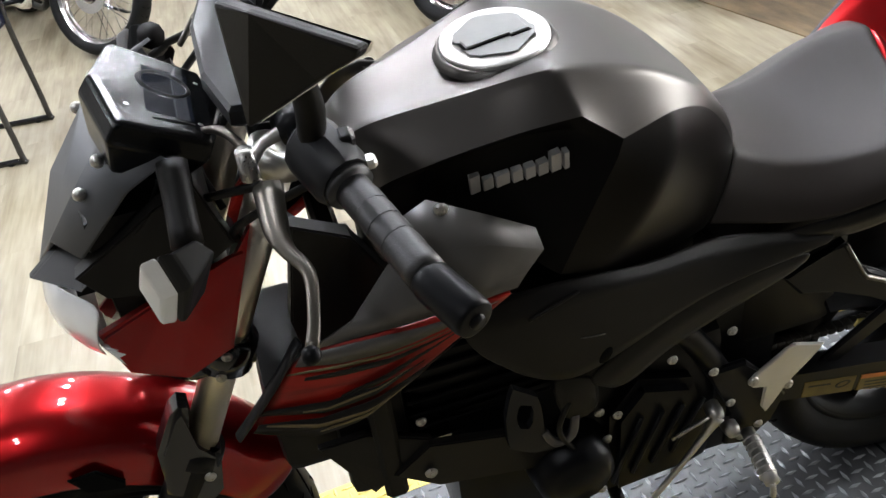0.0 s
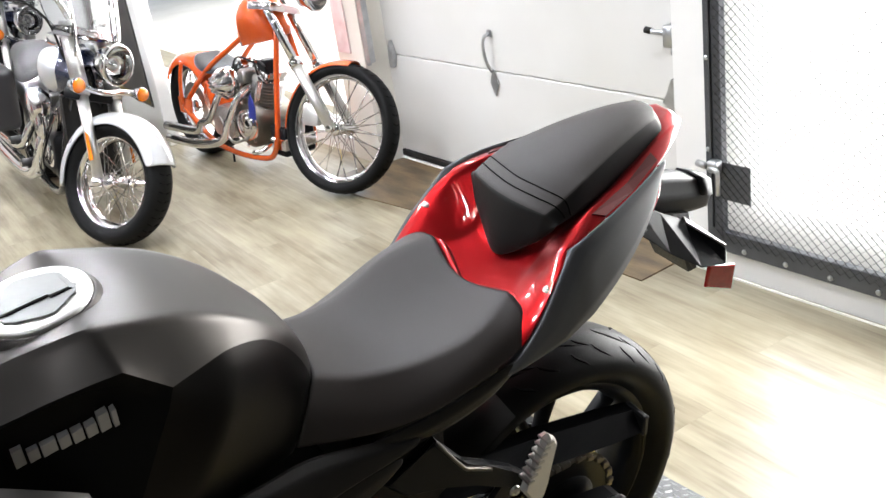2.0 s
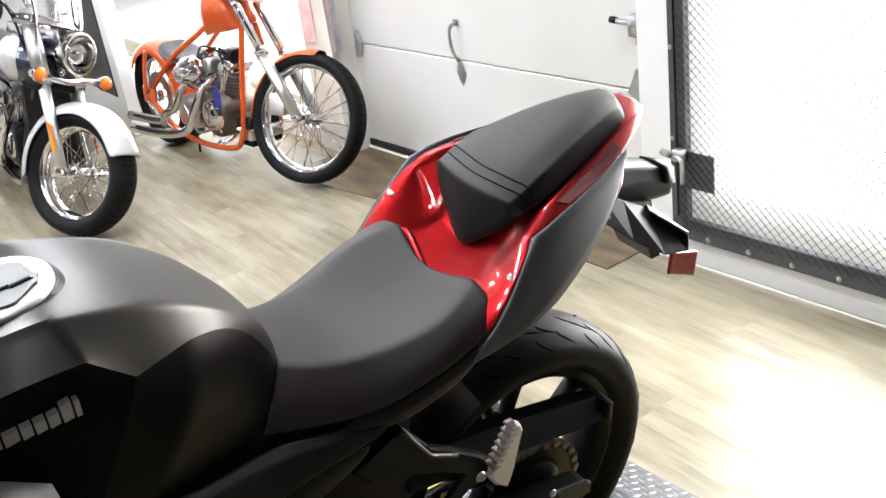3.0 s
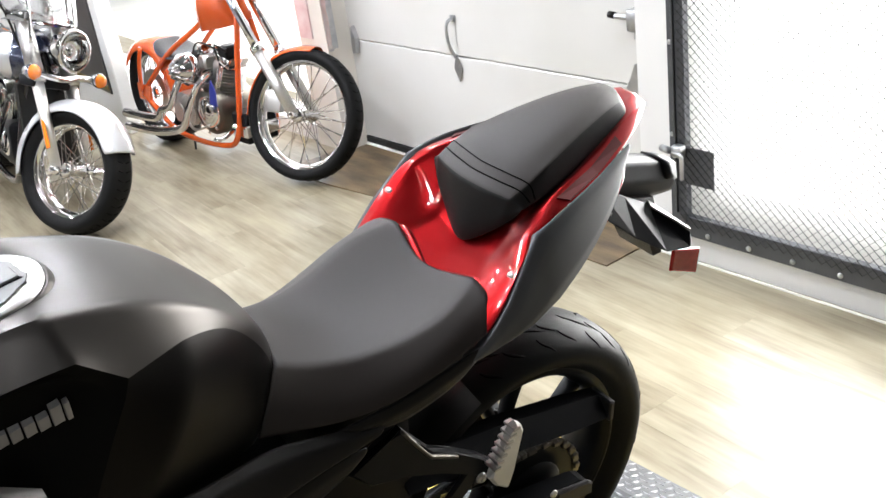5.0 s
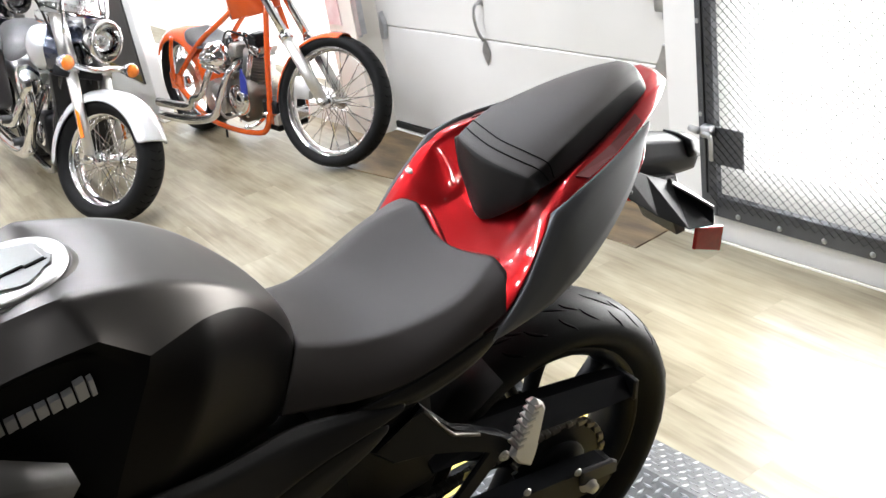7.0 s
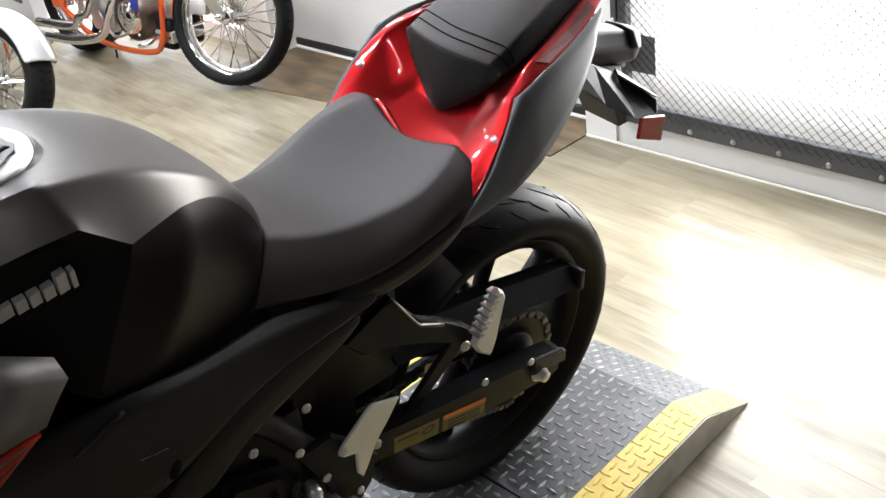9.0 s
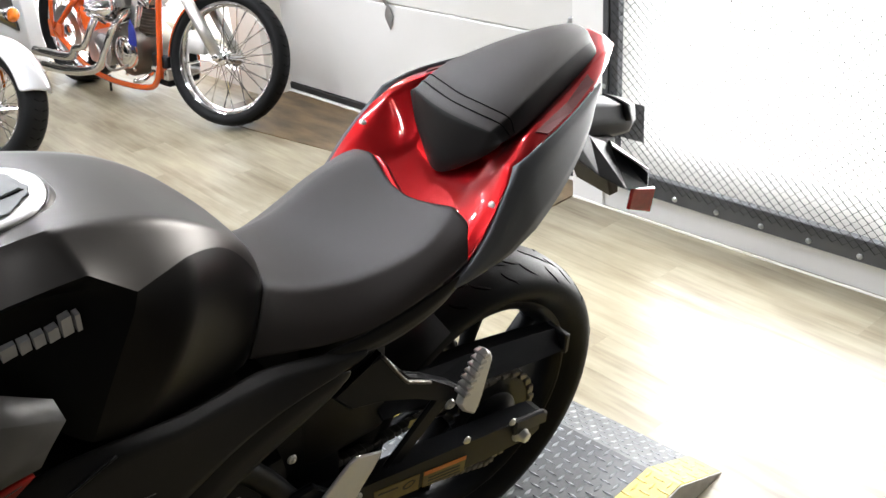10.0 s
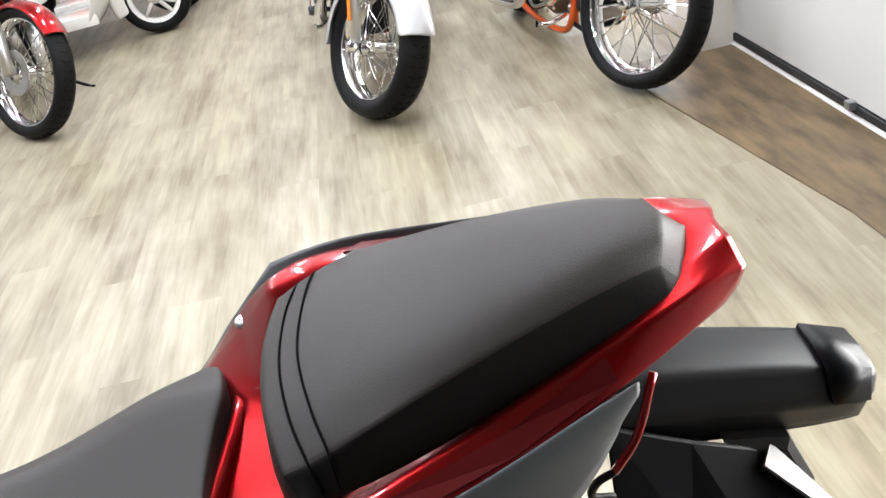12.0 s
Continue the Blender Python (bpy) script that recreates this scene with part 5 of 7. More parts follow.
for p in ((-0.564, -0.155, 0.575), (-0.499, -0.152, 0.520), (-0.480, -0.152, 0.592), (-0.664, -0.155, 0.515), (-0.638, -0.155, 0.497), (-0.651, -0.153, 0.450), (-0.655, -0.150, 0.330), (-0.540, -0.150, 0.315), (-0.690, -0.172, 0.42), (-0.82, -0.172, 0.41), (-0.80, -0.172, 0.29), (-0.895, -0.150, 0.60)):
    bolt(eng, p, 0.007)
around = [(0.050, -0.085), (0.026, -0.040), (0.022, 0.010), (0.018, 0.030), (-0.012, 0.058), (-0.018, 0.040), (-0.024, 0.008), (-0.024, -0.030), (-0.022, -0.055), (0.010, -0.080)]
inner = []
for a, b in around:
    g = math.atan2(b / 2.4, a)
    inner.append((0.0115 * math.cos(g) + 0.001, 0.028 * math.sin(g)))
cu, cw_ = -0.769, 0.568
rings = [[(cu + a, v, cw_ + b) for a, b in pts] for pts, v in ((inner, -0.166), (around, -0.166), (around, -0.156), (inner, -0.156))]
part("engine_bracket", grid(rings + rings[:1], closed=True), PANEL_GREY, bike, "dark grey engine bracket with an oval hole", smooth=False)
part("bracket_hook", tube([(-0.745, -0.161, 0.522), (-0.728, -0.163, 0.492), (-0.706, -0.163, 0.500), (-0.700, -0.161, 0.536)], 0.0065, 8), SHROUD_GREY, bike, "curved bracket hook")
part("oil_cooler_line", tube([(-0.70, -0.165, 0.46), (-0.725, -0.168, 0.52), (-0.71, -0.165, 0.57)], 0.004, 6), MATT_BLACK, bike)
both(lambda s: part("radiator_side", skin([(u, s * v, w) for u, v, w in ((-0.985, 0.128, 0.925), (-0.929, 0.130, 0.894), (-0.880, 0.135, 0.800), (-0.955, 0.140, 0.770), (-1.003, 0.135, 0.740), (-1.010, 0.130, 0.800))], 0.02), MATT_BLACK, bike, "black radiator side cover", smooth=False))
part("lower_cowl", skin([(-0.940, -0.155, 0.514), (-0.891, -0.157, 0.557), (-0.790, -0.157, 0.530), (-0.712, -0.155, 0.453), (-0.745, -0.152, 0.431), (-0.886, -0.150, 0.460)], 0.012), MATT_BLACK, bike, "black engine lower cowl", smooth=False)
bolt(bike, (-0.895, -0.158, 0.505), 0.008)
part("belly_cover", skin([(-1.022, -0.130, 0.578), (-0.962, -0.140, 0.592), (-0.885, -0.150, 0.560), (-0.938, -0.150, 0.506), (-0.968, -0.142, 0.475)], 0.01), MATT_BLACK, bike, "black lower fairing", smooth=False)
part("airbox", box(-0.90, -0.115, 0.68, -0.52, 0.115, 0.86, 0.02, 2), MATT_BLACK, bike, "black airbox under the tank", auto=40)
part("pivot_casting", box(-0.52, -0.095, 0.24, -0.36, 0.095, 0.62, 0.02, 2), SATIN_BLACK, bike, "black swing arm pivot casting", auto=40)
part("horn", box(-1.068, -0.095, 0.50, -0.990, 0.095, 0.665, 0.02, 2), MATT_BLACK, bike, "black horn and bracket", auto=40)
part("radiator_tank", box(-0.995, -0.115, 0.44, -0.905, 0.115, 0.72, 0.015, 2), MATT_BLACK, bike, "black lower radiator tank", auto=40)
part("radiator", box(-0.955, -0.15, 0.46, -0.925, 0.15, 0.78, 0.006), MATT_BLACK, bike, "black radiator", m=pose(0, 0, 0, 0, 0, 0), smooth=False)
part("frame_tube", tube([(-1.00, -0.03, 0.86), (-0.90, -0.12, 0.80), (-0.72, -0.145, 0.70), (-0.55, -0.125, 0.60), (-0.45, -0.115, 0.44)], 0.018, 10), SATIN_BLACK, bike, "black tubular frame")
part("frame_tube", tube([(-1.00, 0.03, 0.86), (-0.90, 0.12, 0.80), (-0.72, 0.145, 0.70), (-0.55, 0.125, 0.60), (-0.45, 0.115, 0.44)], 0.018, 10), SATIN_BLACK, bike)
part("battery_box", box(-0.43, -0.10, 0.48, -0.28, 0.10, 0.72, 0.02, 2), MATT_BLACK, bike, "black plastic battery box", auto=40)
part("shock_absorber", tube([(-0.36, 0, 0.40), (-0.30, 0, 0.70)], 0.035, 12), SATIN_BLACK, bike)
part("side_stand", tube([(-0.62, -0.11, 0.27), (-0.60, -0.20, 0.13), (-0.585, -0.262, 0.047)], 0.011, 8), SATIN_BLACK, bike, "black side stand, folded out")
part("stand_foot", box(-0.62, -0.305, 0.041, -0.56, -0.235, 0.050, 0.003), SATIN_BLACK, bike, m=pose(0, 0, 0, 0, 0, 0), smooth=False)
part("exhaust", tube([(-0.55, 0.10, 0.22), (-0.30, 0.15, 0.24), (-0.12, 0.185, 0.30), (0.12, 0.20, 0.37)], [0.03, 0.035, 0.055, 0.050], 16), SATIN_BLACK, bike, "black silencer on the far side")


# front end: forks, clamps, bars
def fork_at(w):
    return -1.012 - 0.467 * (0.923 - w)


def fork(s):
    v = s * 0.100
    f = part("fork", tube([(fork_at(0.99), v, 0.99), (fork_at(0.58), v, 0.58)], 0.0205, 16), FORK_GOLD, bike, "polished fork tube")
    part("fork_lower", tube([(fork_at(0.610), v, 0.610), (fork_at(0.59), v, 0.59), (fork_at(0.28) - 0.03, v, 0.275)], [0.028, 0.028, 0.026], 16), SATIN_BLACK, f, "black fork lower")
    part("dust_seal", lathe([(0.022, 0.012), (0.030, 0.008), (0.031, -0.012), (0.027, -0.016)], 18, "Z", m=pose(fork_at(0.615), v, 0.615, 0, 25, 0)), MATT_BLACK, f)
    part("lower_clamp", lathe([(0.021, 0.022), (0.033, 0.020), (0.034, -0.018), (0.021, -0.022)], 18, "Z", m=pose(fork_at(0.765), v, 0.765, 0, 25, 0)), GLOSS_BLACK, f, "black lower fork clamp")
    part("fork_cap", lathe([(0, 0.004), (0.012, 0.004), (0.013, 0.010), (0.022, 0.012), (0.029, 0.008), (0.030, -0.014), (0.021, -0.016)], 20, "Z", m=pose(fork_at(0.995), v, 0.995, 0, 25, 0)), ALU, f, "silver fork cap")
    for dz in (0.752, 0.780):
        bolt(f, (fork_at(dz) - 0.006, v + s * 0.032, dz), 0.006, "Y", s)
both(fork)
tc = slab([(-1.015, -0.122), (-1.032, -0.05), (-1.032, 0.05), (-1.015, 0.122), (-0.975, 0.125), (-0.955, 0.06), (-0.955, -0.06), (-0.975, -0.125)], -0.010, 0.012, 0.004, axis="z", m=pose(0, 0, 0.968, 0, 5, 0))
clamp = part("top_clamp", tc, SATIN_BLACK, bike, "black cast top fork clamp", smooth=False)
part("stem_nut", lathe([(0, 0.018), (0.014, 0.018), (0.017, 0.012), (0.020, 0.002), (0.026, 0.0)], 16, "Z", m=pose(-0.985, 0, 0.985)), CHROME, clamp)
part("key_switch", lathe([(0.0, 0.010), (0.012, 0.011), (0.020, 0.010), (0.023, -0.02)], 20, "Z", m=pose(-1.040, 0, 1.00, 0, -20, 0)), MATT_BLACK, clamp, "black key switch")
part("lower_triple", box(-1.135, -0.12, 0.742, -1.055, 0.12, 0.785, 0.01, 2), GLOSS_BLACK, bike, "black lower fork yoke", auto=40)
for s in (-1, 1):
    part("riser", box(-1.000, s * 0.055 - 0.014, 0.978, -0.955, s * 0.055 + 0.014, 1.045, 0.006, 2), SATIN_BLACK, clamp, "black handlebar riser", auto=40)
bars = part("handlebar", tube([(-0.874, -0.389, 1.0045), (-0.893, -0.345, 1.010), (-0.923, -0.235, 1.022), (-0.955, -0.150, 1.042), (-0.975, -0.075, 1.048), (-0.978, 0, 1.048), (-0.975, 0.075, 1.048), (-0.955, 0.150, 1.042), (-0.923, 0.235, 1.022), (-0.893, 0.345, 1.010), (-0.874, 0.389, 1.0045)], 0.011, 12), SATIN_BLACK, bike, "black tubular handlebar")


def bar_point(v):
    k = [(0.075, -0.975, 1.048), (0.150, -0.955, 1.042), (0.235, -0.923, 1.022), (0.345, -0.893, 1.010), (0.405, -0.868, 1.003)]
    return (float(np.interp(v, [p[0] for p in k], [p[1] for p in k])), v, float(np.interp(v, [p[0] for p in k], [p[2] for p in k])))


def controls(s):
    def at(v):
        u, q, w = bar_point(v)
        return Vector((u, s * q, w))
    g = part("grip", tube([at(0.222), at(0.26), at(0.30), at(0.338)], [0.0165, 0.0165, 0.0165, 0.0175], 18, 4), GRIP, bars, "ribbed black rubber grip")
    for q in range(5):
        a, b = at(0.238 + q * 0.0205), at(0.2535 + q * 0.0205)
        part("grip_rib", tube([a, b], 0.0170, 16), GRIP, g, auto=40)
    part("grip_flange", tube([at(0.216), at(0.223)], 0.0225, 18), GRIP, g)
    e = part("bar_end", tube([at(0.340), at(0.345), at(0.386), at(0.391)], [0.0160, 0.0178, 0.0178, 0.0145], 18, 3), SATIN_BLACK, bars, "gloss black bar-end weight")
    part("bar_end_screw", tube([at(0.390), at(0.3935)], 0.007, 10), SATIN_BLACK, e)
    h = part("switch_housing", tube([at(0.160), at(0.166), at(0.208), at(0.216)], [0.022, 0.028, 0.028, 0.024], 12, 1, flat=1.15), PANEL_GREY, bars, "dark grey switch housing", auto=30)
    c = at(0.192)
    part("switch_button", box(c.x + 0.010, c.y - 0.010, c.z + 0.016, c.x + 0.026, c.y + 0.012, c.z + 0.030, 0.004), GLOSS_BLACK, h, smooth=False)
    part("horn_button", lathe([(0, 0.0), (0.007, -0.001), (0.008, -0.006)], 12, "Z", m=pose(c.x + 0.024, c.y, c.z + 0.006, 0, 70, 0)), MATT_BLACK, h)
    part("signal_switch", box(c.x + 0.022, c.y + s * 0.008 - 0.008, c.z - 0.006, c.x + 0.040, c.y + s * 0.008 + 0.008, c.z + 0.004, 0.003), ALU, h, smooth=False)
    p = at(0.135)
    perch = part("lever_perch", tube([at(0.122), at(0.146)], 0.0165, 14, 2), SATIN_BLACK, bars, "black lever perch")
    part("perch_arm", tube([p, p + Vector((-0.030, s * 0.010, -0.004)), p + Vector((-0.048, s * 0.030, -0.010))], [0.008, 0.0055, 0.007], 8, 3), ALU, perch, "silver perch arm")
    part("pivot_bolt", lathe([(0, 0.016), (0.008, 0.016), (0.009, -0.014)], 12, "Z", m=Matrix.Translation(p + Vector((-0.048, s * 0.030, -0.008)))), STEEL, perch)
    part("cable_adjuster", tube([p + Vector((-0.046, s * 0.012, -0.004)), p + Vector((-0.062, -s * 0.02, 0.0)), p + Vector((-0.085, -s * 0.05, -0.012))], [0.0045, 0.005, 0.003], 8, 3), DARK_STEEL, perch, "dark steel cable adjuster")
    part("lever", tube([(-0.995, s * 0.178, 1.016), (-0.998, s * 0.228, 1.010), (-0.994, s * 0.256, 1.006), (-0.982, s * 0.285, 1.001), (-0.988, s * 0.325, 0.991), (-0.996, s * 0.350, 0.982)], [0.014, 0.0115, 0.0075, 0.0060, 0.0052, 0.0060], 10, 4, flat=0.6), DARK_STEEL if s < 0 else SATIN_BLACK, bars, "bent steel lever")
    part("lever_ball", ball((-0.998, s * 0.354, 0.980), 0.0085), SATIN_BLACK, bars, "ball end of the lever")
both(controls)


def mirror(s):
    du, dw = (0, 0) if s < 0 else (-0.075, 0.075)
    stem = part("mirror_stem", tube([(-0.950, s * 0.178, 1.040), (-0.945 + du * 0.4, s * 0.190, 1.090 + dw * 0.3), (-0.948 + du, s * 0.205, 1.135 + dw)], [0.012, 0.013, 0.011], 10, 3), MATT_BLACK, bike, "black mirror stem")
    S = lambda pts: [(u, s * v, w) for u, v, w in pts]
    front = S([(-0.998, 0.186, 1.200), (-0.978, 0.230, 1.207), (-0.908, 0.275, 1.183), (-0.911, 0.272, 1.174), (-0.939, 0.245, 1.147), (-0.999, 0.206, 1.096)])
    front = [(u + du, v, w + dw) for u, v, w in front]
    rear = [(u + 0.012, v - s * 0.016, w - 0.006) for u, v, w in front]
    part("mirror_housing", grid([front, [(u + 0.006, v - s * 0.008, w - 0.002) for u, v, w in front], rear], closed=True, caps=True), MATT_BLACK, stem, "black faceted mirror housing", smooth=False, bevel=0.004)
    part("mirror_glass", grid([[(u + 0.0015, v, w) for u, v, w in rear[:3]], [(u + 0.0015, v, w) for u, v, w in rear[:2:-1]]]), CHROME, stem, "mirror glass", smooth=False)
    part("mirror_clamp", tube([(-0.955, s * 0.165, 1.040), (-0.952, s * 0.178, 1.058)], [0.012, 0.009], 8), ALU, stem)
both(mirror)
for q, (a, b, c) in enumerate((((-1.00, -0.15, 1.00), (-1.08, -0.09, 0.95), (-1.02, -0.04, 0.84)), ((-0.98, 0.16, 1.02), (-1.09, 0.10, 1.00), (-1.05, 0.03, 0.85)), ((-0.95, -0.19, 1.02), (-1.04, -0.12, 0.93), (-0.98, -0.06, 0.84)), ((-0.95, 0.19, 1.02), (-1.06, 0.12, 0.96), (-0.99, 0.07, 0.84)))):
    part("cable", tube([a, b, c], 0.0045, 8), MATT_BLACK, bike, "black control cable")
part("fluid_reservoir", box(-1.00, 0.165, 1.045, -0.95, 0.215, 1.085, 0.006, 2), SATIN_BLACK, bars, "black brake fluid reservoir", auto=40)
part("stop_switch", box(-0.935, 0.176, 1.020, -0.905, 0.222, 1.045, 0.005), RED, bars, "red stop switch", smooth=False)

# instrument pod
dash = pose(-1.068, -0.042, 1.042, 0, 34, 0) @ Matrix.Diagonal((0.90, 0.78, 1.0, 1))
pod = part("instrument_pod", grid([[(x, y, z) for x, y in pts] for pts, z in (
    ([(-0.04, -0.07), (-0.06, 0.0), (-0.04, 0.07), (0.03, 0.06), (0.05, 0.0), (0.03, -0.06)], -0.055),
    ([(-0.06, -0.10), (-0.085, 0.0), (-0.06, 0.10), (0.045, 0.085), (0.065, 0.0), (0.045, -0.085)], -0.012),
    ([(-0.058, -0.098), (-0.082, 0.0), (-0.058, 0.098), (0.043, 0.083), (0.062, 0.0), (0.043, -0.083)], 0.008),
    ([(-0.050, -0.090), (-0.072, 0.0), (-0.050, 0.090), (0.038, 0.077), (0.054, 0.0), (0.038, -0.077)], 0.012))], closed=True, caps=True), POD_BLACK, bike, "black instrument pod", m=dash, smooth=False, bevel=0.006)
part("display", box(-0.028, -0.058, 0.006, 0.026, 0.056, 0.0125, 0.002), GLASS_DARK, pod, "dark instrument display", smooth=False)
part("meter_ring", lathe([(0.024, 0.010), (0.027, 0.0125), (0.030, 0.010)], 28, "Z", m=pose(-0.004, 0.018, 0.002)), SATIN_BLACK, pod, "round meter rim")
for x, y in ((-0.046, -0.052), (0.030, -0.056), (0.034, 0.045)):
    part("screw", lathe([(0, 0.005), (0.006, 0.004), (0.007, 0)], 10, "Z", m=pose(x, y, 0.0075)), STEEL, pod)
part("trim_bar", tube([(-0.040, -0.070, 0.008), (0.0, -0.066, 0.0105), (0.030, -0.058, 0.009)], 0.003, 6, 2), SATIN_BLACK, pod)
# headlight cowl: screen, side pieces, lens
S2 = lambda rows: mirrored(rows)
screen = part("fly_screen", grid(S2([
    [(-1.128, 0.000, 1.062), (-1.124, 0.052, 1.035), (-1.074, 0.118, 1.030)],
    [(-1.187, 0.000, 0.964), (-1.161, 0.060, 0.997), (-1.118, 0.122, 1.010)],
    [(-1.248, 0.000, 0.867), (-1.213, 0.062, 0.933), (-1.180, 0.118, 0.946)]]), row_creases=((0, 1), (2, 1)), creases=((0, 1), (1, 1), (3, 1), (4, 1))), TAIL_GREY, bike, "dark grey fly screen", auto=20, thick=0.004)
def cowl_side(s):
    S = lambda pts: [(u, s * v, w) for u, v, w in pts]
    for u, w in ((-1.139, 1.022), (-1.166, 0.991)):
        part("bolt", ball((u, s * 0.080, w), 0.0070, 10), STEEL, screen, "round steel bolt")
    part("headlight_bracket", skin(S([(-1.060, 0.125, 1.000), (-1.100, 0.125, 0.985), (-1.194, 0.120, 0.925), (-1.172, 0.127, 0.896), (-1.110, 0.130, 0.884), (-1.040, 0.130, 0.925)]), 0.02), MATT_BLACK, bike, "black headlight side cover", smooth=False)
    part("red_cowl_side", skin(S([(-1.022, 0.128, 0.936), (-1.045, 0.134, 0.908), (-1.110, 0.132, 0.886), (-1.198, 0.122, 0.845), (-1.180, 0.142, 0.803), (-1.125, 0.158, 0.788), (-1.072, 0.160, 0.815)]), 0.012, 0.004), RED, bike, "red headlight cowl side", smooth=False)
    part("clear_edge", skin(S([(-1.196, 0.130, 0.838), (-1.178, 0.137, 0.800), (-1.165, 0.138, 0.790), (-1.150, 0.140, 0.805), (-1.160, 0.138, 0.820)]), 0.008), WHITE_LENS, bike, "clear lens edge", smooth=False)
    sig = part("front_signal", grid([S(r) for r in (
        [(-1.066, 0.196, 0.996), (-1.054, 0.190, 0.972), (-1.074, 0.192, 0.930), (-1.088, 0.180, 0.960)],
        [(-1.088, 0.216, 1.004), (-1.080, 0.222, 0.966), (-1.098, 0.212, 0.918), (-1.108, 0.186, 0.960)],
        [(-1.100, 0.216, 1.005), (-1.092, 0.222, 0.962), (-1.104, 0.214, 0.920), (-1.118, 0.194, 0.964)])], closed=True, caps=True), PANEL_GREY, bike, "grey front turn signal with a clear lens", smooth=False, bevel=0.004)
    part("lens", grid([S(r) for r in (
        [(-1.1005, 0.2155, 1.004), (-1.0925, 0.2215, 0.962), (-1.1045, 0.2135, 0.921), (-1.1185, 0.1945, 0.964)],
        [(-1.117, 0.212, 0.998), (-1.108, 0.219, 0.958), (-1.120, 0.211, 0.921), (-1.128, 0.200, 0.962)])], closed=True, caps=True), WHITE_LENS, sig, "clear signal lens", smooth=False, bevel=0.003)
    part("stalk", tube(S([(-1.072, 0.125, 1.030), (-1.074, 0.155, 1.008), (-1.076, 0.190, 0.985)]), [0.015, 0.014, 0.015], 10, 3), MATT_BLACK, sig, "black rubber stalk")
both(cowl_side)
lens = part("headlight", grid(S2([
    [(-1.246, 0, 0.868), (-1.232, 0.066, 0.880), (-1.174, 0.132, 0.897)],
    [(-1.264, 0, 0.836), (-1.250, 0.072, 0.846), (-1.190, 0.134, 0.870)],
    [(-1.258, 0, 0.798), (-1.242, 0.072, 0.808), (-1.198, 0.134, 0.843)],
    [(-1.236, 0, 0.764), (-1.222, 0.060, 0.774), (-1.194, 0.122, 0.815)]])), WHITE_LENS, bike, "clear twin headlight", sub=2, thick=0.004)
part("reflector_bowl", box(-1.215, -0.09, 0.79, -1.17, 0.09, 0.88, 0.02, 2), CHROME, lens, auto=40)
part("headlight_shell", box(-1.18, -0.11, 0.78, -1.06, 0.11, 0.98, 0.03, 2), MATT_BLACK, bike, "black headlight shell", auto=40)
part("cowl_nose", skin([(-1.250, -0.06, 0.893), (-1.195, -0.118, 0.905), (-1.110, -0.128, 0.975), (-1.080, -0.05, 0.99), (-1.10, 0.0, 0.98)], 0.01), MATT_BLACK, bike, smooth=False)

# front mudguard
fx, fz = FRONT[0], FRONT[2]
rows = []
for a, rr, hw in ((152, 0.315, 0.035), (138, 0.345, 0.055), (122, 0.375, 0.066), (106, 0.385, 0.070), (90, 0.372, 0.068), (74, 0.350, 0.066), (58, 0.335, 0.062), (42, 0.322, 0.058), (28, 0.314, 0.050)):
    c, n = math.cos(radians(a)), math.sin(radians(a))
    rows.append([(fx + rr * c, 0, fz + rr * n), (fx + (rr - 0.004) * c, hw * 0.55, fz + (rr - 0.004) * n), (fx + (rr - 0.030) * c, hw, fz + (rr - 0.030) * n), (fx + (rr - 0.085) * c, hw + 0.014, fz + (rr - 0.085) * n)])
fm = part("front_mudguard", grid(mirrored(rows), creases=((1, 0.5), (5, 0.5), (2, 0.2), (4, 0.2))), RED, bike, "glossy candy red front mudguard", sub=2, thick=0.004)
part("vent", skin([(-1.314, -0.087, 0.606), (-1.280, -0.087, 0.609), (-1.254, -0.088, 0.578), (-1.258, -0.089, 0.566), (-1.300, -0.089, 0.578)], 0.004), GROOVE, fm, "dark slot in the mudguard", smooth=False)
both(lambda s: part("mudguard_stay", slab([(-1.168, 0.702), (-1.156, 0.712), (-1.146, 0.706), (-1.160, 0.640), (-1.130, 0.622), (-1.145, 0.549), (-1.160, 0.535), (-1.208, 0.570), (-1.204, 0.590), (-1.198, 0.646)], *sorted((s * 0.088, s * 0.126)), 0.007, seg=2), GLOSS_BLACK, fm, "black mudguard stay", auto=40))
both(lambda s: bolt(fm, (-1.152, s * 0.126, 0.588), 0.007, "Y", s))
both(lambda s: bolt(fm, (-1.168, s * 0.100, 0.600), 0.008, "Y", s))
part("brake_disc", lathe([(0.085, 0.066), (0.135, 0.066), (0.135, 0.070), (0.085, 0.070)], 40, at=FRONT, closed=True), STEEL, bike, "steel front brake disc", smooth=False)


# ---- the other machines in the showroom; each has x forward from the front wheel's contact, y to its left ----
def turned(point, rake, degrees):
    """The turn of a front end about its steering axis."""
    axis = Vector((-math.sin(radians(rake)), 0, math.cos(radians(rake))))
    return Matrix.Translation(point) @ Matrix.Rotation(radians(degrees), 4, axis) @ Matrix.Translation(-Vector(point))


def machine(name, x, y, heading, lean, label, category="motorcycle", group="parked motorcycles"):
    return thing(name, pose(x, y, 0, 0, 0, heading) @ pose(0, 0, 0, -lean, 0, 0), label, category, group)


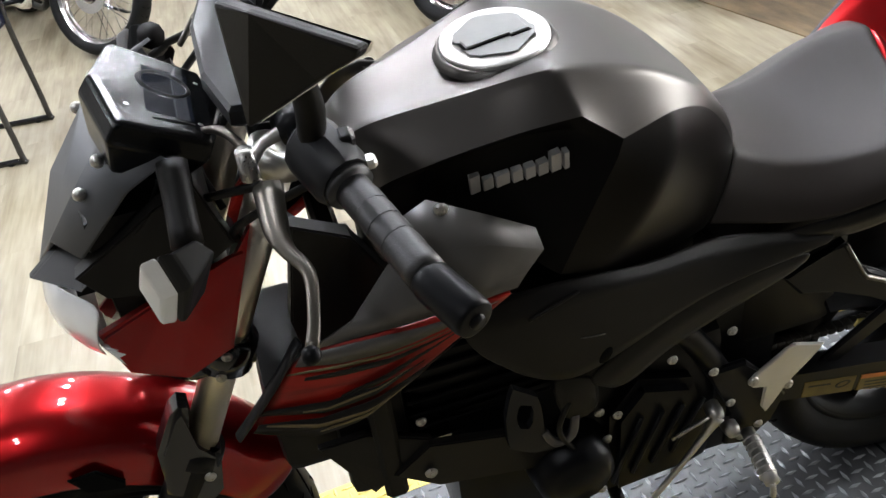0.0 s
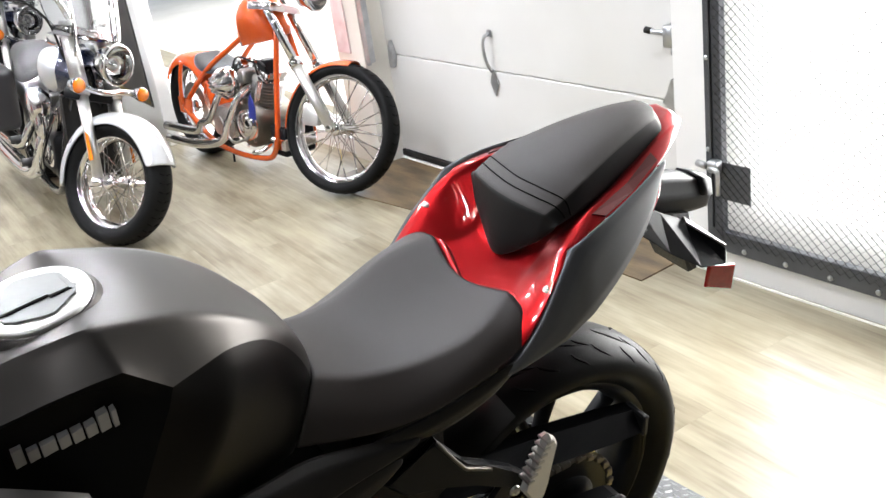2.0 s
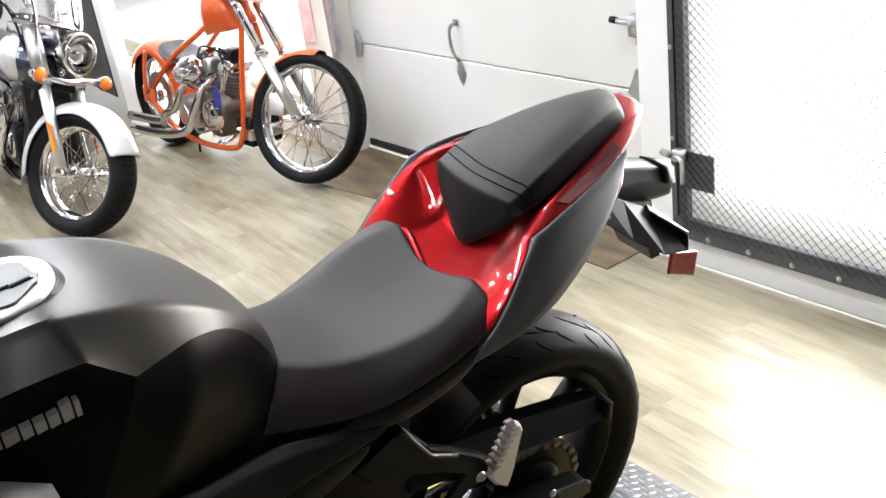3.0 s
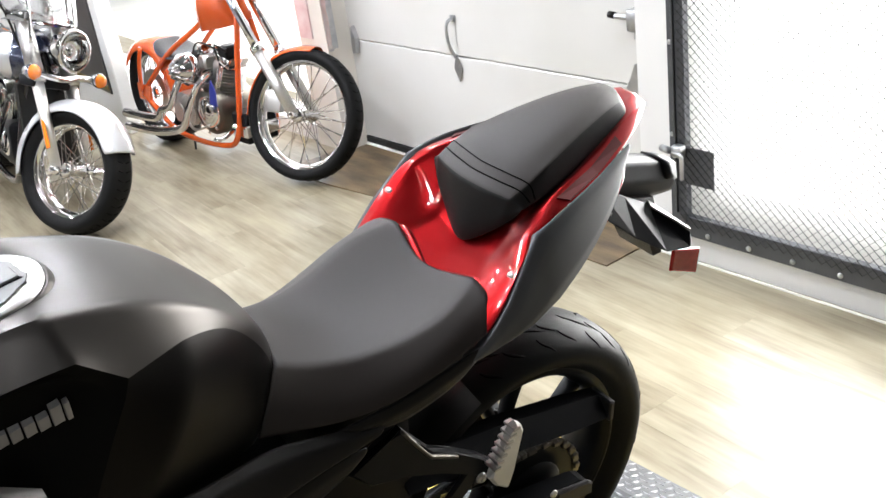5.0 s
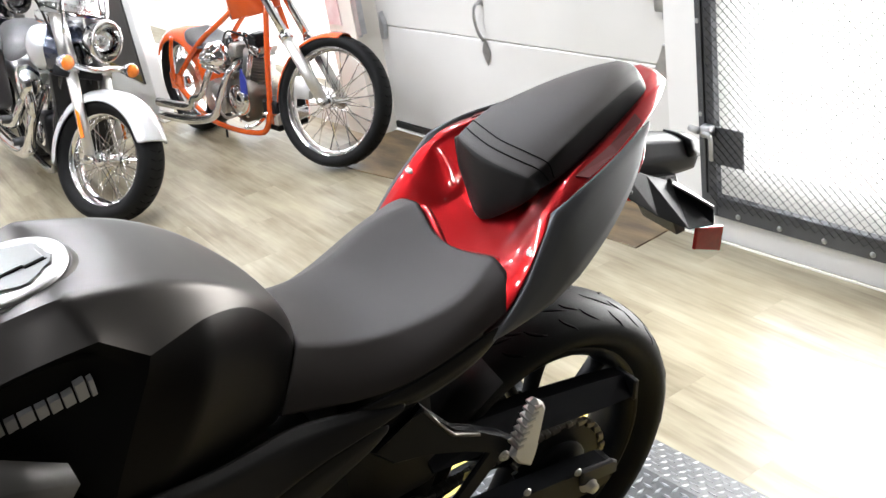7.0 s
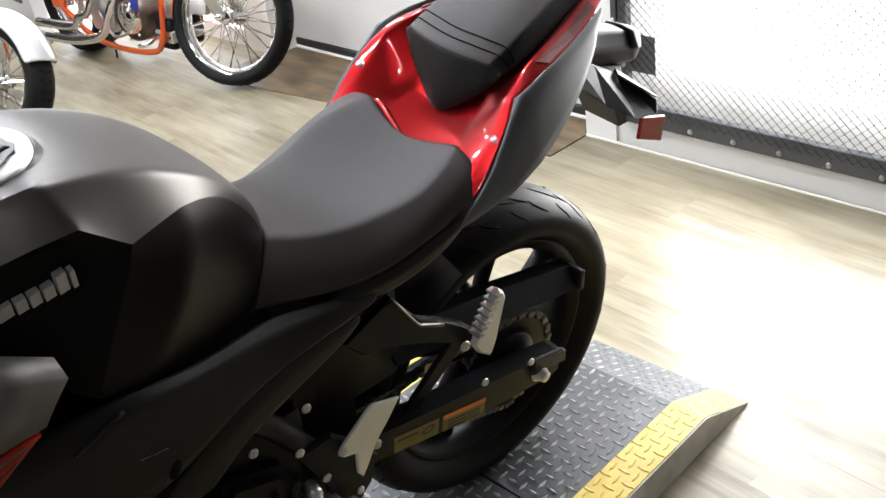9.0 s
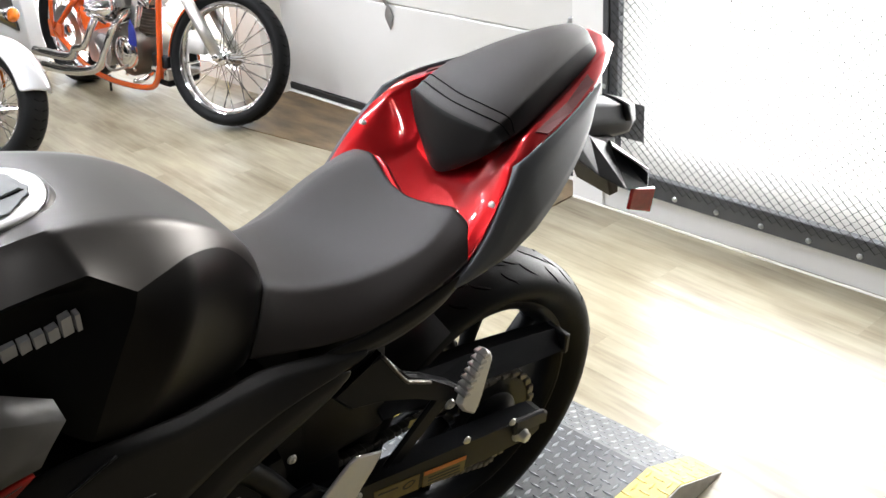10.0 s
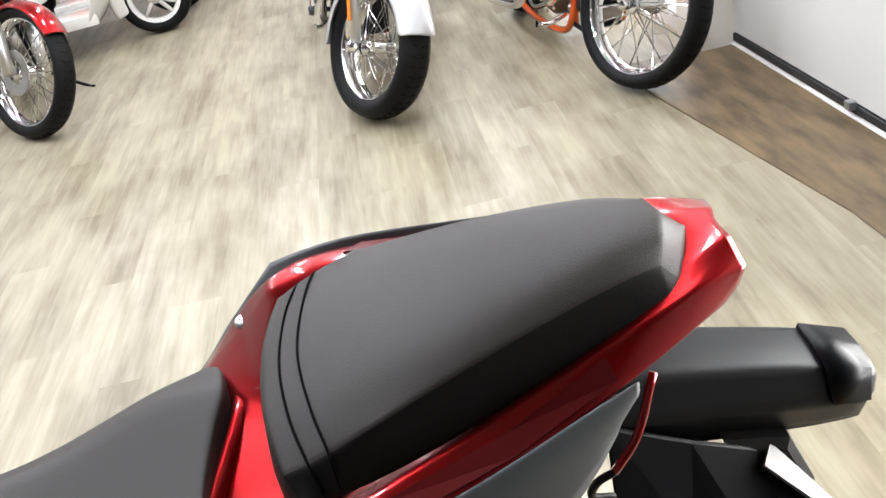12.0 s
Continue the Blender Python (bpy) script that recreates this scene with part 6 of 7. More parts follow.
def spoked_wheel(root, m, R, half, deep, spokes, disc=0.0):
    """Tyre, chrome rim, hub and crossing wire spokes."""
    hub = part("wheel", lathe([(0.008, -0.07), (0.030, -0.068), (0.034, -0.055), (0.024, -0.045), (0.024, 0.045), (0.034, 0.055), (0.030, 0.068), (0.008, 0.07)], 20), CHROME, root, "chrome spoked wheel", m=m)
    rim = R - deep
    part("rim", lathe([(rim + 0.004, -half * 0.66), (rim - 0.003, -half * 0.64), (rim - 0.008, -half * 0.50), (rim - 0.018, -half * 0.25), (rim - 0.020, 0), (rim - 0.018, half * 0.25), (rim - 0.008, half * 0.50), (rim - 0.003, half * 0.64), (rim + 0.004, half * 0.66)], 56), CHROME, hub, "polished chrome rim")
    t = [(rim, -half * 0.62), (rim + deep * 0.25, -half * 0.85), (rim + deep * 0.55, -half), (R - deep * 0.18, -half * 0.88), (R - deep * 0.05, -half * 0.55), (R, 0)]
    part("tyre", lathe(t + [(r, -h) for r, h in t[-2::-1]], 64), RUBBER, hub, "black road tyre")
    bits = bmesh.new()
    for k in range(44):
        a = 2 * math.pi * k / 44
        for s in (-1, 1):
            p = [((R + 0.0005 - 0.055 * deep * q) * math.cos(a + 0.03 * q), s * half * (0.10 + 0.42 * q), (R + 0.0005 - 0.055 * deep * q) * math.sin(a + 0.03 * q)) for q in (0, 0.5, 1)]
            tube(p, 0.0022, 4, 1, bm=bits)
    tagged(part("tread_groove", bits, GROOVE, hub), kind="stuff")
    pieces = []
    for s in (-1, 1):
        for d in (-1, 1):
            a1 = d * 0.55
            b = tube([(0.030, s * 0.052, 0.0), ((rim - 0.014) * math.cos(a1 * 0.62), s * half * 0.12, (rim - 0.014) * math.sin(a1 * 0.62))], 0.0020, 5)
            me = bpy.data.meshes.new("spoke")
            b.to_mesh(me)
            b.free()
            me.materials.append(CHROME)
            pieces.append(me)
    n = spokes // 4
    for k in range(n):
        for q, me in enumerate(pieces):
            ob = new("spoke", me)
            ob.parent, ob.rotation_euler = hub, (0, 2 * math.pi * (k + q * 0.25) / n, 0)
    if disc:
        part("brake_disc", lathe([(disc * 0.55, -0.064), (disc, -0.064), (disc, -0.060), (disc * 0.55, -0.060)], 36, closed=True), STEEL, hub, "steel brake disc", smooth=False)
    return hub


def wheel_guard(root, name, m, centre, R, half, a0, a1, mat, label, drop=0.05, n=12, peak=0.0):
    rows = []
    for k in range(n):
        a = radians(a0 + (a1 - a0) * k / (n - 1))
        c, s = math.cos(a), math.sin(a)
        r = R + peak * math.sin(math.pi * k / (n - 1))
        rows.append([(centre[0] + r * c, 0, centre[2] + r * s), (centre[0] + (r - 0.006) * c, half * 0.6, centre[2] + (r - 0.006) * s),
                     (centre[0] + (r - 0.025) * c, half * 0.95, centre[2] + (r - 0.025) * s), (centre[0] + (r - drop) * c, half, centre[2] + (r - drop) * s)])
    return part(name, grid(mirrored(rows)), mat, root, label, sub=1, thick=0.004, m=m)


def vee_engine(root, x, z, k=1.0):
    """A vee-twin: crankcase, two finned cylinders, covers, air cleaner."""
    e = part("engine", lathe([(0, -0.12 * k), (0.10 * k, -0.115 * k), (0.125 * k, -0.09 * k), (0.13 * k, 0.09 * k), (0.10 * k, 0.115 * k), (0, 0.12 * k)], 28, m=pose(x, 0, z)), DARK_STEEL, root, "chromed vee-twin engine")
    for q in range(8):
        a = math.pi * q / 4
        bolt(e, (x + 0.108 * k * math.cos(a), -0.117 * k, z + 0.108 * k * math.sin(a)), 0.010 * k, "Y", -1, CHROME)
    part("timing_cover", lathe([(0, -0.150 * k), (0.055 * k, -0.146 * k), (0.075 * k, -0.135 * k), (0.080 * k, -0.11 * k)], 28, m=pose(x + 0.03, 0, z)), CHROME, e, "chrome timing cover")
    for tilt in (-24, 24):
        m = pose(x, 0, z) @ pose(0, 0, 0, 0, tilt, 0)
        part("barrel", lathe([(0.055 * k, 0.08 * k), (0.055 * k, 0.26 * k), (0, 0.27 * k)], 20, "Z", m=m), SATIN_BLACK, e)
        for q in range(8):
            part("fin", lathe([(0.05 * k, 0), (0.080 * k, 0.001), (0.081 * k, 0.005), (0.05 * k, 0.006)], 20, "Z", m=m @ pose(0, 0, (0.105 + q * 0.0175) * k)), ALU, e, smooth=False)
        part("rocker_cover", box(-0.075 * k, -0.06 * k, 0.25 * k, 0.075 * k, 0.06 * k, 0.31 * k, 0.02 * k, 2, m=m), CHROME, e, "chrome rocker cover", auto=40)
        for yy in (-0.085, -0.070):
            part("push_rod_tube", tube([m @ Vector((0.02 * tilt / 24 * k, yy * k, 0.05 * k)), m @ Vector((0.035 * tilt / 24 * k, yy * k, 0.26 * k))], 0.009 * k, 8), CHROME, e)
    part("carburettor", box(x - 0.03 * k, -0.10 * k, z + 0.20 * k, x + 0.03 * k, 0.02, z + 0.27 * k, 0.01), STEEL, e, auto=40)
    return e


def chrome_headlight(root, m, at, r):
    h = part("headlight", lathe([(0.0, -r * 1.25), (r * 0.45, -r * 1.15), (r * 0.85, -r * 0.75), (r, -r * 0.15), (r * 1.06, 0.0), (r * 1.02, r * 0.12), (r * 0.93, r * 0.12)], 32, "X", at=at), CHROME, root, "round chrome headlight", m=m)
    part("lens", lathe([(r * 0.94, r * 0.08), (r * 0.6, r * 0.20), (0, r * 0.26)], 32, "X", at=at), CLEAR, h, "clear headlight lens")
    part("lens_bowl", lathe([(r * 0.92, r * 0.02), (r * 0.75, -r * 0.28), (r * 0.45, -r * 0.50), (r * 0.16, -r * 0.60), (r * 0.14, -r * 0.35), (0.0, -r * 0.33)], 24, "X", at=at), CHROME, h)
    return h


def amber_signal(root, m, at, r=0.033):
    s = part("turn_signal", lathe([(0, -0.045), (r * 0.7, -0.040), (r, -0.010), (r * 1.05, 0.0), (r, 0.004)], 18, "X", at=at), CHROME, root, "chrome turn signal with an amber lens", m=m)
    part("lens", lathe([(r * 0.98, 0.003), (r * 0.8, 0.016), (0, 0.020)], 18, "X", at=at), AMBER, s, "amber lens")


def touring_cruiser(name, x, y, heading, lean, steer, paint, label, screen=True, bags=True):
    root = machine(name, x, y, heading, lean, label)
    R = 0.274
    ax = (0, 0, R)
    T = turned((-0.06, 0, 0.30), 30, steer)
    line = lambda z: -(z - R) * 0.50
    spoked_wheel(root, T @ pose(*ax), R, 0.066, 0.078, 40, 0.0)
    wheel_guard(root, "front_mudguard", T, ax, 0.300, 0.080, 24, 194, paint, "deep painted front mudguard", 0.060, 14, 0.010)
    for s in (-1, 1):
        f = part("fork", tube([(line(0.92), s * 0.094, 0.92), (line(0.62), s * 0.094, 0.62)], 0.034, 16), STEEL, root, "brushed fork cover", m=T)
        part("fork_slider", tube([(line(0.66), s * 0.094, 0.66), (line(0.30) - 0.005, s * 0.094, 0.285)], [0.026, 0.025, 0.022], 14), ALU, f, "polished fork slider")
        part("side_reflector", slab([(line(0.36) - 0.010, 0.355), (line(0.36) + 0.012, 0.365), (line(0.46) + 0.012, 0.465), (line(0.46) - 0.010, 0.475)], s * 0.120, s * 0.126, 0.003), AMBER, f, "amber side reflector", smooth=False)
        part("axle_cap", lathe([(0, s * 0.14), (0.018, s * 0.138), (0.020, s * 0.10)], 14, at=ax), CHROME, f)
        amber_signal(root, T, (-0.105, s * 0.185, 0.665))
        part("handlebar", tube([(-0.33, s * 0.06, 0.93), (-0.36, s * 0.16, 1.02), (-0.47, s * 0.30, 1.00), (-0.60, s * 0.36, 0.96)], 0.013, 10), CHROME, root, "chrome handlebar", m=T)
        part("grip", tube([(-0.55, s * 0.343, 0.975), (-0.64, s * 0.378, 0.945)], 0.018, 12), GRIP, root, "black grip", m=T)
        part("cable", tube([(-0.47, s * 0.28, 1.00), (-0.36, s * 0.17, 0.92), (-0.34, s * 0.06, 0.76)], 0.006, 6), MATT_BLACK, root, m=T)
        part("mirror", tube([(-0.42, s * 0.24, 1.02), (-0.40, s * 0.28, 1.12), (-0.42, s * 0.30, 1.17)], [0.006, 0.006, 0.03], 10), CHROME, root, "chrome mirror", m=T)
    part("lamp_bar", tube([(-0.125, -0.185, 0.665), (-0.16, -0.12, 0.66), (-0.15, 0, 0.645), (-0.16, 0.12, 0.66), (-0.125, 0.185, 0.665)], 0.014, 10), CHROME, root, "bent chrome lamp bar", m=T)
    part("fork_yoke", box(-0.36, -0.14, 0.86, -0.24, 0.14, 0.91, 0.015, 2), CHROME, root, m=T, auto=40)
    part("lower_yoke", box(-0.25, -0.13, 0.60, -0.16, 0.13, 0.65, 0.012, 2), SATIN_BLACK, root, m=T, auto=40)
    chrome_headlight(root, T, (-0.09, 0, 0.775), 0.088)
    if screen:
        w = part("windscreen", grid(mirrored([[(-0.20, 0, 0.86), (-0.23, 0.14, 0.86), (-0.30, 0.22, 0.88)], [(-0.30, 0, 1.10), (-0.33, 0.16, 1.10), (-0.40, 0.25, 1.10)], [(-0.38, 0, 1.36), (-0.41, 0.15, 1.34), (-0.47, 0.22, 1.30)]])), CLEAR, root, "clear touring windscreen", sub=2, thick=0.004, m=T)
        w.visible_shadow = False
        for s in (-1, 1):
            part("screen_stay", tube([(-0.22, s * 0.11, 0.78), (-0.24, s * 0.125, 0.92), (-0.33, s * 0.14, 1.12)], 0.007, 8), CHROME, root, "chrome screen stay", m=T)
    tk = [[(-0.26, 0, 0.76), (-0.26, 0.05, 0.74), (-0.26, 0.06, 0.70), (-0.27, 0.03, 0.66)], [(-0.34, 0, 0.83), (-0.34, 0.11, 0.80), (-0.34, 0.145, 0.72), (-0.35, 0.10, 0.62)],
          [(-0.48, 0, 0.85), (-0.48, 0.12, 0.82), (-0.48, 0.150, 0.74), (-0.48, 0.11, 0.64)], [(-0.65, 0, 0.80), (-0.65, 0.09, 0.78), (-0.65, 0.105, 0.72), (-0.65, 0.08, 0.66)], [(-0.78, 0, 0.72), (-0.78, 0.05, 0.71), (-0.78, 0.055, 0.69), (-0.78, 0.04, 0.67)]]
    tank_part = part("fuel_tank", grid(mirrored(tk)), NAVY, root, "rounded dark fuel tank", sub=2, thick=0.004)
    for s in (-1, 1):
        part("tank_panel", ball((-0.425, s * 0.085, 0.725), 0.112, 22, scale=(1.0, 0.62, 0.92)), paint, tank_part, "rounded painted tank panel")
        part("side_cover", ball((-0.50, s * 0.165, 0.475), 0.062, 18, scale=(0.75, 0.45, 1.45)), CHROME, root, "oval chrome side cover")
    part("tank_console", box(-0.68, -0.05, 0.815, -0.40, 0.05, 0.865, 0.02, 2), CHROME, root, "chrome tank console", auto=40)
    part("seat", grid(mirrored([[(-0.72, 0, 0.72), (-0.72, 0.06, 0.71), (-0.72, 0.09, 0.66)], [(-0.85, 0, 0.66), (-0.85, 0.13, 0.66), (-0.85, 0.16, 0.60)], [(-1.02, 0, 0.68), (-1.02, 0.15, 0.69), (-1.02, 0.17, 0.62)], [(-1.12, 0, 0.76), (-1.12, 0.10, 0.75), (-1.12, 0.13, 0.66)], [(-1.38, 0, 0.76), (-1.38, 0.09, 0.75), (-1.38, 0.11, 0.68)]])), LEATHER, root, "black leather saddle", sub=2, thick=0.006)
    vee_engine(root, -0.62, 0.32, 1.0)
    part("air_cleaner", lathe([(0, -0.205), (0.06, -0.20), (0.085, -0.185), (0.09, -0.14), (0.05, -0.10)], 28, at=(-0.55, 0, 0.55)), CHROME, root, "round chrome air cleaner")
    part("radiator_cover", box(-0.36, -0.10, 0.24, -0.30, 0.10, 0.62, 0.015, 2), MATT_BLACK, root, "black radiator cover", auto=40)
    for s in (-1, 1):
        part("down_tube", tube([(-0.30, s * 0.03, 0.74), (-0.34, s * 0.10, 0.40), (-0.44, s * 0.13, 0.16), (-0.90, s * 0.13, 0.15), (-1.25, s * 0.12, 0.28)], 0.018, 10), GLOSS_BLACK, root, "black frame tube")
    part("engine_case", box(-0.80, -0.13, 0.20, -0.44, 0.13, 0.42, 0.04, 3), SATIN_BLACK, root, auto=40)
    part("exhaust", tube([(-0.52, -0.10, 0.52), (-0.50, -0.17, 0.40), (-0.60, -0.20, 0.24), (-0.90, -0.21, 0.20), (-1.70, -0.22, 0.24)], [0.026, 0.026, 0.028, 0.040, 0.042], 16), CHROME, root, "long chrome exhaust")
    part("exhaust", tube([(-0.76, -0.10, 0.52), (-0.78, -0.17, 0.40), (-0.86, -0.19, 0.32), (-1.10, -0.20, 0.30), (-1.70, -0.22, 0.34)], [0.024, 0.024, 0.026, 0.038, 0.040], 16), CHROME, root, "long chrome exhaust")
    for s in (-1, 1):
        for xx, zz in ((-0.70, 0.26), (-0.92, 0.33)):
            p = part("footrest", tube([(xx, s * 0.15, zz), (xx, s * 0.25, zz)], [0.012, 0.018], 12), CHROME, root, "chrome foot-rest")
            part("rubber", tube([(xx, s * 0.17, zz), (xx, s * 0.245, zz)], 0.0205, 12), GRIP, p)
    part("brake_pedal", tube([(-0.62, -0.16, 0.24), (-0.50, -0.20, 0.24), (-0.44, -0.22, 0.26)], 0.008, 8), CHROME, root)
    spoked_wheel(root, pose(-1.40, 0, R), R, 0.075, 0.080, 40, 0.12)
    wheel_guard(root, "rear_mudguard", None, (-1.40, 0, R), 0.322, 0.105, 20, 172, paint, "painted rear mudguard", 0.12, 12)
    if bags:
        for s in (-1, 1):
            b = part("saddle_bag", box(-1.62, s * 0.24 - 0.10, 0.34, -1.08, s * 0.24 + 0.10, 0.66, 0.05, 3), LEATHER, root, "black leather saddle bag", auto=40)
            for xx in (-1.25, -1.45):
                part("strap", box(xx - 0.016, s * 0.345 - 0.006, 0.42, xx + 0.016, s * 0.345 + 0.006, 0.645, 0.004), LEATHER, b, smooth=False)
                part("buckle", box(xx - 0.02, s * 0.353 - 0.005, 0.45, xx + 0.02, s * 0.353 + 0.005, 0.48, 0.003), CHROME, b, smooth=False)
    part("side_stand", tube([(-0.75, 0.12, 0.18), (-0.72, 0.20, 0.08), (-0.70, 0.26, 0.048)], 0.011, 8), SATIN_BLACK, root, "side stand, folded out")
    return root


touring_cruiser("cruiser", -0.050, 3.12, -90, 8, 33, SILVER_PAINT, "pearl silver touring cruiser with chrome fork and black saddle bags")
touring_cruiser("cruiser", 0.02, 5.25, -92, 8, 30, NAVY, "dark blue touring cruiser with chrome headlight, parked behind another", bags=False)


def chopper():
    root = machine("chopper", 0.940, 2.80, -82, 4, "orange custom chopper with long chrome fork and spoked wheels")
    R = 0.297
    ax = (0.0, 0, R)
    T = turned((-0.30, 0, 0.62), 40, 24)
    spoked_wheel(root, T @ pose(*ax), R, 0.048, 0.055, 48)
    line = lambda z: -(z - R) * 0.80
    for s in (-1, 1):
        f = part("fork", tube([(line(1.02), s * 0.085, 1.02), (line(0.56), s * 0.085, 0.56)], 0.020, 14), CHROME, root, "long chrome fork tube", m=T)
        part("fork_slider", tube([(line(0.575), s * 0.085, 0.575), (line(0.30), s * 0.085, 0.30)], [0.027, 0.027, 0.024], 14), ALU, f, "silver fork slider")
        part("slider_collar", tube([(line(0.585), s * 0.085, 0.585), (line(0.555), s * 0.085, 0.555)], 0.031, 14), CHROME, f)
        part("axle_nut", lathe([(0, s * 0.115), (0.016, s * 0.112), (0.018, s * 0.08)], 10, at=ax), CHROME, f)
        part("handlebar", tube([(-0.50, s * 0.05, 0.92), (-0.50, s * 0.14, 1.02), (-0.58, s * 0.30, 1.06), (-0.72, s * 0.36, 1.02)], 0.013, 10), CHROME, root, "chrome handlebar", m=T)
    wheel_guard(root, "front_mudguard", T, ax, 0.314, 0.052, 80, 186, ORANGE_PAINT, "short orange front mudguard", 0.03, 10)
    part("caliper", box(-0.16, -0.095, 0.30, -0.07, -0.055, 0.40, 0.012, 2), ALU, root, "silver brake caliper", m=T, auto=40)
    part("fork_yoke", box(-0.50, -0.12, 0.80, -0.36, 0.12, 0.84, 0.01, 2), CHROME, root, m=T @ pose(0, 0, 0), auto=40)
    chrome_headlight(root, T, (-0.20, 0, 0.90), 0.085)
    # orange rigid frame
    col = ORANGE_PAINT
    part("neck", tube([(-0.36, 0, 0.70), (-0.44, 0, 0.86)], 0.032, 14), col, root, "orange steering neck")
    for s in (-1, 1):
        part("frame_tube", tube([(-0.42, s * 0.02, 0.82), (-0.75, s * 0.06, 0.64), (-1.00, s * 0.10, 0.50), (-1.27, s * 0.13, R - 0.01)], 0.0145, 10), col, root, "orange frame tube")
        part("frame_tube", tube([(-0.38, s * 0.03, 0.74), (-0.375, s * 0.08, 0.45), (-0.40, s * 0.11, 0.18), (-0.52, s * 0.13, 0.11), (-0.95, s * 0.13, 0.12), (-1.27, s * 0.13, R - 0.02)], 0.0145, 10), col, root, "orange frame cradle")
        part("axle_plate", slab([(-1.32, R - 0.05), (-1.20, R - 0.05), (-1.18, R + 0.03), (-1.32, R + 0.04)], s * 0.122, s * 0.138, 0.004), col, root, smooth=False)
    part("seat_post", tube([(-0.98, 0, 0.50), (-1.00, 0, 0.15)], 0.03, 12), col, root, "orange seat post")
    part("fuel_tank", grid(mirrored([[(-0.36, 0, 0.74), (-0.36, 0.03, 0.72), (-0.36, 0.04, 0.69), (-0.36, 0.03, 0.665)], [(-0.42, 0, 0.87), (-0.42, 0.09, 0.85), (-0.41, 0.12, 0.76), (-0.41, 0.07, 0.655)], [(-0.58, 0, 0.93), (-0.58, 0.11, 0.90), (-0.58, 0.135, 0.78), (-0.58, 0.08, 0.63)], [(-0.74, 0, 0.86), (-0.74, 0.08, 0.83), (-0.75, 0.10, 0.74), (-0.75, 0.06, 0.60)], [(-0.82, 0, 0.70), (-0.82, 0.03, 0.69), (-0.82, 0.04, 0.66), (-0.80, 0.03, 0.60)]])), col, root, "tall orange fuel tank", sub=2, thick=0.004, m=Matrix.Translation((-0.56, 0, 0.77)) @ Matrix.Diagonal((0.74, 0.80, 0.86, 1)) @ Matrix.Translation((0.56, 0, -0.77)))
    part("seat", grid(mirrored([[(-0.80, 0, 0.56), (-0.80, 0.03, 0.56), (-0.80, 0.04, 0.53)], [(-0.92, 0, 0.545), (-0.92, 0.10, 0.55), (-0.92, 0.12, 0.52)], [(-1.05, 0, 0.555), (-1.05, 0.13, 0.575), (-1.05, 0.145, 0.54)], [(-1.15, 0, 0.60), (-1.15, 0.11, 0.62), (-1.15, 0.12, 0.58)], [(-1.19, 0, 0.62), (-1.19, 0.07, 0.63), (-1.19, 0.08, 0.60)]])), LEATHER, root, "dark leather solo saddle", sub=2, thick=0.01, m=Matrix.Translation((-1.05, 0, 0.50)) @ Matrix.Diagonal((0.86, 0.85, 0.85, 1)) @ Matrix.Translation((1.05, 0, -0.55)))
    spoked_wheel(root, pose(-1.27, 0, 0.272), 0.272, 0.090, 0.075, 40, 0.13)
    wheel_guard(root, "rear_mudguard", None, (-1.27, 0, 0.272), 0.302, 0.105, 28, 150, col, "orange rear mudguard", 0.07, 10)
    part("mudguard_strut", tube([(-1.27, -0.14, R), (-1.25, -0.14, 0.42), (-1.22, -0.13, 0.53)], 0.011, 8), col, root, "orange mudguard strut")
    vee_engine(root, -0.66, 0.26, 1.0)
    part("air_cleaner", lathe([(0, -0.235), (0.03, -0.23), (0.045, -0.20), (0.075, -0.165), (0.08, -0.13), (0.05, -0.10)], 24, at=(-0.72, 0, 0.47)), CHROME, root, "finned chrome air cleaner")
    for k in range(9):
        a = 2 * math.pi * k / 9
        part("cleaner_fin", tube([(-0.72 + 0.03 * math.cos(a), -0.232, 0.47 + 0.03 * math.sin(a)), (-0.72 + 0.078 * math.cos(a), -0.160, 0.47 + 0.078 * math.sin(a))], 0.006, 6), CHROME, root)
    part("oil_tank", lathe([(0, -0.12), (0.075, -0.115), (0.085, -0.09), (0.085, 0.09), (0.075, 0.115), (0, 0.12)], 24, at=(-0.98, 0, 0.36)), col, root, "orange oil tank")
    part("primary_case", box(-1.02, 0.04, 0.17, -0.62, 0.16, 0.31, 0.04, 3), CHROME, root, "chrome primary drive case", auto=40)
    for k in range(6):
        bolt(root, (-0.98 + k * 0.06, 0.162, 0.20 + 0.08 * (k % 2)), 0.010, "Y", 1, STEEL)
    part("ignition_coil", box(-0.56, -0.06, 0.52, -0.48, 0.02, 0.58, 0.008), SATIN_BLACK, root, "black ignition coil", auto=40)
    for dx in (-0.02, 0.03):
        part("spark_wire", tube([(-0.52 + dx, -0.05, 0.55), (-0.56 + dx * 3, -0.12, 0.60), (-0.64 + dx * 5, -0.10, 0.52)], 0.005, 6), MATT_BLACK, root, "black spark wire")
    part("oil_line", tube([(-0.60, -0.15, 0.20), (-0.74, -0.16, 0.17), (-0.88, -0.13, 0.26), (-0.95, -0.10, 0.30)], 0.007, 8), STEEL, root, "braided oil line")
    part("rear_pulley", lathe([(0.03, -0.13), (0.075, -0.128), (0.080, -0.115), (0.03, -0.11)], 24, at=(-0.84, 0, 0.24)), STEEL, root, "steel pulley")
    part("gearbox", box(-1.00, -0.12, 0.16, -0.80, 0.06, 0.33, 0.03, 2), ALU, root, "silver gearbox", auto=40)
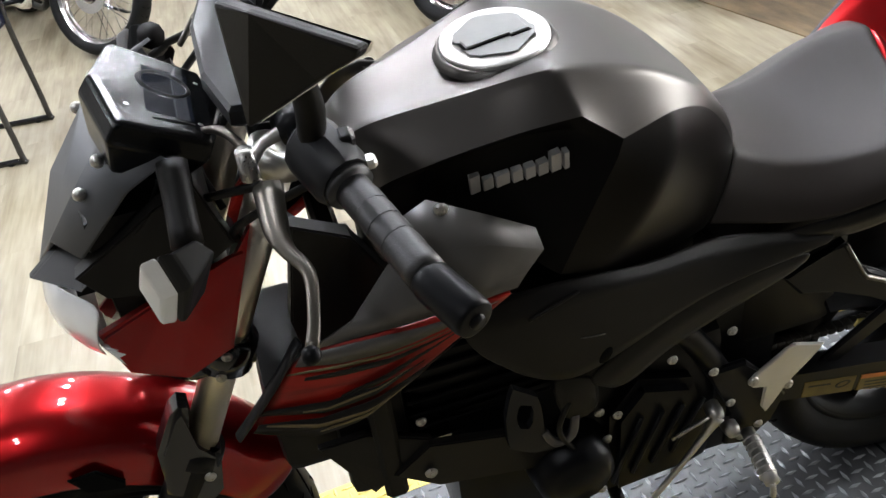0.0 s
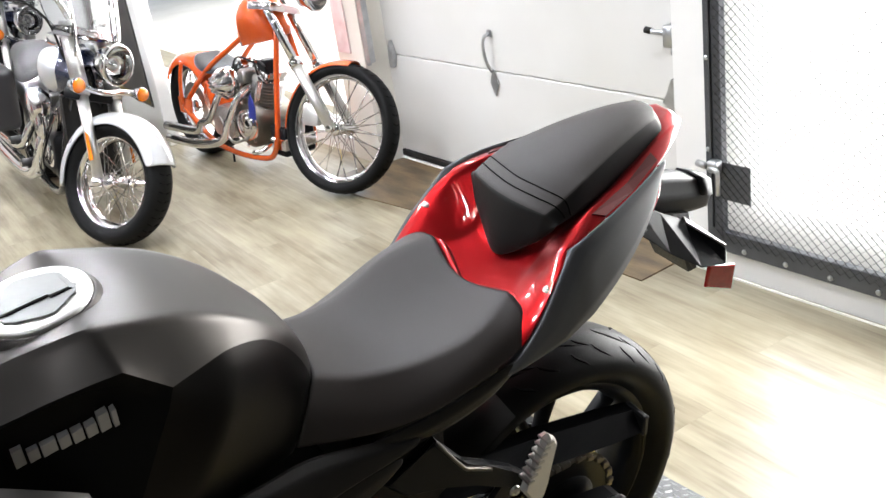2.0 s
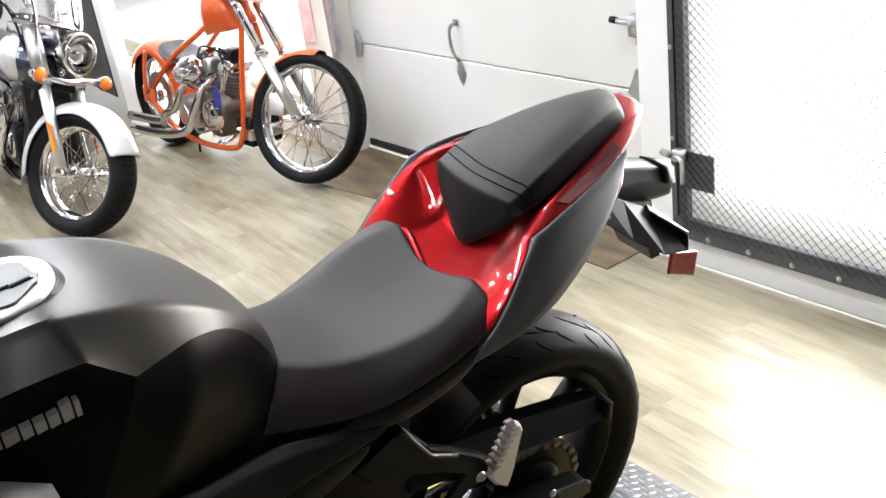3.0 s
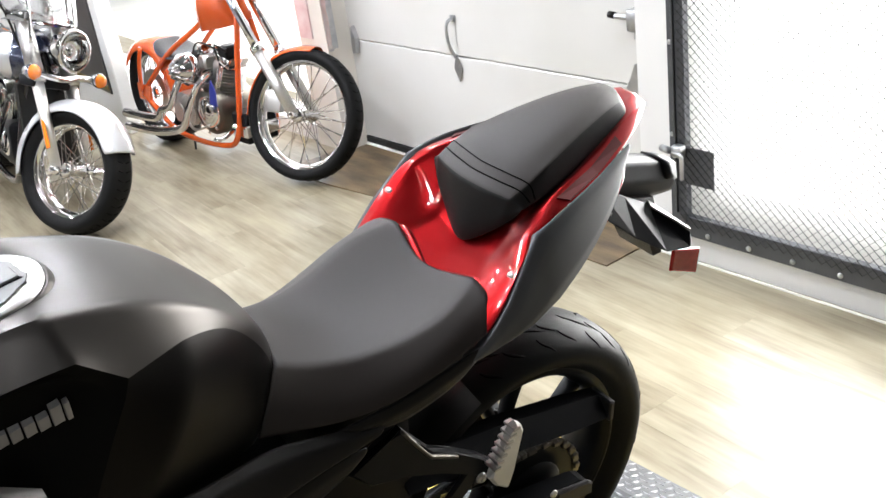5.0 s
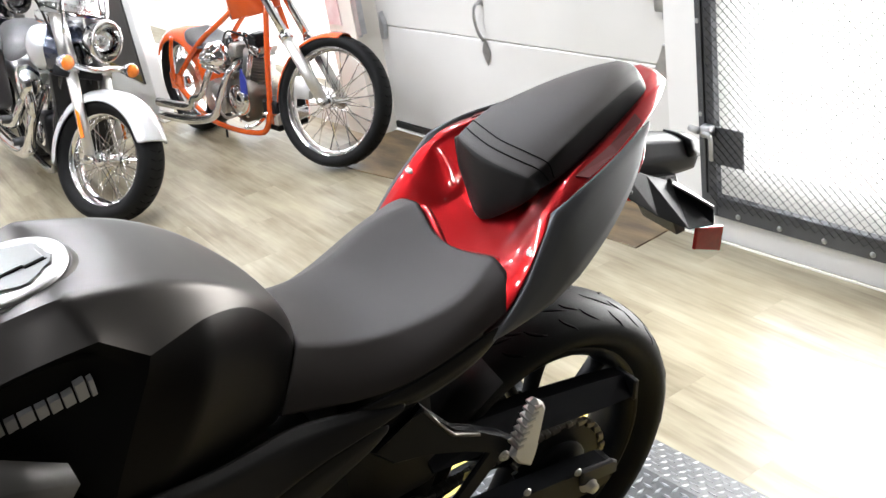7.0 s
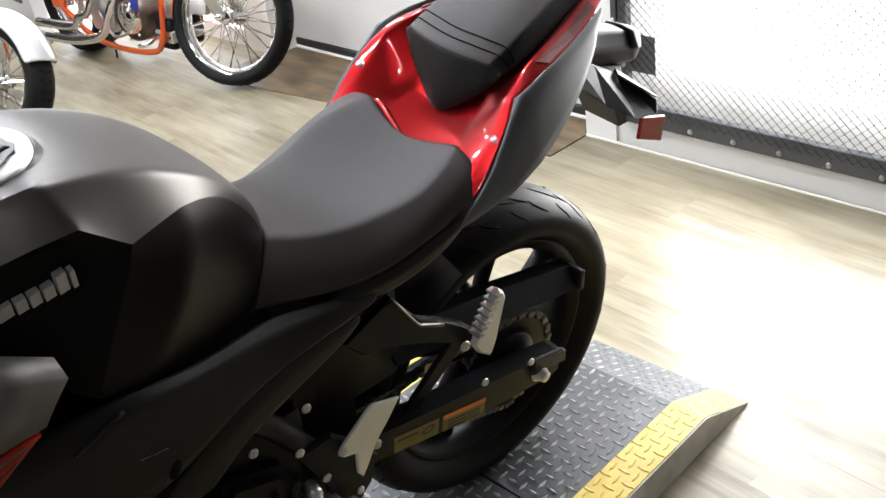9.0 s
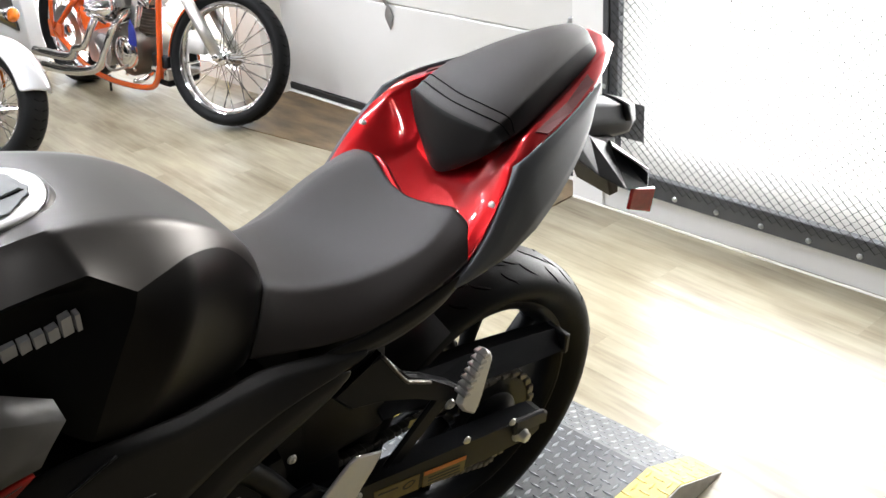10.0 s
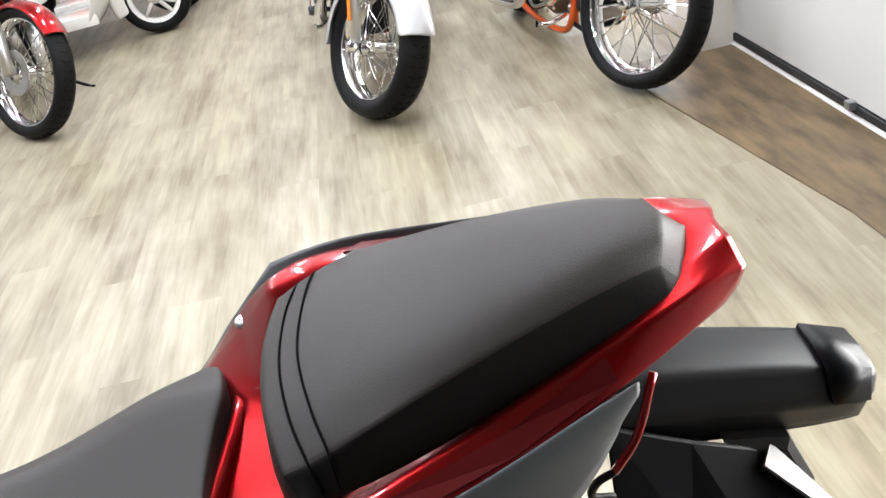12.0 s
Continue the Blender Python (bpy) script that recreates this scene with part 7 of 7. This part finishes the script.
    for dz, bend in ((0.0, -0.60), (0.070, -0.78)):
        part("exhaust", tube([(bend, -0.09, 0.45), (bend - 0.01, -0.17, 0.40), (bend - 0.08, -0.20, 0.28), (bend - 0.17, -0.205, 0.18 + dz), (-1.02, -0.207, 0.130 + dz), (-1.36, -0.21, 0.115 + dz)], [0.015, 0.017, 0.018, 0.020, 0.025, 0.025], 14), CHROME, root, "chrome exhaust pipe")
    part("battery_box", box(-0.46, -0.10, 0.13, -0.34, 0.08, 0.28, 0.01), SATIN_BLACK, root, "black box with a chrome band", auto=40)
    part("box_band", box(-0.465, -0.104, 0.16, -0.335, 0.084, 0.22, 0.006), CHROME, root, smooth=False)
    part("price_tag", slab([(-0.49, 0.33), (-0.43, 0.325), (-0.42, 0.39), (-0.45, 0.45), (-0.47, 0.41)], -0.185, -0.180, 0), BLUE_TAG, root, "blue card tag hanging on the frame", smooth=False)
    part("forward_control", tube([(-0.42, -0.12, 0.20), (-0.36, -0.22, 0.19), (-0.34, -0.27, 0.20)], 0.011, 8), CHROME, root, "chrome forward control")
    part("side_stand", tube([(-0.80, 0.10, 0.14), (-0.78, 0.17, 0.08), (-0.75, 0.24, 0.024)], 0.010, 8), SATIN_BLACK, root, "side stand, folded out")
    part("stand_tip", tube([(-0.86, -0.10, 0.11), (-0.86, -0.105, 0.03)], 0.006, 6), SATIN_BLACK, root)
chopper()


def red_roadster():
    root = machine("roadster", -1.63, 3.87, -68, 7, "red roadster motorcycle with chrome fork and spoked front wheel")
    R = 0.30
    ax = (0, 0, R)
    T = turned((-0.08, 0, 0.30), 28, 30)
    line = lambda z: -(z - R) * 0.52
    spoked_wheel(root, T @ pose(*ax), R, 0.050, 0.060, 36, 0.10)
    wheel_guard(root, "front_mudguard", T, ax, 0.322, 0.062, 40, 160, RED, "red front mudguard", 0.035, 10)
    for s in (-1, 1):
        f = part("fork", tube([(line(0.85), s * 0.09, 0.85), (line(0.50), s * 0.09, 0.50)], 0.020, 12), CHROME, root, "chrome fork tube", m=T)
        part("fork_slider", tube([(line(0.54), s * 0.09, 0.54), (line(0.30), s * 0.09, 0.29)], 0.027, 12), ALU, f, "silver fork slider")
        amber_signal(root, T, (-0.12, s * 0.17, 0.70))
        part("handlebar", tube([(-0.28, s * 0.05, 0.88), (-0.32, s * 0.20, 0.96), (-0.45, s * 0.36, 0.95)], 0.012, 8), CHROME, root, "chrome handlebar", m=T)
        part("frame_tube", tube([(-0.28, s * 0.03, 0.68), (-0.34, s * 0.10, 0.30), (-0.50, s * 0.12, 0.17), (-1.05, s * 0.12, 0.20), (-1.25, s * 0.11, 0.30)], 0.018, 8), SATIN_BLACK, root)
        p = part("footrest", tube([(-0.55, s * 0.14, 0.22), (-0.54, s * 0.30, 0.21)], 0.013, 8), SATIN_BLACK, root, "black foot-rest")
    chrome_headlight(root, T, (-0.10, 0, 0.78), 0.08)
    vee_engine(root, -0.58, 0.30, 0.95)
    part("fuel_tank", grid(mirrored([[(-0.28, 0, 0.72), (-0.28, 0.04, 0.71), (-0.28, 0.05, 0.66)], [(-0.36, 0, 0.80), (-0.36, 0.11, 0.78), (-0.36, 0.13, 0.66)], [(-0.56, 0, 0.82), (-0.56, 0.12, 0.79), (-0.56, 0.13, 0.66)], [(-0.74, 0, 0.72), (-0.74, 0.05, 0.71), (-0.74, 0.06, 0.64)]])), RED, root, "red fuel tank", sub=2, thick=0.004)
    part("seat", box(-1.25, -0.12, 0.60, -0.72, 0.12, 0.69, 0.04, 3), LEATHER, root, "black leather seat", auto=40)
    part("side_cover", box(-0.92, -0.13, 0.36, -0.70, 0.13, 0.58, 0.03, 2), RED, root, "red side cover", auto=40)
    spoked_wheel(root, pose(-1.25, 0, R), R, 0.065, 0.075, 36)
    wheel_guard(root, "rear_mudguard", None, (-1.25, 0, R), 0.335, 0.09, 25, 165, RED, "red rear mudguard", 0.07, 10)
    part("exhaust", tube([(-0.50, -0.10, 0.45), (-0.46, -0.16, 0.30), (-0.60, -0.18, 0.18), (-1.35, -0.20, 0.24)], [0.022, 0.022, 0.026, 0.040], 12), CHROME, root, "chrome exhaust")
    part("side_stand", tube([(-0.66, 0.12, 0.18), (-0.60, 0.25, 0.09), (-0.55, 0.34, 0.045), (-0.50, 0.36, 0.047)], 0.009, 8), SATIN_BLACK, root, "black side stand, folded out")
    part("gear_lever", tube([(-0.56, 0.15, 0.24), (-0.48, 0.22, 0.26), (-0.45, 0.27, 0.26)], 0.007, 6), CHROME, root)
red_roadster()


def scooter(x, y, heading, paint, label):
    root = machine("scooter", x, y, heading, 3, label, "scooter", "parked scooters")
    R = 0.215
    T = turned((-0.05, 0, 0.25), 24, 0)
    hub = part("wheel", lathe([(0.012, -0.06), (0.040, -0.058), (0.045, -0.03), (0.045, 0.03), (0.040, 0.058), (0.012, 0.06)], 20), SCOOTER_WHITE, root, "white five-spoke scooter wheel", m=T @ pose(0, 0, R))
    rim = 0.150
    part("rim", lathe([(rim + 0.004, -0.046), (rim - 0.004, -0.046), (rim - 0.018, -0.030), (rim - 0.022, 0), (rim - 0.018, 0.030), (rim - 0.004, 0.046), (rim + 0.004, 0.046)], 40), SCOOTER_WHITE, hub, "white painted rim")
    t = [(rim, -0.044), (rim + 0.018, -0.056), (R - 0.022, -0.060), (R - 0.008, -0.045), (R, 0)]
    part("tyre", lathe(t + [(r, -h) for r, h in t[-2::-1]], 48), RUBBER, hub, "black scooter tyre")
    for k in range(5):
        a = 2 * math.pi * k / 5 + 0.3
        part("wheel_spoke", tube([(0.035 * math.cos(a), -0.035, 0.035 * math.sin(a)), ((rim - 0.014) * math.cos(a), -0.022, (rim - 0.014) * math.sin(a))], [0.018, 0.014], 8, 3, flat=0.8), SCOOTER_WHITE, hub)
    part("fork_arm", tube([(-0.10, -0.085, 0.50), (-0.04, -0.085, 0.32), (0, -0.075, R)], [0.022, 0.024, 0.020], 12), ALU, root, "silver fork arm", m=T)
    wheel_guard(root, "front_mudguard", T, (0, 0, R), 0.255, 0.085, 22, 200, paint, "rounded front mudguard", 0.10, 12, 0.02)
    part("leg_shield", grid(mirrored([[(-0.10, 0, 0.92), (-0.12, 0.10, 0.92), (-0.20, 0.17, 0.90)], [(-0.08, 0, 0.72), (-0.12, 0.14, 0.72), (-0.24, 0.25, 0.70)], [(-0.10, 0, 0.48), (-0.16, 0.15, 0.48), (-0.28, 0.26, 0.46)], [(-0.20, 0, 0.28), (-0.26, 0.14, 0.28), (-0.34, 0.23, 0.26)], [(-0.32, 0, 0.16), (-0.34, 0.12, 0.16), (-0.40, 0.20, 0.16)]])), paint, root, "curved leg shield", sub=2, thick=0.02)
    part("floor_board", box(-0.72, -0.20, 0.16, -0.32, 0.20, 0.23, 0.02, 2), paint, root, auto=40)
    part("rear_body", grid(mirrored([[(-0.66, 0, 0.60), (-0.66, 0.12, 0.58), (-0.66, 0.16, 0.24)], [(-0.90, 0, 0.68), (-0.90, 0.17, 0.62), (-0.90, 0.22, 0.24)], [(-1.25, 0, 0.66), (-1.25, 0.14, 0.60), (-1.25, 0.18, 0.34)], [(-1.40, 0, 0.58), (-1.40, 0.06, 0.56), (-1.40, 0.08, 0.44)]])), paint, root, "rounded rear body", sub=2, thick=0.01)
    part("seat", box(-1.30, -0.14, 0.66, -0.68, 0.14, 0.74, 0.035, 3), LEATHER, root, "black seat", auto=40)
    part("headset", box(-0.26, -0.14, 0.92, -0.06, 0.14, 1.06, 0.05, 3), paint, root, "headset cowl", auto=40)
    for s in (-1, 1):
        part("grip", tube([(-0.18, s * 0.13, 1.00), (-0.25, s * 0.34, 0.99)], 0.016, 10), GRIP, root, "black grip")
        amber_signal(root, None, (-0.08, s * 0.15, 0.76), 0.03)
    chrome_headlight(root, None, (-0.07, 0, 0.99), 0.06)
    part("rear_wheel", lathe([(0.02, -0.05), (0.14, -0.04), (0.155, -0.05), (0.20, -0.055), (R, 0), (0.20, 0.055), (0.155, 0.05), (0.14, 0.04), (0.02, 0.05)], 40, m=pose(-1.15, 0, R)), RUBBER, root, "rear scooter wheel")
    part("centre_stand", tube([(-0.85, -0.12, 0.16), (-0.88, -0.16, 0.012), (-0.88, 0.16, 0.012), (-0.85, 0.12, 0.16)], 0.010, 8, 2), SATIN_BLACK, root)


scooter(-1.205, 5.30, 8, SCOOTER_WHITE, "ivory white scooter with white wheels")
scooter(-1.15, 5.74, 8, SCOOTER_WHITE, "second ivory white scooter standing behind another")
scooter(-1.07, 6.26, 8, ORANGE_PAINT, "orange scooter at the end of a row")

# black tubular chair
ch = thing("chair", pose(-2.12, 2.98, 0, 0, 0, 80), "black chair with a bent steel tube frame", "chair")
for s in (-0.21, 0.21):
    part("leg_frame", tube([(s, -0.24, 0.80), (s, -0.22, 0.45), (s, -0.24, 0.04), (s, -0.21, 0.013), (s, 0.21, 0.013), (s, 0.24, 0.04), (s, 0.22, 0.44)], 0.012, 10), GLOSS_BLACK, ch, "black bent tube legs")
    for yy in (-0.19, 0.19):
        part("foot_cap", tube([(s, yy, 0.013), (s, yy, 0.001)], 0.014, 8), RUBBER, ch)
part("cross_bar", tube([(-0.21, 0.20, 0.16), (0.21, 0.20, 0.16)], 0.010, 8), GLOSS_BLACK, ch)
part("seat", box(-0.22, -0.22, 0.43, 0.22, 0.23, 0.48, 0.02, 2), NAVY, ch, "dark blue seat pad", auto=40)
part("backrest", box(-0.22, -0.26, 0.60, 0.22, -0.22, 0.85, 0.015, 2), NAVY, ch, auto=40)


# ---- floor: slab, and planks laid on it ----
floor = structure("floor", box(X_L, Y_S, -0.15, 1.62, Y_N, -0.0007), PLANK, "vinyl plank floor in pale yellowish oak", "floor")
PW, PL = 0.152, 0.914
pm = box(-PW / 2 + 0.00015, -PL / 2 + 0.00015, -0.0045, PW / 2 - 0.00015, PL / 2 - 0.00015, 0.0)
plank_mesh = bpy.data.meshes.new("plank")
pm.to_mesh(plank_mesh)
pm.free()
plank_mesh.materials.append(PLANK)
rest = bmesh.new()
nx0, nx1 = int(X_L / PW), int(1.52 / PW)
for i in range(nx0, nx1):
    shift = (i * 0.37) % 1.0
    for j in range(int(Y_S / PL) - 1, int(Y_N / PL) + 1):
        x, y = (i + 0.5) * PW, (j + 0.5 + shift) * PL
        y0, y1 = max(y - PL / 2, Y_S), min(y + PL / 2, Y_N)
        if y1 - y0 < 0.02:
            continue
        if -2.6 < x < 1.6 and -0.6 < y < 7.2:
            ob = new("plank", plank_mesh)
            ob.parent, ob.location = floor, (x, y, 0)
        else:
            box(x - PW / 2 + 0.0003, y0 + 0.0003, -0.004, x + PW / 2 - 0.0003, y1 - 0.0003, 0.0, bm=rest)
tagged(part("far_planks", rest, PLANK, floor, smooth=False), kind="stuff")
